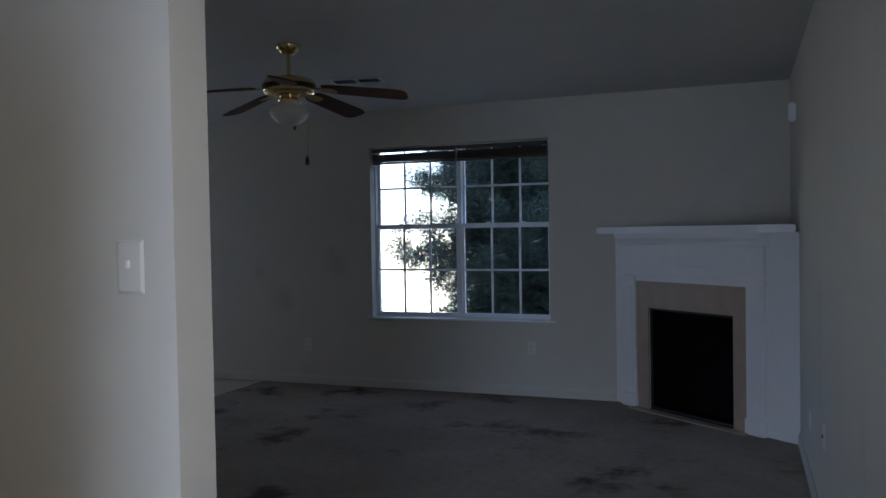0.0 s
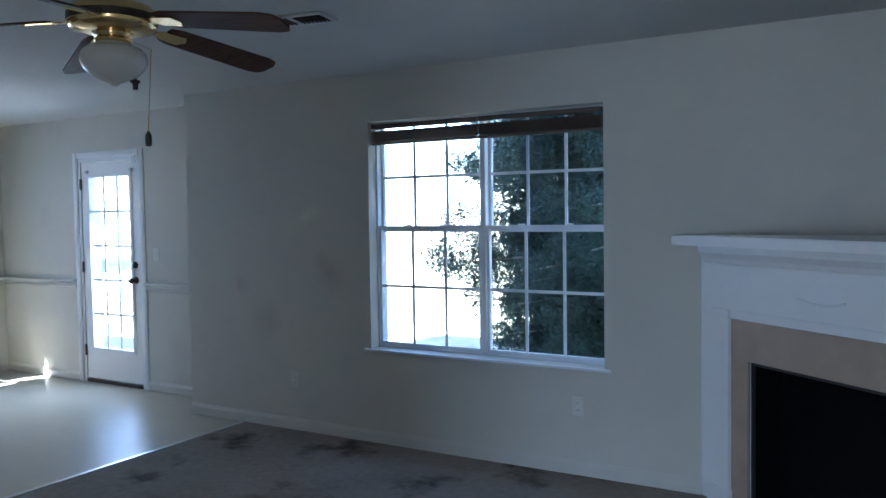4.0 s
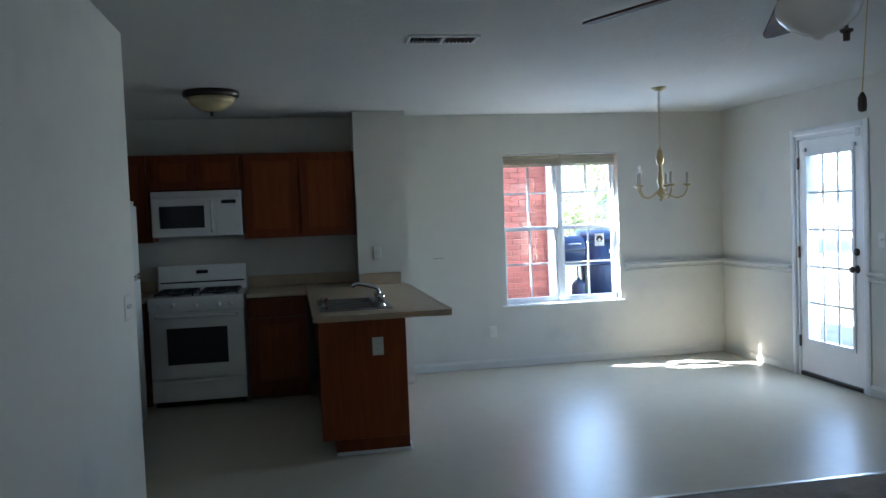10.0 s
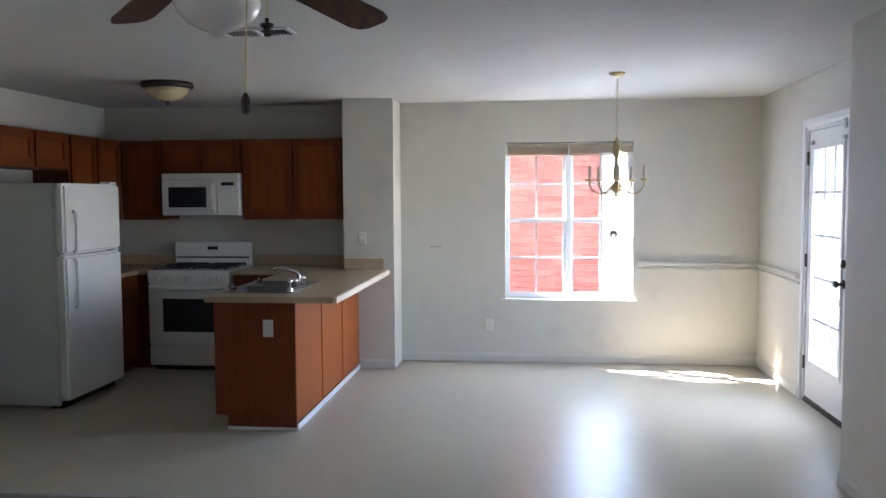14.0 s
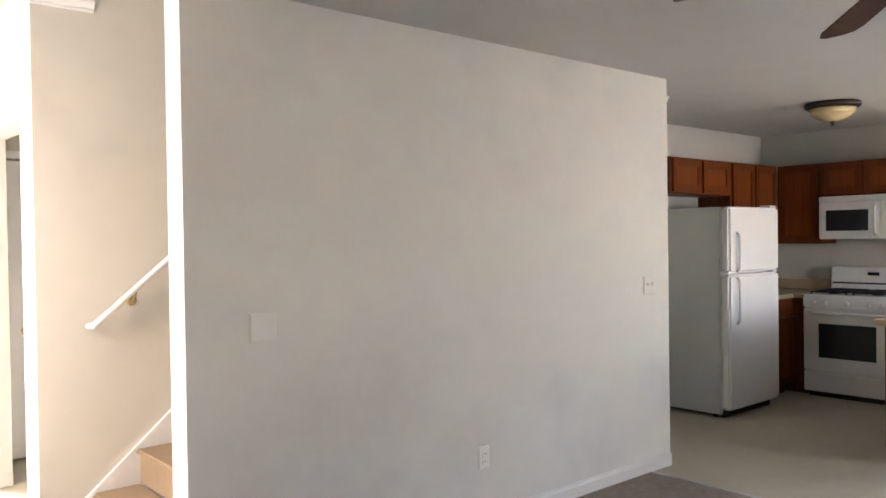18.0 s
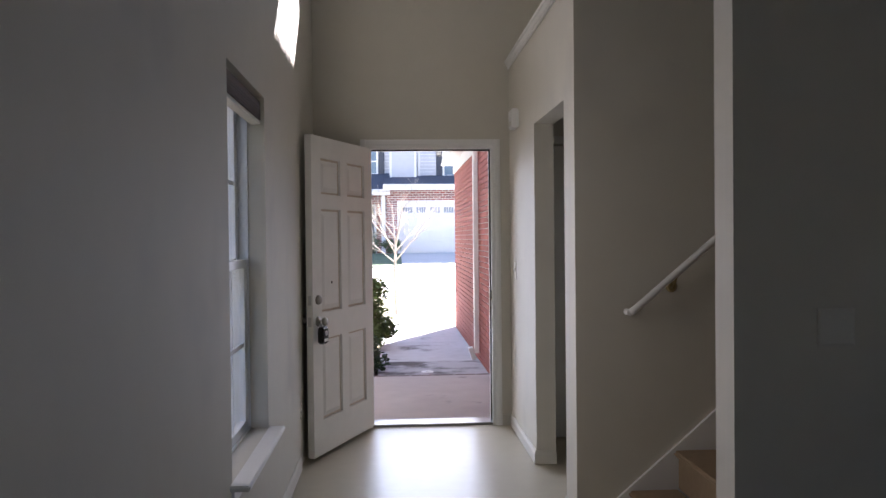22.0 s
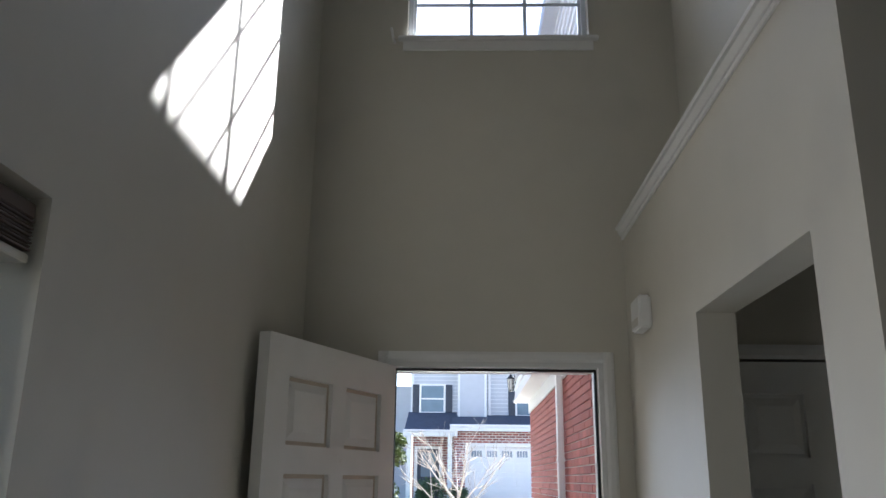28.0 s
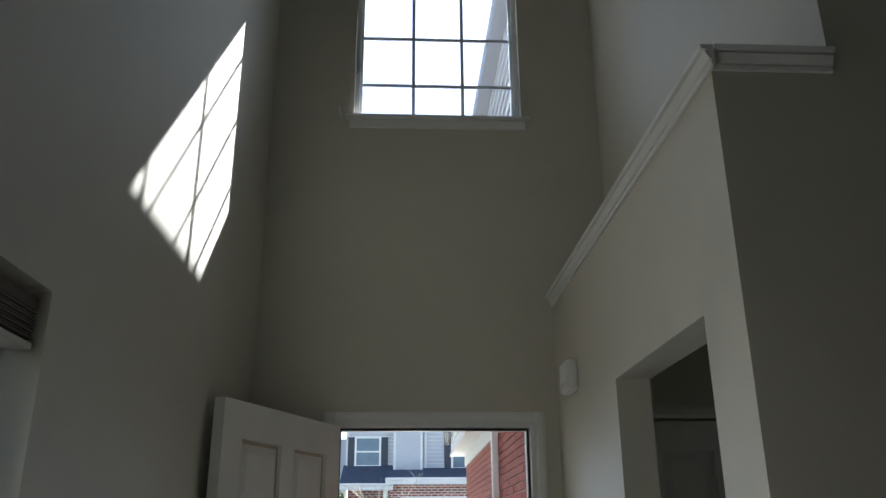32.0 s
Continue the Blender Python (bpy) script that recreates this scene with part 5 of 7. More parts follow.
sink = thing("kitchen_sink", pose((SX0 + SX1) / 2, (SY0 + SY1) / 2, CZ1), "double-bowl stainless steel sink set in the peninsula", "sink")
sw, sd = (SX1 - SX0) / 2, (SY1 - SY0) / 2
rim = slab_with_holes("x", 0.0005, 0.006, -sw - 0.02, sw + 0.02, -sd - 0.02, sd + 0.02, [(-sw + 0.02, -0.015, -sd + 0.02, sd - 0.07), (0.015, sw - 0.02, -sd + 0.02, sd - 0.07)])
for v in rim.verts:
    z, x, y = v.co
    v.co = (x, y, z)
bmesh.ops.recalc_face_normals(rim, faces=rim.faces)
part("rim", rim, M_SINK, sink)
for x0, x1 in ((-sw + 0.02, -0.015), (0.015, sw - 0.02)):
    bm = bmesh.new()
    y0, y1 = -sd + 0.02, sd - 0.07
    up = [bm.verts.new(p) for p in ((x0, y0, 0.0004), (x1, y0, 0.0004), (x1, y1, 0.0004), (x0, y1, 0.0004))]
    lo = [bm.verts.new(p) for p in ((x0 + 0.02, y0 + 0.02, -0.16), (x1 - 0.02, y0 + 0.02, -0.16), (x1 - 0.02, y1 - 0.02, -0.16), (x0 + 0.02, y1 - 0.02, -0.16))]
    for k in range(4):
        j = (k + 1) % 4
        bm.faces.new((up[j], up[k], lo[k], lo[j]))
    bm.faces.new(lo)
    part("bowl", bm, M_SINK, sink)
    part("drain", lathe([(0, -0.1595), (0.04, -0.1595), (0.035, -0.156), (0, -0.157)], 16, None, ((x0 + x1) / 2, (y0 + y1) / 2, 0)), M_CHROME, sink)
fau = thing("kitchen_faucet", pose(-6.30, 4.845, CZ1 + 0.006), "chrome kitchen faucet with two handles and a low spout", "faucet")
part("base_plate", box(-0.12, 0.12, -0.025, 0.025, 0.0, 0.012, 0.005, None, 2), M_CHROME, fau)
part("spout", tube([(0, 0, 0.01), (0, 0, 0.085), (0, -0.015, 0.105), (0, -0.08, 0.125), (0, -0.15, 0.138), (0, -0.175, 0.132), (0, -0.18, 0.115)], 0.013, 10), M_CHROME, fau, smooth=True)
for x in (-0.095, 0.095):
    part("handle", lathe([(0, 0.012), (0.016, 0.012), (0.014, 0.035), (0.026, 0.045), (0.026, 0.06), (0.012, 0.07), (0, 0.07)], 12, None, (x, 0, 0)), M_CHROME, fau, smooth=True)
spr = thing("sink_sprayer", pose(-6.08, 4.845, CZ1 + 0.006), "chrome side sprayer standing on the sink rim", "sprayer")
part("collar", lathe([(0, 0), (0.02, 0), (0.018, 0.012), (0, 0.012)], 12), M_CHROME, spr)
part("spray_head", lathe([(0, 0.012), (0.010, 0.012), (0.012, 0.05), (0.016, 0.07), (0.010, 0.085), (0, 0.085)], 12), M_CHROME, spr, smooth=True)
for k, (x, y) in enumerate(((-6.52, 4.47), (-6.04, 4.45))):
    st = thing("sink_strainer", pose(x, y, CZ1 + 0.006), "loose chrome sink strainer lying on the rim", "strainer", "sink strainers")
    part("cup", lathe([(0, 0.0), (0.02, 0.0), (0.034, 0.022), (0.036, 0.026), (0.03, 0.024), (0, 0.012)], 16), M_CHROME, st, smooth=True)
    part("knob", lathe([(0, 0.012), (0.005, 0.012), (0.005, 0.034), (0.009, 0.04), (0, 0.044)], 10), M_CHROME, st, smooth=True)

# stove
SVY, SVW, SVD = 3.085, 0.76, 0.66
stove = thing("gas_stove", west(SVY), "white freestanding gas range with black grates", "stove")
part("body", box(0.004, SVW - 0.004, -SVD + 0.03, -0.012, 0.05, 0.895, 0.004), M_ENAMEL, stove)
part("kick", box(0.02, SVW - 0.02, -SVD + 0.07, -0.05, 0.0, 0.05), M_BLACK, stove)
part("cooktop", box(0.0, SVW, -SVD, -0.012, 0.8955, 0.915, 0.006, None, 2), M_ENAMEL, stove)
part("control_panel", box(0.0, SVW, -SVD, -SVD + 0.0295, 0.80, 0.895, 0.006, None, 2), M_ENAMEL, stove)
for x in (0.10, 0.20, 0.38, 0.56, 0.66):
    kn = part("control_knob", lathe([(0, 0), (0.022, 0), (0.019, 0.02), (0, 0.022)], 14), M_ENAMEL, stove, smooth=True)
    kn.matrix_local = pose(x, -SVD - 0.0002, 0.845, 90, 0, 0)
od = part("oven_door", box(0.006, SVW - 0.006, -SVD - 0.005, -SVD + 0.0295, 0.245, 0.792, 0.006, None, 2), M_ENAMEL, stove)
part("door_window", box(0.14, SVW - 0.14, -SVD - 0.0075, -SVD - 0.0052, 0.36, 0.66, 0.002), M_DARKGLASS, od, "dark oven glass")
part("door_handle", tube([(0.06, -SVD - 0.005, 0.755), (0.065, -SVD - 0.045, 0.757), (0.2, -SVD - 0.05, 0.757), (SVW - 0.2, -SVD - 0.05, 0.757), (SVW - 0.065, -SVD - 0.045, 0.757), (SVW - 0.06, -SVD - 0.005, 0.755)], 0.012, 10), M_ENAMEL, od, smooth=True)
dr = part("broiler_drawer", box(0.006, SVW - 0.006, -SVD - 0.003, -SVD + 0.0295, 0.055, 0.235, 0.006, None, 2), M_ENAMEL, stove)
part("drawer_grip", box(0.03, SVW - 0.03, -SVD - 0.012, -SVD - 0.0032, 0.205, 0.222, 0.004), M_ENAMEL, dr)
part("backguard", box(0.0, SVW, -0.085, -0.012, 0.9155, 1.14, 0.010, None, 3), M_ENAMEL, stove)
part("guard_vent", box(0.02, SVW - 0.02, -0.0875, -0.0852, 0.985, 0.998), M_BLACK, stove, "dark vent slot")
part("clock", box(0.33, 0.43, -0.0875, -0.0852, 1.065, 1.095), M_BLACK, stove, "small dark oven clock")
for cx in (0.20, 0.56):
    g = part("grate", slab_with_holes("x", 0, 1, 0, 1, 0, 1), M_CAST, stove)
    bm = bmesh.new()
    for yy in (-0.60, -0.43, -0.345, -0.26, -0.11):
        box(cx - 0.155, cx + 0.155, yy - 0.005, yy + 0.005, 0.93, 0.942, 0, bm)
    for xx in (-0.15, -0.05, 0.05, 0.15):
        box(cx + xx - 0.005, cx + xx + 0.005, -0.605, -0.105, 0.9295, 0.9415, 0, bm)
    for xx in (-0.15, 0.15):
        for yy in (-0.60, -0.345, -0.11):
            box(cx + xx - 0.006, cx + xx + 0.006, yy - 0.006, yy + 0.006, 0.9155, 0.93, 0, bm)
    bm.to_mesh(g.data)
    bm.free()
    for yy in (-0.47, -0.22):
        part("burner", lathe([(0, 0.9155), (0.05, 0.9155), (0.046, 0.924), (0.03, 0.928), (0, 0.928)], 18, None, (cx, yy, 0)), M_CAST, stove)

mw = thing("microwave", west(3.105, 1.40), "white over-the-range microwave with a dark door window", "microwave")
MWD = 0.36
part("body", box(0.002, 0.743, -MWD, -0.002, 0.0, 0.389, 0.004), M_ENAMEL, mw)
mdoor = part("microwave_door", box(0.004, 0.535, -MWD - 0.028, -MWD - 0.001, 0.004, 0.33, 0.008, None, 2), M_ENAMEL, mw)
part("door_window", box(0.07, 0.435, -MWD - 0.0305, -MWD - 0.0282, 0.075, 0.262, 0.002), M_DARKGLASS, mdoor, "dark mesh glass")
part("door_handle", tube([(0.495, -MWD - 0.028, 0.04), (0.497, -MWD - 0.055, 0.06), (0.497, -MWD - 0.06, 0.17), (0.497, -MWD - 0.055, 0.28), (0.495, -MWD - 0.028, 0.30)], 0.010, 10), M_ENAMEL, mdoor, smooth=True)
ctl = part("control_pad", box(0.54, 0.739, -MWD - 0.028, -MWD - 0.001, 0.004, 0.33, 0.006, None, 2), M_ENAMEL, mw)
part("display", box(0.58, 0.70, -MWD - 0.0305, -MWD - 0.0282, 0.275, 0.305), M_BLACK, ctl, "dark display")
for r in range(5):
    for c in range(3):
        part("key", box(0.575 + c * 0.045, 0.61 + c * 0.045, -MWD - 0.0295, -MWD - 0.0282, 0.04 + r * 0.042, 0.068 + r * 0.042, 0.001), M_ENAMEL, ctl)
grl = part("vent_grille", box(0.004, 0.739, -MWD - 0.026, -MWD - 0.001, 0.334, 0.387, 0.004), M_ENAMEL, mw)
for r in range(4):
    part("vent_slot", box(0.02, 0.72, -MWD - 0.0275, -MWD - 0.0262, 0.342 + r * 0.010, 0.3475 + r * 0.010), M_FRIDGE, grl)

# refrigerator: its back to the south wall
FRW, FRD, FRH = 0.80, 0.70, 1.675
fridge = thing("refrigerator", south(-6.16), "white top-freezer refrigerator with a grey pebbled side", "refrigerator")
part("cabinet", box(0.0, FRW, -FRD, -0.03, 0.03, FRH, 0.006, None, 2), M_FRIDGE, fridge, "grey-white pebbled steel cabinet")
part("kick_grille", box(0.03, FRW - 0.03, -FRD - 0.01, -FRD + 0.03, 0.005, 0.06), M_BLACK, fridge)
for x in (0.06, FRW - 0.06):
    part("foot", lathe([(0, 0), (0.025, 0), (0.02, 0.03), (0, 0.03)], 10, None, (x, -FRD + 0.08, 0)), M_BLACK, fridge)
    part("foot", lathe([(0, 0), (0.025, 0), (0.02, 0.03), (0, 0.03)], 10, None, (x, -0.1, 0)), M_BLACK, fridge)
SPLIT = 1.145
for nm, z0, z1 in (("freezer_door", SPLIT + 0.006, FRH), ("fridge_door", 0.07, SPLIT - 0.006)):
    d = part(nm, box(0.0, FRW, -FRD - 0.085, -FRD - 0.012, z0, z1, 0.018, None, 3), M_ENAMEL, fridge, "glossy white door")
    part("gasket", box(0.015, FRW - 0.015, -FRD - 0.0118, -FRD - 0.0005, z0 + 0.012, z1 - 0.012), M_PLATE, d)
    a, b = (z0 + 0.012, z0 + 0.32) if nm == "freezer_door" else (z1 - 0.39, z1 - 0.025)
    part("door_handle", tube([(0.11, -FRD - 0.085, a), (0.11, -FRD - 0.109, a + 0.022), (0.11, -FRD - 0.112, (a + b) / 2), (0.11, -FRD - 0.109, b - 0.022), (0.11, -FRD - 0.085, b)], 0.011, 10), M_ENAMEL, d, smooth=True)
part("hinge_cap", box(FRW - 0.12, FRW - 0.02, -FRD - 0.07, -FRD + 0.02, FRH + 0.0005, FRH + 0.02, 0.004), M_ENAMEL, fridge)
part("centre_hinge", box(FRW - 0.1, FRW - 0.005, -FRD - 0.08, -FRD - 0.013, SPLIT - 0.005, SPLIT + 0.005), M_STEEL, fridge)

dome = thing("dome_light", pose(-6.60, 3.75, H), "flush ceiling light with bronze rim and amber glass bowl, unlit", "ceiling light")
part("pan", lathe([(0, -0.045), (0.18, -0.045), (0.193, -0.036), (0.197, -0.02), (0.190, -0.0005), (0, -0.0005)], 36), M_BRONZE, dome, smooth=True)
part("bowl", lathe([(0, -0.143), (0.05, -0.138), (0.10, -0.118), (0.145, -0.085), (0.168, -0.0455), (0, -0.0455)], 32), M_AMBER, dome, "mottled amber glass bowl", smooth=True)
part("finial", lathe([(0, -0.172), (0.008, -0.170), (0.015, -0.160), (0.008, -0.152), (0.018, -0.146), (0.018, -0.141), (0, -0.140)], 14), M_BRONZE, dome, smooth=True)

# ---- outside ----
GZ = -0.24


def ground_z(x, y):
    if y > -11:
        return GZ
    t = min(1.0, (-11 - y) / 17.0)
    return GZ + 0.95 * t * t * (3 - 2 * t)


bm = bmesh.new()
xs = [-600, -200, -80, -40, -25, -15, -10, -6, -3, -1, 1, 3, 6, 10, 15, 25, 40, 80, 200, 600]
ys = [-600, -200, -80, -50, -36, -30] + [-28 + k for k in range(0, 19)] + [-6, -3, 0, 4, 8, 12, 18, 26, 40, 80, 200, 600]
gv = [[bm.verts.new((x, y, ground_z(x, y))) for y in ys] for x in xs]
for i in range(len(xs) - 1):
    for k in range(len(ys) - 1):
        bm.faces.new((gv[i][k], gv[i + 1][k], gv[i + 1][k + 1], gv[i][k + 1]))
setting("ground", bm, M_GRASS, "dry patchy lawn rising gently across the street", "ground")


def strip(name, x0, x1, y0, y1, lift, mat, label, category, step=1.0):
    """A paved strip that follows the ground."""
    n = max(1, int(abs(y1 - y0) / step))
    bm = bmesh.new()
    rows = []
    for k in range(n + 1):
        y = y0 + (y1 - y0) * k / n
        rows.append([bm.verts.new((x, y, ground_z(x, y) + d)) for x, d in ((x0, lift), (x1, lift), (x1, -0.05), (x0, -0.05))])
    for a, b in zip(rows, rows[1:]):
        for j in range(4):
            i = (j + 1) % 4
            bm.faces.new((a[j], a[i], b[i], b[j]))
    bm.faces.new(rows[0][::-1])
    bm.faces.new(rows[-1])
    bmesh.ops.recalc_face_normals(bm, faces=bm.faces)
    return setting(name, bm, mat, label, category)


strip("road", -40, 40, -15.0, -21.0, 0.012, M_ROAD, "sunlit pale residential street", "road")
strip("kerb", -40, 40, -14.7, -14.98, 0.03, M_ROAD, "concrete street kerb", "kerb", 0.3)
strip("far_lawn", -0.85, 9.0, -21.3, -28.2, 0.015, M_LAWN, "green shaded lawn across the street", "lawn")
strip("driveway", -7.6, -0.86, -21.3, -28.2, 0.03, M_ROAD, "pale concrete driveway across the street", "driveway")
strip("driveway_near", -7.4, -2.0, -8.6, -14.9, 0.02, M_ROAD, "pale concrete driveway of this house", "driveway")
setting("porch_slab", box(-1.645, 0.45, -2.30, -0.205, GZ - 0.1, -0.02, 0.006), M_PORCH, "weathered concrete porch slab", "porch")
porch_edge = setting("porch_edge", box(-1.645, 0.45, -2.405, -2.302, GZ - 0.1, -0.075), M_MORTAR, "brick edge of the porch", "porch edge")
for k in range(9):
    # bricks in the darkened tone, the edge's shade being in their colour
    part("brick", box(-1.64 + k * 0.228, -1.64 + k * 0.228 + 0.215, -2.412, -2.303, -0.09, -0.028, 0.004), M_SHADEBRICK, porch_edge)
walkway = setting("walkway", box(-1.64, -0.38, -4.1, -2.42, GZ - 0.06, GZ + 0.09, 0.004), M_STAINED, "stained concrete walkway to the porch", "walkway")
for y0, y1 in ((-5.9, -4.115), (-7.7, -5.915), (-9.5, -7.715)):
    part("slab", box(-1.64, -0.38, y0, y1, GZ - 0.06, GZ + 0.085, 0.004), M_CONCRETE, walkway)
setting("mulch_bed", box(-0.375, 1.6, -5.4, -2.43, GZ - 0.05, GZ + 0.05, 0.02), M_MULCH, "dark bark mulch bed beside the walk", "planting bed")
cleanout = thing("cleanout_cap", pose(-0.95, -3.3, GZ + 0.09), "round pale utility cap set in the walkway", "utility cap")
part("cap", lathe([(0, 0), (0.075, 0), (0.07, 0.006), (0, 0.008)], 20), M_WHITEPLASTIC, cleanout)
part("nut", box(-0.02, 0.02, -0.02, 0.02, 0.007, 0.016, 0.003), M_WHITEPLASTIC, cleanout)


def brick_course(parent, side, x, y0, z0, length, height, mat, keep=300, near=(0, 0), bw=0.194, bh=0.057, joint=0.010, thick=0.03, salt=1):
    """Running-bond bricks on a wall face: local x along the wall, the face towards local -y. The nearest are parts, the rest one mesh."""
    rnd = random.Random(salt)
    base = wall_pose(side, x, y0, z0)
    me = bpy.data.meshes.new("brick")
    bmx = box(0, bw, -thick, 0.0, 0, bh, 0.003)
    bmx.to_mesh(me)
    bmx.free()
    me.materials.append(mat)
    spots = []
    rows = int(height / (bh + joint))
    for r in range(rows):
        u = -(bw + joint) / 2 * (r % 2)
        while u < length - 0.02:
            spots.append((u, r * (bh + joint)))
            u += bw + joint
    inside = [s for s in spots if s[0] >= 0 and s[0] + bw <= length]
    inside.sort(key=lambda s: (s[0] - near[0]) ** 2 + 1.5 * (s[1] - near[1]) ** 2)
    chosen = set(inside[:keep])
    for u, w in inside[:keep]:
        ob = new("brick", me)
        ob.parent = parent
        ob.matrix_parent_inverse = parent.matrix_world.inverted()
        ob.matrix_basis = base @ pose(u, rnd.uniform(-0.002, 0.002), w)
    verts, faces = [], []
    for u, w in spots:
        if (u, w) in chosen:
            continue
        a, b = max(0.0, u), min(length, u + bw)
        if b - a < 0.02:
            continue
        d = thick + rnd.uniform(-0.002, 0.002)
        n = len(verts)
        verts += [(a, -d, w), (b, -d, w), (b, -d, w + bh), (a, -d, w + bh), (a, 0, w), (b, 0, w), (b, 0, w + bh), (a, 0, w + bh)]
        faces += [(n, n + 1, n + 2, n + 3), (n + 1, n + 5, n + 6, n + 2), (n + 4, n, n + 3, n + 7), (n + 3, n + 2, n + 6, n + 7), (n + 4, n + 5, n + 1, n)]
    rest = bpy.data.meshes.new("far_bricks")
    rest.from_pydata(verts, [], faces)
    rest.materials.append(mat)
    ob = new("far_bricks", rest)
    ob.parent = parent
    ob.matrix_parent_inverse = parent.matrix_world.inverted()
    ob.matrix_basis = base
    ob["kind"] = "stuff"
    return ob


# the garage wing west of the porch
gx = -1.66
setting("garage_wall", box(-7.5, gx, -8.05, -0.205, GZ - 0.1, 2.66), M_MORTAR, "red brick side wall of the garage wing", "wall")
WX, EX, EZ = -1.449, -1.337, 5.288    # wing wall, its eave's edge and the edge's top
wing = setting("garage_upper", box(-7.5, WX, -8.10, -0.31, 2.70, EZ - 0.14), M_SIDING2, "white lap siding of the upper garage wing", "wall")
z = 2.70
while z < EZ - 0.27:
    bm = bmesh.new()
    a = [(WX + 0.0005, z), (WX + 0.020, z), (WX + 0.0035, z + 0.118), (WX + 0.0005, z + 0.118)]
    lo = [bm.verts.new((x, -8.10, zz)) for x, zz in a]
    hi = [bm.verts.new((x, -0.31, zz)) for x, zz in a]
    for k in range(4):
        j = (k + 1) % 4
        bm.faces.new((lo[k], lo[j], hi[j], hi[k]))
    bm.faces.new(lo)
    bm.faces.new(hi[::-1])
    bmesh.ops.recalc_face_normals(bm, faces=bm.faces)
    part("siding_board", bm, M_SIDING2, wing)
    z += 0.122
setting("garage_soffit", box(-1.66, WX + 0.02, -8.3, -0.31, 2.665, 2.698), M_SIDING2, "white soffit above the brick side wall", "soffit")
setting("garage_eave", box(WX - 0.01, EX, -8.5, -0.31, EZ - 0.139, EZ - 0.11), M_SIDING, "grey-blue soffit under the wing's eave", "soffit")
setting("garage_fascia", box(EX - 0.03, EX, -8.5, -0.31, EZ - 0.1095, EZ - 0.004, 0.004), M_SIDING, "grey-blue fascia board", "fascia")
bm = bmesh.new()
rv = [bm.verts.new(p) for p in ((EX, -8.55, EZ - 0.003), (EX, -0.33, EZ - 0.003), (-4.4, -0.33, 6.35), (-4.4, -8.55, 6.35), (-7.8, -0.33, EZ - 0.003), (-7.8, -8.55, EZ - 0.003))]
for q in ((0, 1, 2, 3), (3, 2, 4, 5), (0, 3, 5), (1, 4, 2), (0, 5, 4, 1)):
    bm.faces.new([rv[k] for k in q])
bmesh.ops.recalc_face_normals(bm, faces=bm.faces)
setting("garage_roof", bm, M_SHINGLE, "dark shingled roof of the garage wing", "roof")
setting("frieze_board", box(gx + 0.0145, gx + 0.035, -8.05, -0.31, 2.50, 2.664, 0.003), M_SIDING2, "white frieze board along the top of the brick wall", "trim")
setting("porch_beam", box(-1.62, 0.9, -2.42, -2.29, 2.33, 2.60, 0.004), M_SIDING2, "cream-white porch beam across the entry", "beam")
setting("porch_ceiling", box(-1.62, 0.9, -2.288, -0.29, 2.58, 2.62), M_SIDING2, "white porch ceiling", "ceiling")
setting("porch_roof", box(-1.62, 1.0, -2.6, -0.29, 2.625, 2.70), M_SHINGLE, "dark shingled porch roof", "roof")
ds = thing("downspout", pose(gx + 0.062, -4.05, GZ + 0.09), "white aluminium downspout on the brick wall", "downspout")
part("pipe", box(-0.03, 0.03, -0.045, 0.045, 0.10, 2.75, 0.006), M_WHITEPLASTIC, ds)
bm = box(-0.03, 0.03, -0.045, 0.045, 0.0, 0.16, 0.006)
part("elbow", bm, M_WHITEPLASTIC, ds).matrix_local = pose(0.03, 0, 0.02, 0, 18, 0)
for z in (0.6, 1.9):
    part("strap", box(-0.034, 0.033, -0.055, 0.055, z, z + 0.03, 0.002), M_WHITEPLASTIC, ds)

lamp_ = thing("coach_lantern", pose(WX + 0.075, -8.0, 2.80), "small black coach lantern on the corner of the garage wing", "lantern")
part("bracket", tube([(-0.072, 0, 0.12), (-0.05, 0, 0.24), (-0.01, 0, 0.27), (0, 0, 0.24)], 0.008, 8), M_BLACK, lamp_)
part("back_plate", box(-0.074, -0.066, -0.04, 0.04, 0.06, 0.20, 0.003), M_BLACK, lamp_)
part("roof", lathe([(0.055, 0.175), (0.05, 0.19), (0.02, 0.225), (0.008, 0.245), (0, 0.247)], 6), M_BLACK, lamp_)
part("glass", lathe([(0, 0.022), (0.032, 0.022), (0.046, 0.173), (0, 0.173)], 6), M_GLOBE, lamp_, "frosted lantern glass")
part("base", lathe([(0, 0), (0.012, 0.002), (0.036, 0.012), (0.036, 0.0215), (0, 0.0215)], 6), M_BLACK, lamp_)
for k in range(6):
    a = math.pi / 3 * k
    part("rib", tube([(0.034 * math.cos(a), 0.034 * math.sin(a), 0.02), (0.048 * math.cos(a), 0.048 * math.sin(a), 0.176)], 0.004, 5), M_BLACK, lamp_)

# outer skin and roof of this house
setting("outer_skin_south", slab_with_holes("y", -0.285, -0.2005, -1.64, 0.2, GZ - 0.1, 5.4, [(DOOR[0], DOOR[1], GZ - 0.1, DOOR[3]), (UPWIN[0] - 0.03, UPWIN[1] + 0.03, UPWIN[2] - 0.03, UPWIN[3] + 0.16)]), M_SIDING2, "pale outer face round the front door", "wall")
setting("roof_house", box(-8.9, 0.75, LW_S, YL + 0.6, H2 + 0.16, H2 + 0.4), M_SHINGLE, "dark shingled main roof", "roof")
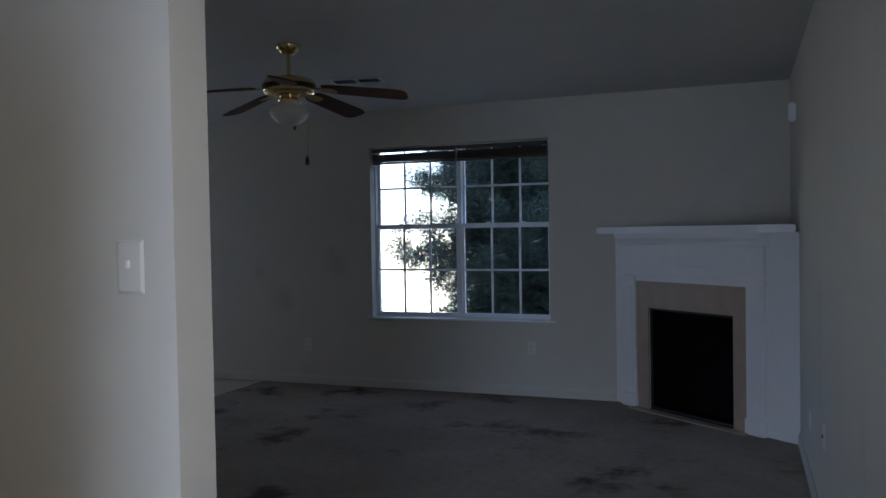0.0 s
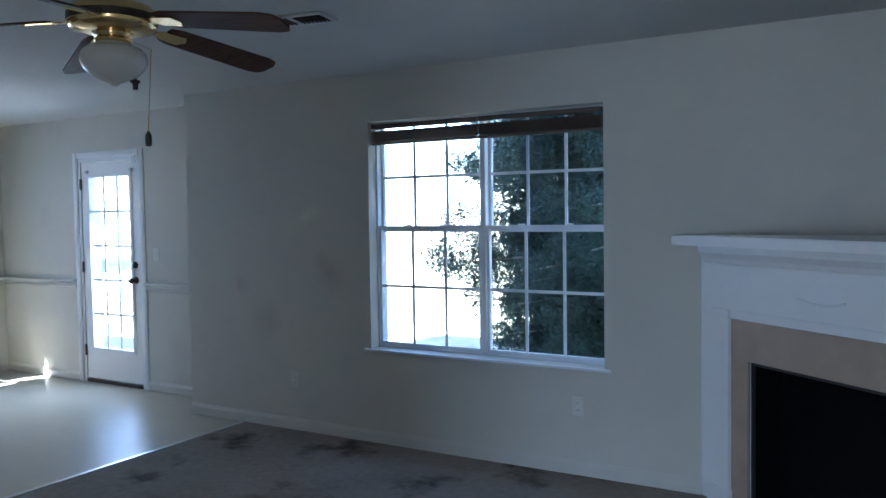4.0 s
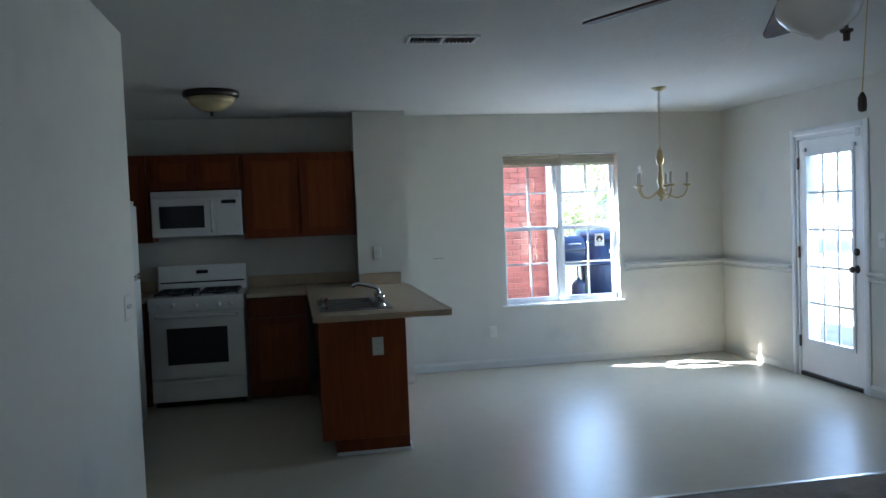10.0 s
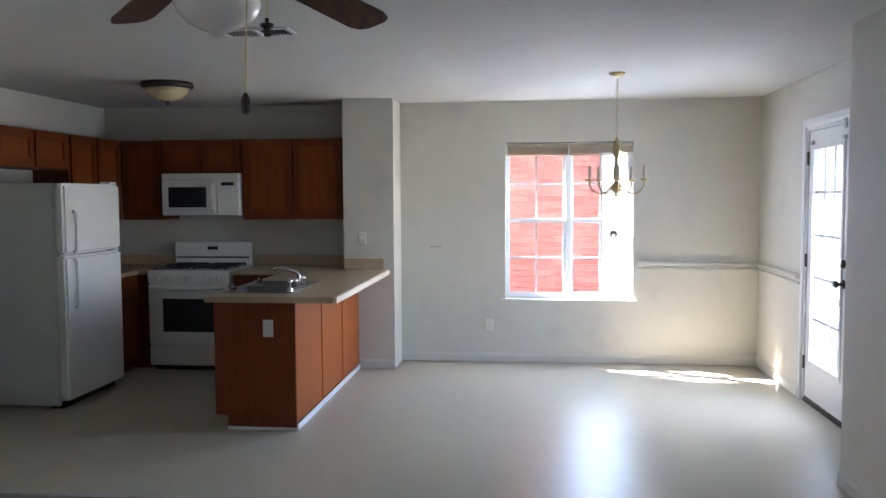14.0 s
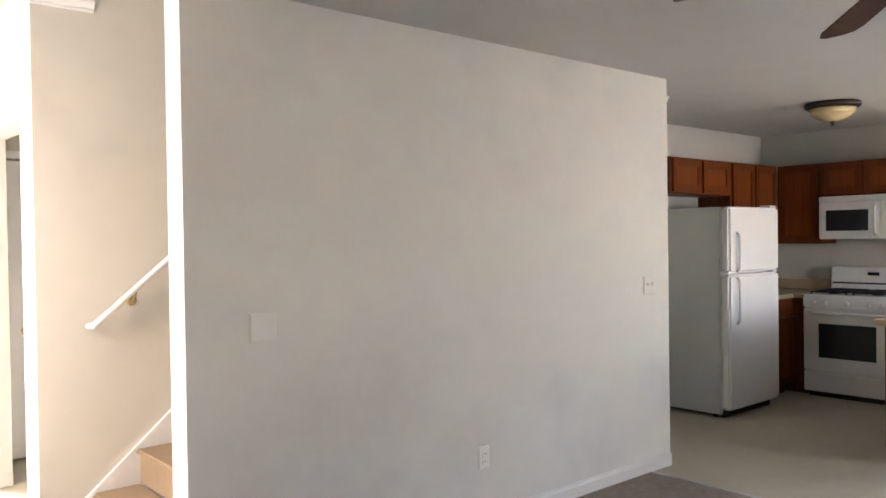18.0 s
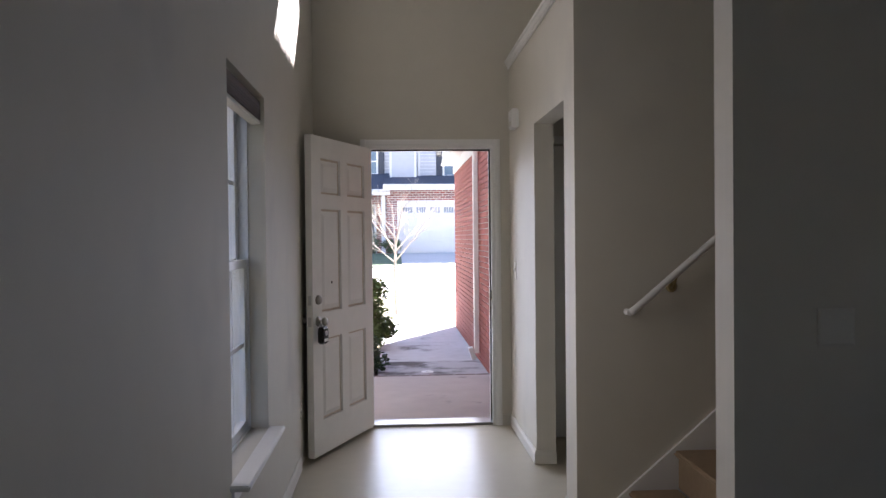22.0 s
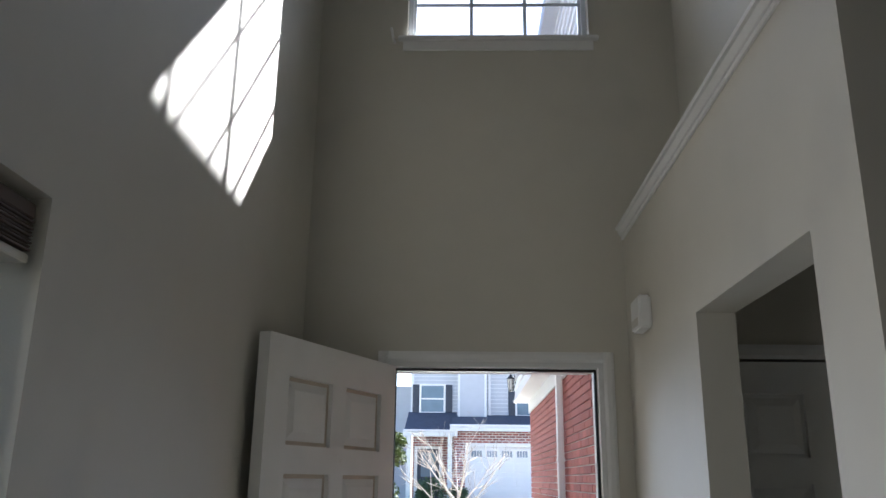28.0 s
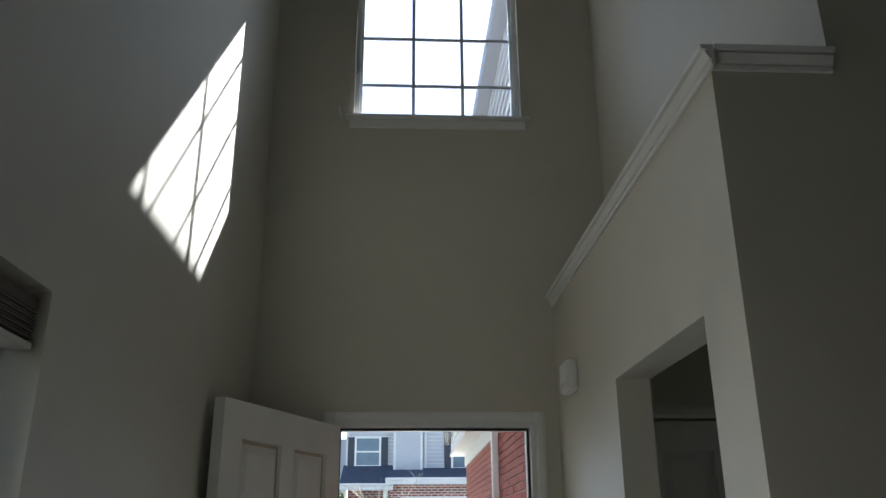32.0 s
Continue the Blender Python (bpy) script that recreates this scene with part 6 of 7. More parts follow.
setting("roof_entry", box(-5.2, 0.75, -0.40, LW_S, H2 + 0.14, H2 + 0.4), M_SHINGLE, "dark shingled roof over the entry", "roof")
setting("upper_storey", slab_with_holes("y", YL - 0.2, YL + 0.2, -5.3, 0.2, H + 0.125, H2 + 0.15), M_SIDING2, "pale siding of the upper storey", "wall")
setting("roof_dining", box(XK - 0.55, XB + 0.1, YL + 0.21, YD + 0.55, H + 0.13, H + 0.3), M_SHINGLE, "dark shingled roof of the dining bay", "roof")
# unseen roof; its overhang is sized to narrow the sun on the floor
setting("roof_kitchen", box(XK - 0.52, -5.3, YK - 0.3, YL + 0.2, H + 0.125, H + 0.3), M_SHINGLE, "dark shingled low roof over kitchen and dining", "roof")

# neighbour's brick wall outside the tall window
nb = setting("neighbour_wall", box(2.13, 3.0, -9.0, 6.5, GZ - 0.1, 6.2), M_PALEMORTAR, "pale sunlit brick wall of the house next door", "wall")
brick_reveal = setting("window_reveal", box(0.2005, 0.232, TALL[0] - 0.28, TALL[0] - 0.004, GZ - 0.1, 2.9), M_SHADEMORTAR, "brick reveal beside the tall window", "wall")
part("brick_liner", box(0.166, 0.232, TALL[0] + 0.0005, TALL[0] + 0.008, TALL[2] + 0.002, TALL[3] - 0.002), M_SHADEMORTAR, brick_reveal)
stake_rack = thing("leaning_stakes", pose(1.86, -0.6, GZ + 0.004), "weathered wooden stakes leaning on the neighbour's brick wall", "stakes")
for k, (y0, y1) in enumerate(((-0.35, -0.12), (0.02, 0.05), (0.25, 0.42))):
    part("stake", tube([(0.0, y0, 0.0), (0.20, y1, 1.25)], 0.009, 6), M_TAN_STAKE, stake_rack)

bm = bmesh.new()
swept([(-2.02, GZ), (-2.02, 1.23), (-2.25, 1.29), (-2.25, GZ)], 2.06, 2.10, bm)
tagged(finish("leaning_board", bm, M_TAN_STAKE), "grey weathered board with a slanted top against the brick wall", "board")
tagged(finish("wooden_post", box(2.02, 2.11, -2.48, -2.37, GZ, 0.95, 0.006), M_TAN_STAKE), "short grey wooden post by the neighbour's wall", "post")

# neighbour west of the dining window
# its top, out of view, is set to trim sun through the window
wn = setting("west_neighbour", box(-14.5, -10.13, 0.0, 7.40, GZ - 0.1, 4.72), M_REDMORTAR, "red brick house beside the dining window", "wall")
part("corner_board", box(-10.129, -10.07, 7.34, 7.47, GZ, 4.72, 0.005), M_SIDING2, wn, "white corner board")


def leafy(name, parent, mat, blobs, n, size, seed, droop=0.0, slim=0.38, fine=None):
    """A crown: clumps of leaf blades at (x, y, z, radius, tallness), joined. fine: (z0, z1, n, size) for the part seen close."""
    rng = np.random.default_rng(seed)
    chunks = []
    for x, y, z, r, tall in blobs:
        k, s0 = (fine[2], fine[3]) if fine and fine[0] < z < fine[1] else (n, size)
        d = rng.normal(size=(k, 3))
        d /= np.linalg.norm(d, axis=1)[:, None]
        c = d * (rng.random((k, 1)) ** 0.4) * np.array((r, r, r * tall)) + np.array((x, y, z))
        a = rng.normal(size=(k, 3)) * np.array((1, 1, 0.7)) - np.array((0, 0, droop))
        a /= np.linalg.norm(a, axis=1)[:, None]
        b = np.cross(a, rng.normal(size=(k, 3)))
        b /= np.linalg.norm(b, axis=1)[:, None]
        s = s0 * rng.uniform(0.6, 1.4, (k, 1))
        chunks.append(np.stack((c - a * s, c + b * s * slim, c + a * s, c - b * s * slim), axis=1).reshape(-1, 3))
    v = np.concatenate(chunks).astype(np.float32)
    q = len(v) // 4
    me = bpy.data.meshes.new(name)
    me.vertices.add(4 * q)
    me.vertices.foreach_set("co", v.ravel())
    me.loops.add(4 * q)
    me.loops.foreach_set("vertex_index", np.arange(4 * q, dtype=np.int32))
    me.polygons.add(q)
    me.polygons.foreach_set("loop_start", np.arange(0, 4 * q, 4, dtype=np.int32))
    me.polygons.foreach_set("loop_total", np.full(q, 4, dtype=np.int32))
    me.update()
    me.validate()
    me.materials.append(mat)
    ob = new(name, me)
    ob.parent = parent
    return ob


def shrub(x, y, w, h, mat, label, seed, n=260, name="shrub", category="shrub"):
    s = thing(name, pose(x, y, ground_z(x, y) + 0.03), label, category)
    rnd = random.Random(seed)
    for k in range(4):
        part("stem", tube([(0, 0, 0), (rnd.uniform(-w, w) * 0.25, rnd.uniform(-w, w) * 0.25, h * 0.55)], 0.012, 6, None, 0.005), M_BARK, s)
    blobs = []
    for _ in range(26):
        a, r = rnd.uniform(0, 6.283), w / 2 * math.sqrt(rnd.random()) * 0.8
        z = rnd.uniform(0.12, 0.88)
        blobs.append((r * math.cos(a) * (1.1 - 0.4 * z), r * math.sin(a) * (1.1 - 0.4 * z), h * z, w * rnd.uniform(0.13, 0.22), 0.8))
    leafy("foliage", s, mat, blobs, n, 0.022 + 0.01 * w, seed)
    return s


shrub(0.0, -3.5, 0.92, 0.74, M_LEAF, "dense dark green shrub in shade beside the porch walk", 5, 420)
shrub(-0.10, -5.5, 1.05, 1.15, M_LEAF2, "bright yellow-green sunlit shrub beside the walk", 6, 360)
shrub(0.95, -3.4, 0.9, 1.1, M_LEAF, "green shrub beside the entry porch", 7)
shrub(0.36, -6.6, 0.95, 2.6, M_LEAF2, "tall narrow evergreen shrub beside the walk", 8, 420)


def conifer(x, y, h, w, seed, label, limbs_n=260, n=80, leaf_size=0.04, fine=None):
    t = thing("evergreen_tree", pose(x, y, ground_z(x, y)), label, "tree")
    part("trunk", tube([(0, 0, 0), (0.03, 0, h * 0.5), (0, 0, h * 0.97)], 0.13, 8, None, 0.02), M_BARK, t)
    rnd = random.Random(seed)
    blobs, core, limbs = [], [], bmesh.new()
    for k in range(limbs_n):
        f = rnd.random() ** 0.9
        z = 0.15 + f * (h - 0.2)
        swell = 0.5 + 0.5 * min(1.0, f / 0.24) if f < 0.3 else (1 - (f - 0.3) / 0.7) ** 0.65
        rad = w / 2 * swell * rnd.uniform(0.72, 1.05) + 0.05
        a = rnd.uniform(0, 6.283)
        for g in (0.5, 0.8, 1.0):
            blobs.append((rad * g * math.cos(a), rad * g * math.sin(a), z - 0.1 * g + rnd.uniform(-0.05, 0.05), 0.17, 0.85))
        if k % 3 == 0:
            tube([(0, 0, z), (rad * math.cos(a), rad * math.sin(a), z - 0.1)], 0.02, 5, limbs, 0.006)
        core.append((rad * 0.35 * math.cos(a + 1), rad * 0.35 * math.sin(a + 1), z, 0.30, 0.9))
        core.append((rad * 0.65 * math.cos(a + 2), rad * 0.65 * math.sin(a + 2), z, 0.22, 0.9))
    part("limbs", limbs, M_BARK, t)
    leafy("inner_crown", t, mat=M_CONIFER, blobs=core, n=60, size=0.07, seed=seed + 1)
    leafy("crown", t, mat=M_CONIFER, blobs=blobs, n=n, size=leaf_size, seed=seed, droop=0.2, slim=0.25, fine=fine)
    return t


def bare_tree(x, y, h, seed, label):
    t = thing("bare_tree", pose(x, y, ground_z(x, y)), label, "tree")
    rnd = random.Random(seed)
    part("trunk", tube([(0, 0, 0), (0.03, 0.02, h * 0.25), (0.0, 0.0, h * 0.5)], 0.036, 8, None, 0.024), M_BARK, t)
    tips = [(Vector((0, 0, h * (0.33 + 0.02 * k))), k * 2.4) for k in range(9)]
    for p, a in tips:
        d = Vector((math.cos(a) * 0.75, math.sin(a) * 0.75, rnd.uniform(0.5, 1.1))).normalized()
        ln = h * rnd.uniform(0.28, 0.42)
        bm = bmesh.new()
        pts = [p, p + d * ln * 0.5, p + d * ln + Vector((0, 0, 0.08))]
        tube(pts, 0.018, 6, bm, 0.006)
        for _ in range(7):
            s = rnd.uniform(0.25, 1.0)
            q = p + d * ln * s
            e = (d + Vector((rnd.gauss(0, 0.6), rnd.gauss(0, 0.6), rnd.gauss(0.2, 0.4)))).normalized()
            l2 = ln * rnd.uniform(0.2, 0.5)
            tube([q, q + e * l2 * 0.6, q + e * l2 + Vector((0, 0, 0.03))], 0.007, 5, bm, 0.003)
            for _ in range(2):
                e2 = (e + Vector((rnd.gauss(0, 0.6), rnd.gauss(0, 0.6), rnd.gauss(0.1, 0.4)))).normalized()
                q2 = q + e * l2 * rnd.uniform(0.4, 0.9)
                tube([q2, q2 + e2 * l2 * 0.6], 0.004, 4, bm, 0.002)
        part("branch", bm, M_BARK, t)
    return t


bare_tree(-0.62, -11.2, 3.3, 3, "young leafless tree on the sunlit lawn")
conifer(-2.12, 10.5, 5.4, 3.6, 21, "dense dark evergreen close outside the living room window", 620, 90, 0.034, (0.1, 2.9, 480, 0.020))
conifer(-0.7, 11.0, 5.2, 2.6, 22, "dark evergreen behind the house")
bare_tree(-15.2, 9.9, 4.4, 23, "slender pale tree beyond the dining window")
bare_tree(-16.5, 11.2, 4.8, 24, "slender pale tree behind the neighbour's house")
shrub(-15.6, 9.75, 1.9, 3.1, M_LEAF3, "airy pale green sunlit shrub beyond the trash cart", 25, 190)
shrub(-17.0, 11.7, 1.9, 3.2, M_LEAF3, "tall airy sunlit shrub behind the neighbour's house", 26, 110)
back_house = thing("back_house", pose(-26.0, 17.0, GZ), "distant two-storey house with pale pinkish brick walls", "house")
part("wall", slab_with_holes("x", 0.0, 0.3, -4.5, 4.5, 0.0, 5.6, [(-3.0, -2.0, 3.3, 4.7), (1.0, 2.0, 3.3, 4.7), (-3.0, -2.0, 0.9, 2.3)]), M_PALEBRICK, back_house)
part("side_wall", box(-7.0, -0.001, -4.5, -4.2, 0.0, 5.6), M_PALEBRICK, back_house)
bm = bmesh.new()
q = [bm.verts.new(p) for p in ((0.6, -5, 5.6), (0.6, 5, 5.6), (-3.5, 5, 7.6), (-3.5, -5, 7.6), (-7.6, 5, 5.6), (-7.6, -5, 5.6))]
for f in ((0, 1, 2, 3), (3, 2, 4, 5), (0, 3, 5), (1, 4, 2), (0, 5, 4, 1)):
    bm.faces.new([q[k] for k in f])
bmesh.ops.recalc_face_normals(bm, faces=bm.faces)
part("roof", bm, M_SHINGLE, back_house)
for y0, z0 in ((-3.0, 3.3), (1.0, 3.3), (-3.0, 0.9)):
    wn_ = part("window", slab_with_holes("x", 0.25, 0.34, y0, y0 + 1.0, z0, z0 + 1.4, [(y0 + 0.07, y0 + 0.93, z0 + 0.07, z0 + 1.33)]), M_TRIM, back_house)
    part("pane", box(0.26, 0.28, y0 + 0.07, y0 + 0.93, z0 + 0.07, z0 + 1.33), M_FARGLASS, wn_)

# wheeled cart beside the neighbour's house
cart = thing("trash_cart", pose(-12.75, 9.03, GZ, 0, 0, 80), "large navy blue wheeled trash cart with a rounded lid", "trash cart")
cart.scale = (0.85, 0.80, 0.915)
bm = bmesh.new()
lo = [bm.verts.new(p) for p in ((-0.30, -0.30, 0.08), (0.30, -0.30, 0.08), (0.30, 0.26, 0.08), (-0.30, 0.26, 0.08))]
hi = [bm.verts.new(p) for p in ((-0.38, -0.42, 1.36), (0.38, -0.42, 1.36), (0.38, 0.38, 1.36), (-0.38, 0.38, 1.36))]
for k in range(4):
    j = (k + 1) % 4
    bm.faces.new((lo[k], lo[j], hi[j], hi[k]))
bm.faces.new(lo[::-1])
bm.faces.new(hi)
bmesh.ops.bevel(bm, geom=list(bm.edges), offset=0.05, segments=3, affect="EDGES")
part("bin", bm, M_CART, cart, smooth=True)
bm = bmesh.new()
prof = [(-0.44, 1.33), (0.40, 1.33), (0.40, 1.40), (0.30, 1.47), (0.0, 1.53), (-0.30, 1.48), (-0.44, 1.40)]
swept(prof, -0.40, 0.40, bm)
bmesh.ops.bevel(bm, geom=list(bm.edges), offset=0.03, segments=3, affect="EDGES")
part("lid", bm, M_CART, cart, smooth=True)
part("handle", tube([(-0.3, 0.38, 1.25), (-0.3, 0.44, 1.27), (0.3, 0.44, 1.27), (0.3, 0.38, 1.25)], 0.018, 8), M_CART, cart)
part("rib", box(-0.34, 0.34, -0.425, -0.36, 0.93, 0.96, 0.01), M_CART, cart)
for x in (-0.34, 0.34):
    wh = part("wheel", lathe([(0.05, -0.03), (0.13, -0.03), (0.135, 0), (0.13, 0.03), (0.05, 0.03)], 20), M_BLACK, cart)
    wh.matrix_local = pose(x, 0.30, 0.135, 0, 90, 0)
part("axle", tube([(-0.34, 0.30, 0.135), (0.34, 0.30, 0.135)], 0.012, 6), M_STEEL, cart)
for k in range(4):
    part("number_bar", box(0.13 + 0.045 * k, 0.163 + 0.045 * k, -0.4405, -0.405, 1.125, 1.19), M_WHITEPLASTIC, cart)

# barrel grill beside the cart
grill = thing("barrel_grill", pose(-12.55, 8.50, GZ), "navy barrel grill on thin black legs beside the trash cart", "grill")
part("barrel", lathe([(0, -0.19), (0.17, -0.19), (0.205, -0.175), (0.215, -0.15), (0.215, 0.15), (0.205, 0.175), (0.17, 0.19), (0, 0.19)], 24), M_CART, grill, smooth=True).matrix_local = pose(0, 0, 1.10, 90, 0, 0)
part("seam", slab_with_holes("x", -0.19, 0.222, -0.195, 0.195, 1.092, 1.106), M_BLACK, grill, "dark seam between lid and firebox")
part("lid_handle", tube([(0.20, -0.09, 1.19), (0.25, -0.09, 1.20), (0.25, 0.09, 1.20), (0.20, 0.09, 1.19)], 0.010, 8), M_STEEL, grill)
part("side_shelf", box(-0.17, 0.24, -0.22, 0.24, 0.862, 0.882, 0.004), M_STEEL, grill, "bright metal shelf under the barrel")
part("lower_shelf", box(-0.16, 0.18, -0.17, 0.22, 0.34, 0.352, 0.003), M_BLACK, grill)
for x in (-0.16, 0.18):
    for y in (-0.17, 0.17):
        part("leg", tube([(x * 1.05, y * 1.1, 0.0), (x, y, 0.87)], 0.013, 8), M_BLACK, grill)
part("gas_bottle", lathe([(0, 0.353), (0.10, 0.353), (0.115, 0.38), (0.115, 0.55), (0.08, 0.61), (0.03, 0.63), (0.03, 0.66), (0, 0.66)], 18, None, (0.03, 0.11, 0)), M_CART, grill, "dark round gas bottle", smooth=True)


# ---- house across the street ----
HX, HY = 0.16, -29.0
hz = ground_z(0, HY)
far = thing("townhouse", pose(HX, HY, hz), "two-storey townhouse with grey siding, brick front and white garage door", "house")


def facade(name, x0, x1, z0, z1, y, mat, parent=far, depth=0.3, holes=(), label=""):
    return part(name, slab_with_holes("y", y - depth, y, min(x0, x1), max(x0, x1), z0, z1, holes), mat, parent, label)


# x runs east (positive) to west (negative)
facade("brick_wall", 1.25, -1.0, 0.0, 2.7, -1.2, M_FARBRICK, label="red brick wall behind the porch")
facade("garage_front", -0.45, -9.5, 0.0, 2.75, 0.0, M_FARBRICK, depth=0.3, holes=[(-5.9, -1.05, 0.0, 2.15)], label="red brick garage front")
# carried up out of view so the house's shadow covers lawn and drive
facade("upper_wall", 1.3, -9.5, 2.7, 9.45, -2.0, M_SIDING, label="grey lap siding upper wall")
part("corner_board", box(1.3005, 1.42, -2.31, -1.97, 2.7, 9.45), M_SIDING2, far, "white corner board")
part("end_wall", box(1.0, 1.2995, -11.0, -2.3005, 0.0, 9.4), M_SIDING, far)
facade("rear_wing", 8.5, 1.6, 0.0, 5.1, -5.4, M_SIDING, label="grey siding wing set back")
for z in [2.9 + 0.16 * k for k in range(40)]:
    part("siding_board", box(-9.5, 1.3, -1.999, -1.985, z, z + 0.02), M_SIDING2, far)
for name, x0, x1, y0, z0, y1, z1 in (("porch_roof", 1.5, -0.55, 0.35, 2.75, -2.0, 3.65), ("garage_roof", -0.35, -9.8, 0.5, 2.95, -2.0, 3.55)):
    bm = bmesh.new()
    q = [bm.verts.new(p) for p in ((x0, y0, z0), (x1, y0, z0), (x1, y1, z1), (x0, y1, z1), (x0, y0, z0 - 0.12), (x1, y0, z0 - 0.12), (x1, y1, z1 - 0.12), (x0, y1, z1 - 0.12))]
    for f in ((0, 1, 2, 3), (7, 6, 5, 4), (0, 4, 5, 1), (1, 5, 6, 2), (2, 6, 7, 3), (3, 7, 4, 0)):
        bm.faces.new([q[k] for k in f])
    bmesh.ops.recalc_face_normals(bm, faces=bm.faces)
    part(name, bm, M_SHINGLE, far, "slate-coloured shingle roof")
    part("fascia", box(min(x0, x1) - 0.05, max(x0, x1) + 0.05, y0 + 0.001, y0 + 0.05, z0 - 0.22, z0 + 0.02), M_SIDING2, far, "white fascia board")
    part("gutter", box(min(x0, x1) - 0.05, max(x0, x1) + 0.05, y0 + 0.051, y0 + 0.13, z0 - 0.06, z0 + 0.03, 0.01), M_SIDING2, far)
gd = part("garage_door", box(-5.9, -1.05, -0.16, -0.08, 0.0, 2.15), M_TRIM, far, "white panelled garage door")
for r in range(4):
    for c in range(8):
        x0 = -5.85 + c * 0.6
        z0 = 0.06 + r * 0.53
        if r < 3:
            part("door_panel", box(x0 + 0.05, x0 + 0.55, -0.0798, -0.068, z0 + 0.07, z0 + 0.45, 0.01), M_TRIM, gd)
        else:
            lite = part("door_lite", box(x0 + 0.09, x0 + 0.51, -0.0798, -0.072, z0 + 0.12, z0 + 0.36), M_FARGLASS, gd, "dark garage door lite")
            for k in range(1, 4):
                part("lite_bar", box(x0 + 0.09 + 0.105 * k - 0.01, x0 + 0.09 + 0.105 * k + 0.01, -0.0719, -0.066, z0 + 0.12, z0 + 0.36), M_TRIM, lite)
part("door_trim", slab_with_holes("y", -0.02, 0.04, -6.05, -0.90, 0.0, 2.30, [(-5.9, -1.05, 0.0, 2.15)]), M_TRIM, far)
for x in (1.32, -0.30):
    part("porch_post", box(x - 0.09, x + 0.09, 0.0, 0.18, 0.0, 2.55, 0.01), M_TRIM, far, "white porch post")
fdoor = part("entry_door", box(0.15, 1.05, -1.195, -1.14, 0.0, 2.1), M_SHUTTER, far, "dark entry door")
part("door_frame", slab_with_holes("y", -1.199, -1.12, 0.03, 1.17, 0.0, 2.2, [(0.15, 1.05, 0.0, 2.1)]), M_TRIM, far)
part("door_lite", box(0.30, 0.90, -1.1395, -1.13, 1.0, 1.95), M_FARGLASS, fdoor)


def far_window(x, z, w, h, y=-1.98):
    win = part("window", slab_with_holes("y", y, y + 0.06, x - w / 2 - 0.08, x + w / 2 + 0.08, z - 0.08, z + h + 0.08, [(x - w / 2, x + w / 2, z, z + h)]), M_TRIM, far)
    part("pane", box(x - w / 2, x + w / 2, y + 0.005, y + 0.02, z, z + h), M_FARGLASS, win)
    part("meeting_rail", box(x - w / 2, x + w / 2, y + 0.021, y + 0.05, z + h / 2 - 0.03, z + h / 2 + 0.03), M_TRIM, win)
    for s in (-1, 1):
        sx = x + s * (w / 2 + 0.23)
        sh = part("shutter", box(sx - 0.14, sx + 0.14, y + 0.0, y + 0.045, z - 0.05, z + h + 0.05, 0.01), M_SHUTTER, far, "navy louvred shutter")
        for k in range(8):
            part("slat", box(sx - 0.11, sx + 0.11, y + 0.0455, y + 0.055, z + k * h / 8, z + k * h / 8 + 0.05), M_SHUTTER, sh)


far_window(0.50, 3.65, 0.95, 1.1)
far_window(-3.6, 3.55, 1.0, 1.2)
far_window(-6.6, 3.55, 1.0, 1.2)
far_window(0.2, 5.45, 0.7, 0.7)
part("bay_wall", box(-1.75, -0.62, -1.98, -1.55, 3.2, 5.6), M_SIDING, far, "projecting siding bay")
part("bay_corner", box(-1.80, -1.70, -1.98, -1.52, 3.2, 5.7), M_SIDING2, far)
part("bay_corner", box(-0.68, -0.58, -1.98, -1.52, 3.2, 5.7), M_SIDING2, far)
part("downspout", box(-1.98, -1.88, -1.98, -1.88, 2.9, 9.3), M_SIDING2, far)
# unseen roof, set high to lengthen the shadow towards the street
bm = bmesh.new()
q = [bm.verts.new(p) for p in ((-10, -1.4, 9.4), (1.8, -1.4, 9.4), (1.8, -6.5, 11.8), (-10, -6.5, 11.8), (-10, -11, 9.4), (1.8, -11, 9.4))]
for f in ((0, 1, 2, 3), (3, 2, 5, 4), (0, 3, 4), (1, 5, 2), (0, 4, 5, 1)):
    bm.faces.new([q[k] for k in f])
bmesh.ops.recalc_face_normals(bm, faces=bm.faces)
part("roof", bm, M_SHINGLE, far, "slate-coloured shingle roof")
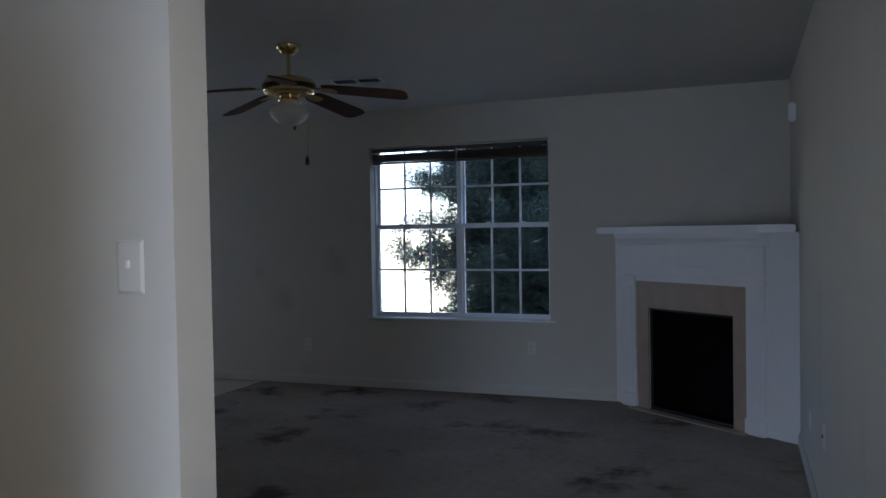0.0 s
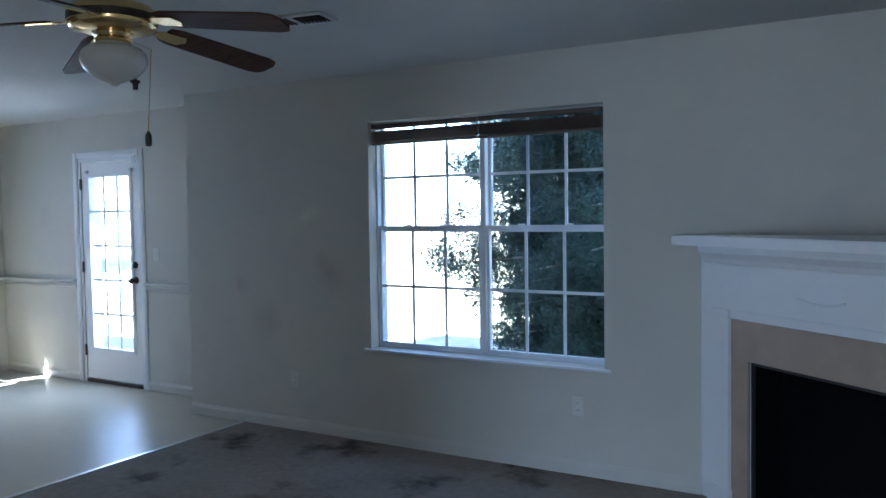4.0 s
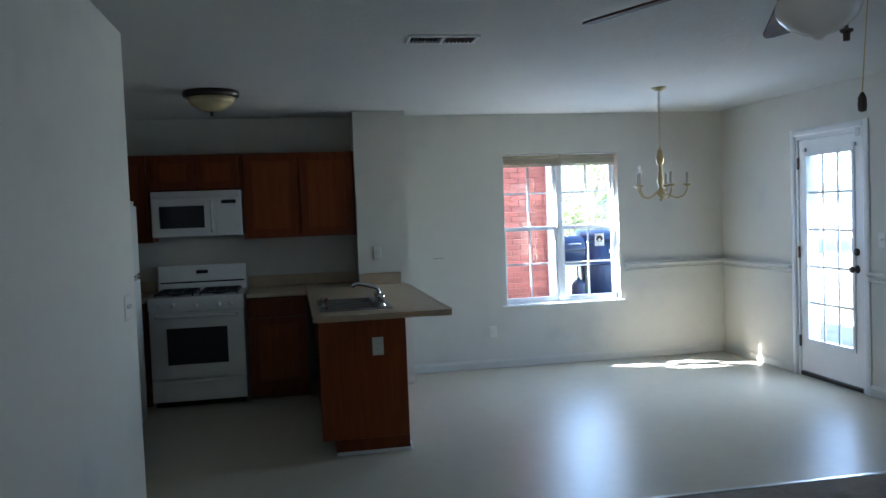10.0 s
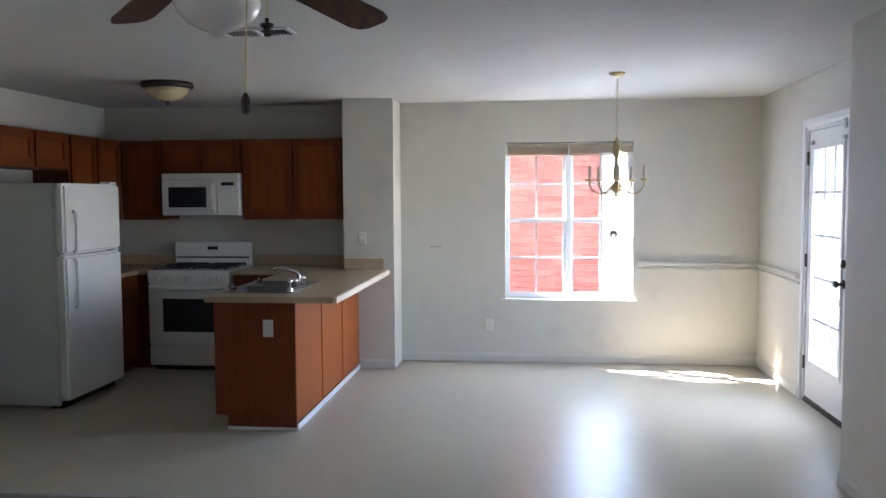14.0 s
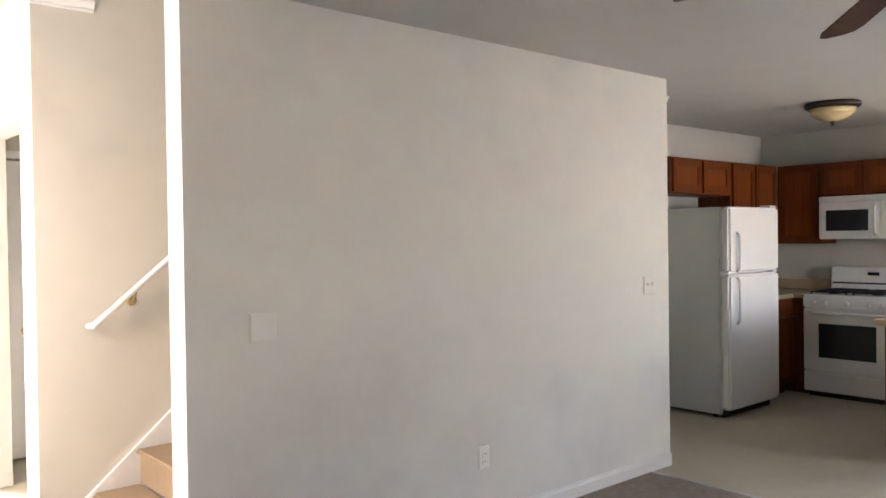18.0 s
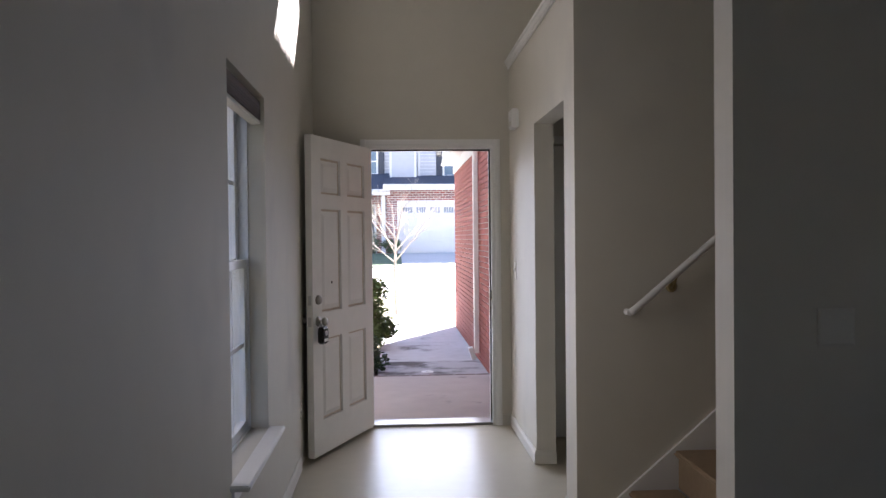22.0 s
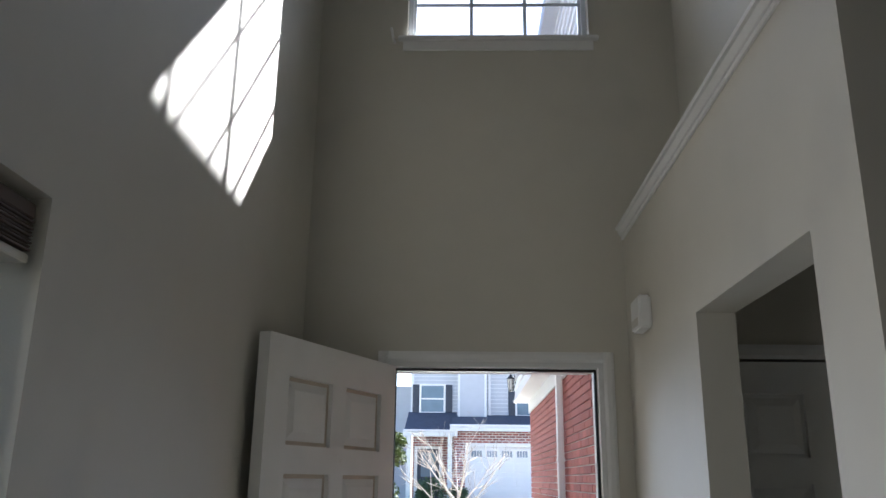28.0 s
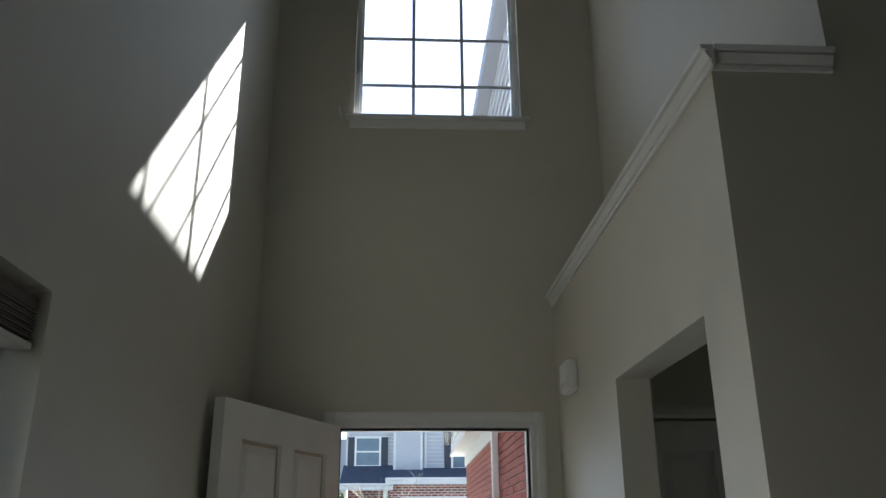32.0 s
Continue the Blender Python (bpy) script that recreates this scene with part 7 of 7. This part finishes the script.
part("side_wall", box(-9.5, -9.2, -11, -2.3, 0, 9.4), M_SIDING, far)
shrub(0.55, -27.6, 1.3, 0.95, M_LEAF, "clipped dark green shrub before the far porch", 31, 160)
shrub(-0.5, -27.8, 0.9, 0.6, M_LEAF, "small green shrub before the far house", 32, 120)

# loose grass blades by the tall window and the walk
def grass_patch(name, x0, x1, y0, y1, n, seed, label, h=0.07):
    rnd = random.Random(seed)
    verts, faces = [], []
    for _ in range(n):
        x, y = rnd.uniform(x0, x1), rnd.uniform(y0, y1)
        z = ground_z(x, y) - 0.005
        a, s = rnd.uniform(0, 6.283), rnd.uniform(0.5, 1.2) * h
        dx, dy = 0.004 * math.cos(a), 0.004 * math.sin(a)
        lx, ly = rnd.gauss(0, 0.02), rnd.gauss(0, 0.02)
        k = len(verts)
        verts += [(x - dx, y - dy, z), (x + dx, y + dy, z), (x + lx, y + ly, z + s)]
        faces.append((k, k + 1, k + 2))
    me = bpy.data.meshes.new(name)
    me.from_pydata(verts, [], faces)
    me.materials.append(M_BLADEGRASS)
    return tagged(new(name, me), label, "grass", kind="stuff")


grass_patch("grass", 0.4, 2.05, -3.2, 3.0, 6000, 41, "sparse grass between the two houses")
grass_patch("lawn_grass", -0.3, 3.5, -12.0, -5.6, 9000, 42, "dry grass blades on the front lawn", 0.05)

# ---- bricks, last ----
brick_course(bpy.data.objects["garage_wall"], "W", gx, -8.05, GZ, 7.84, 2.88, M_BRICK, 300, (5.2, 1.2), thick=0.014, salt=11)
brick_course(nb, "E", 2.13, 4.5, GZ, 9.5, 4.4, M_PALEBRICK, 300, (5.2, 1.2), thick=0.014, salt=12)
brick_course(wn, "W", -10.13, 2.2, GZ, 5.15, 3.6, M_BRICK, 300, (4.4, 1.5), thick=0.014, salt=13)
brick_course(brick_reveal, "S", 0.231, TALL[0] + 0.008, TALL[2] + 0.004, 0.063, TALL[3] - TALL[2] - 0.01, M_SHADEBRICK, 46, (0.05, 1.3), bw=0.060, thick=0.0035, salt=14)
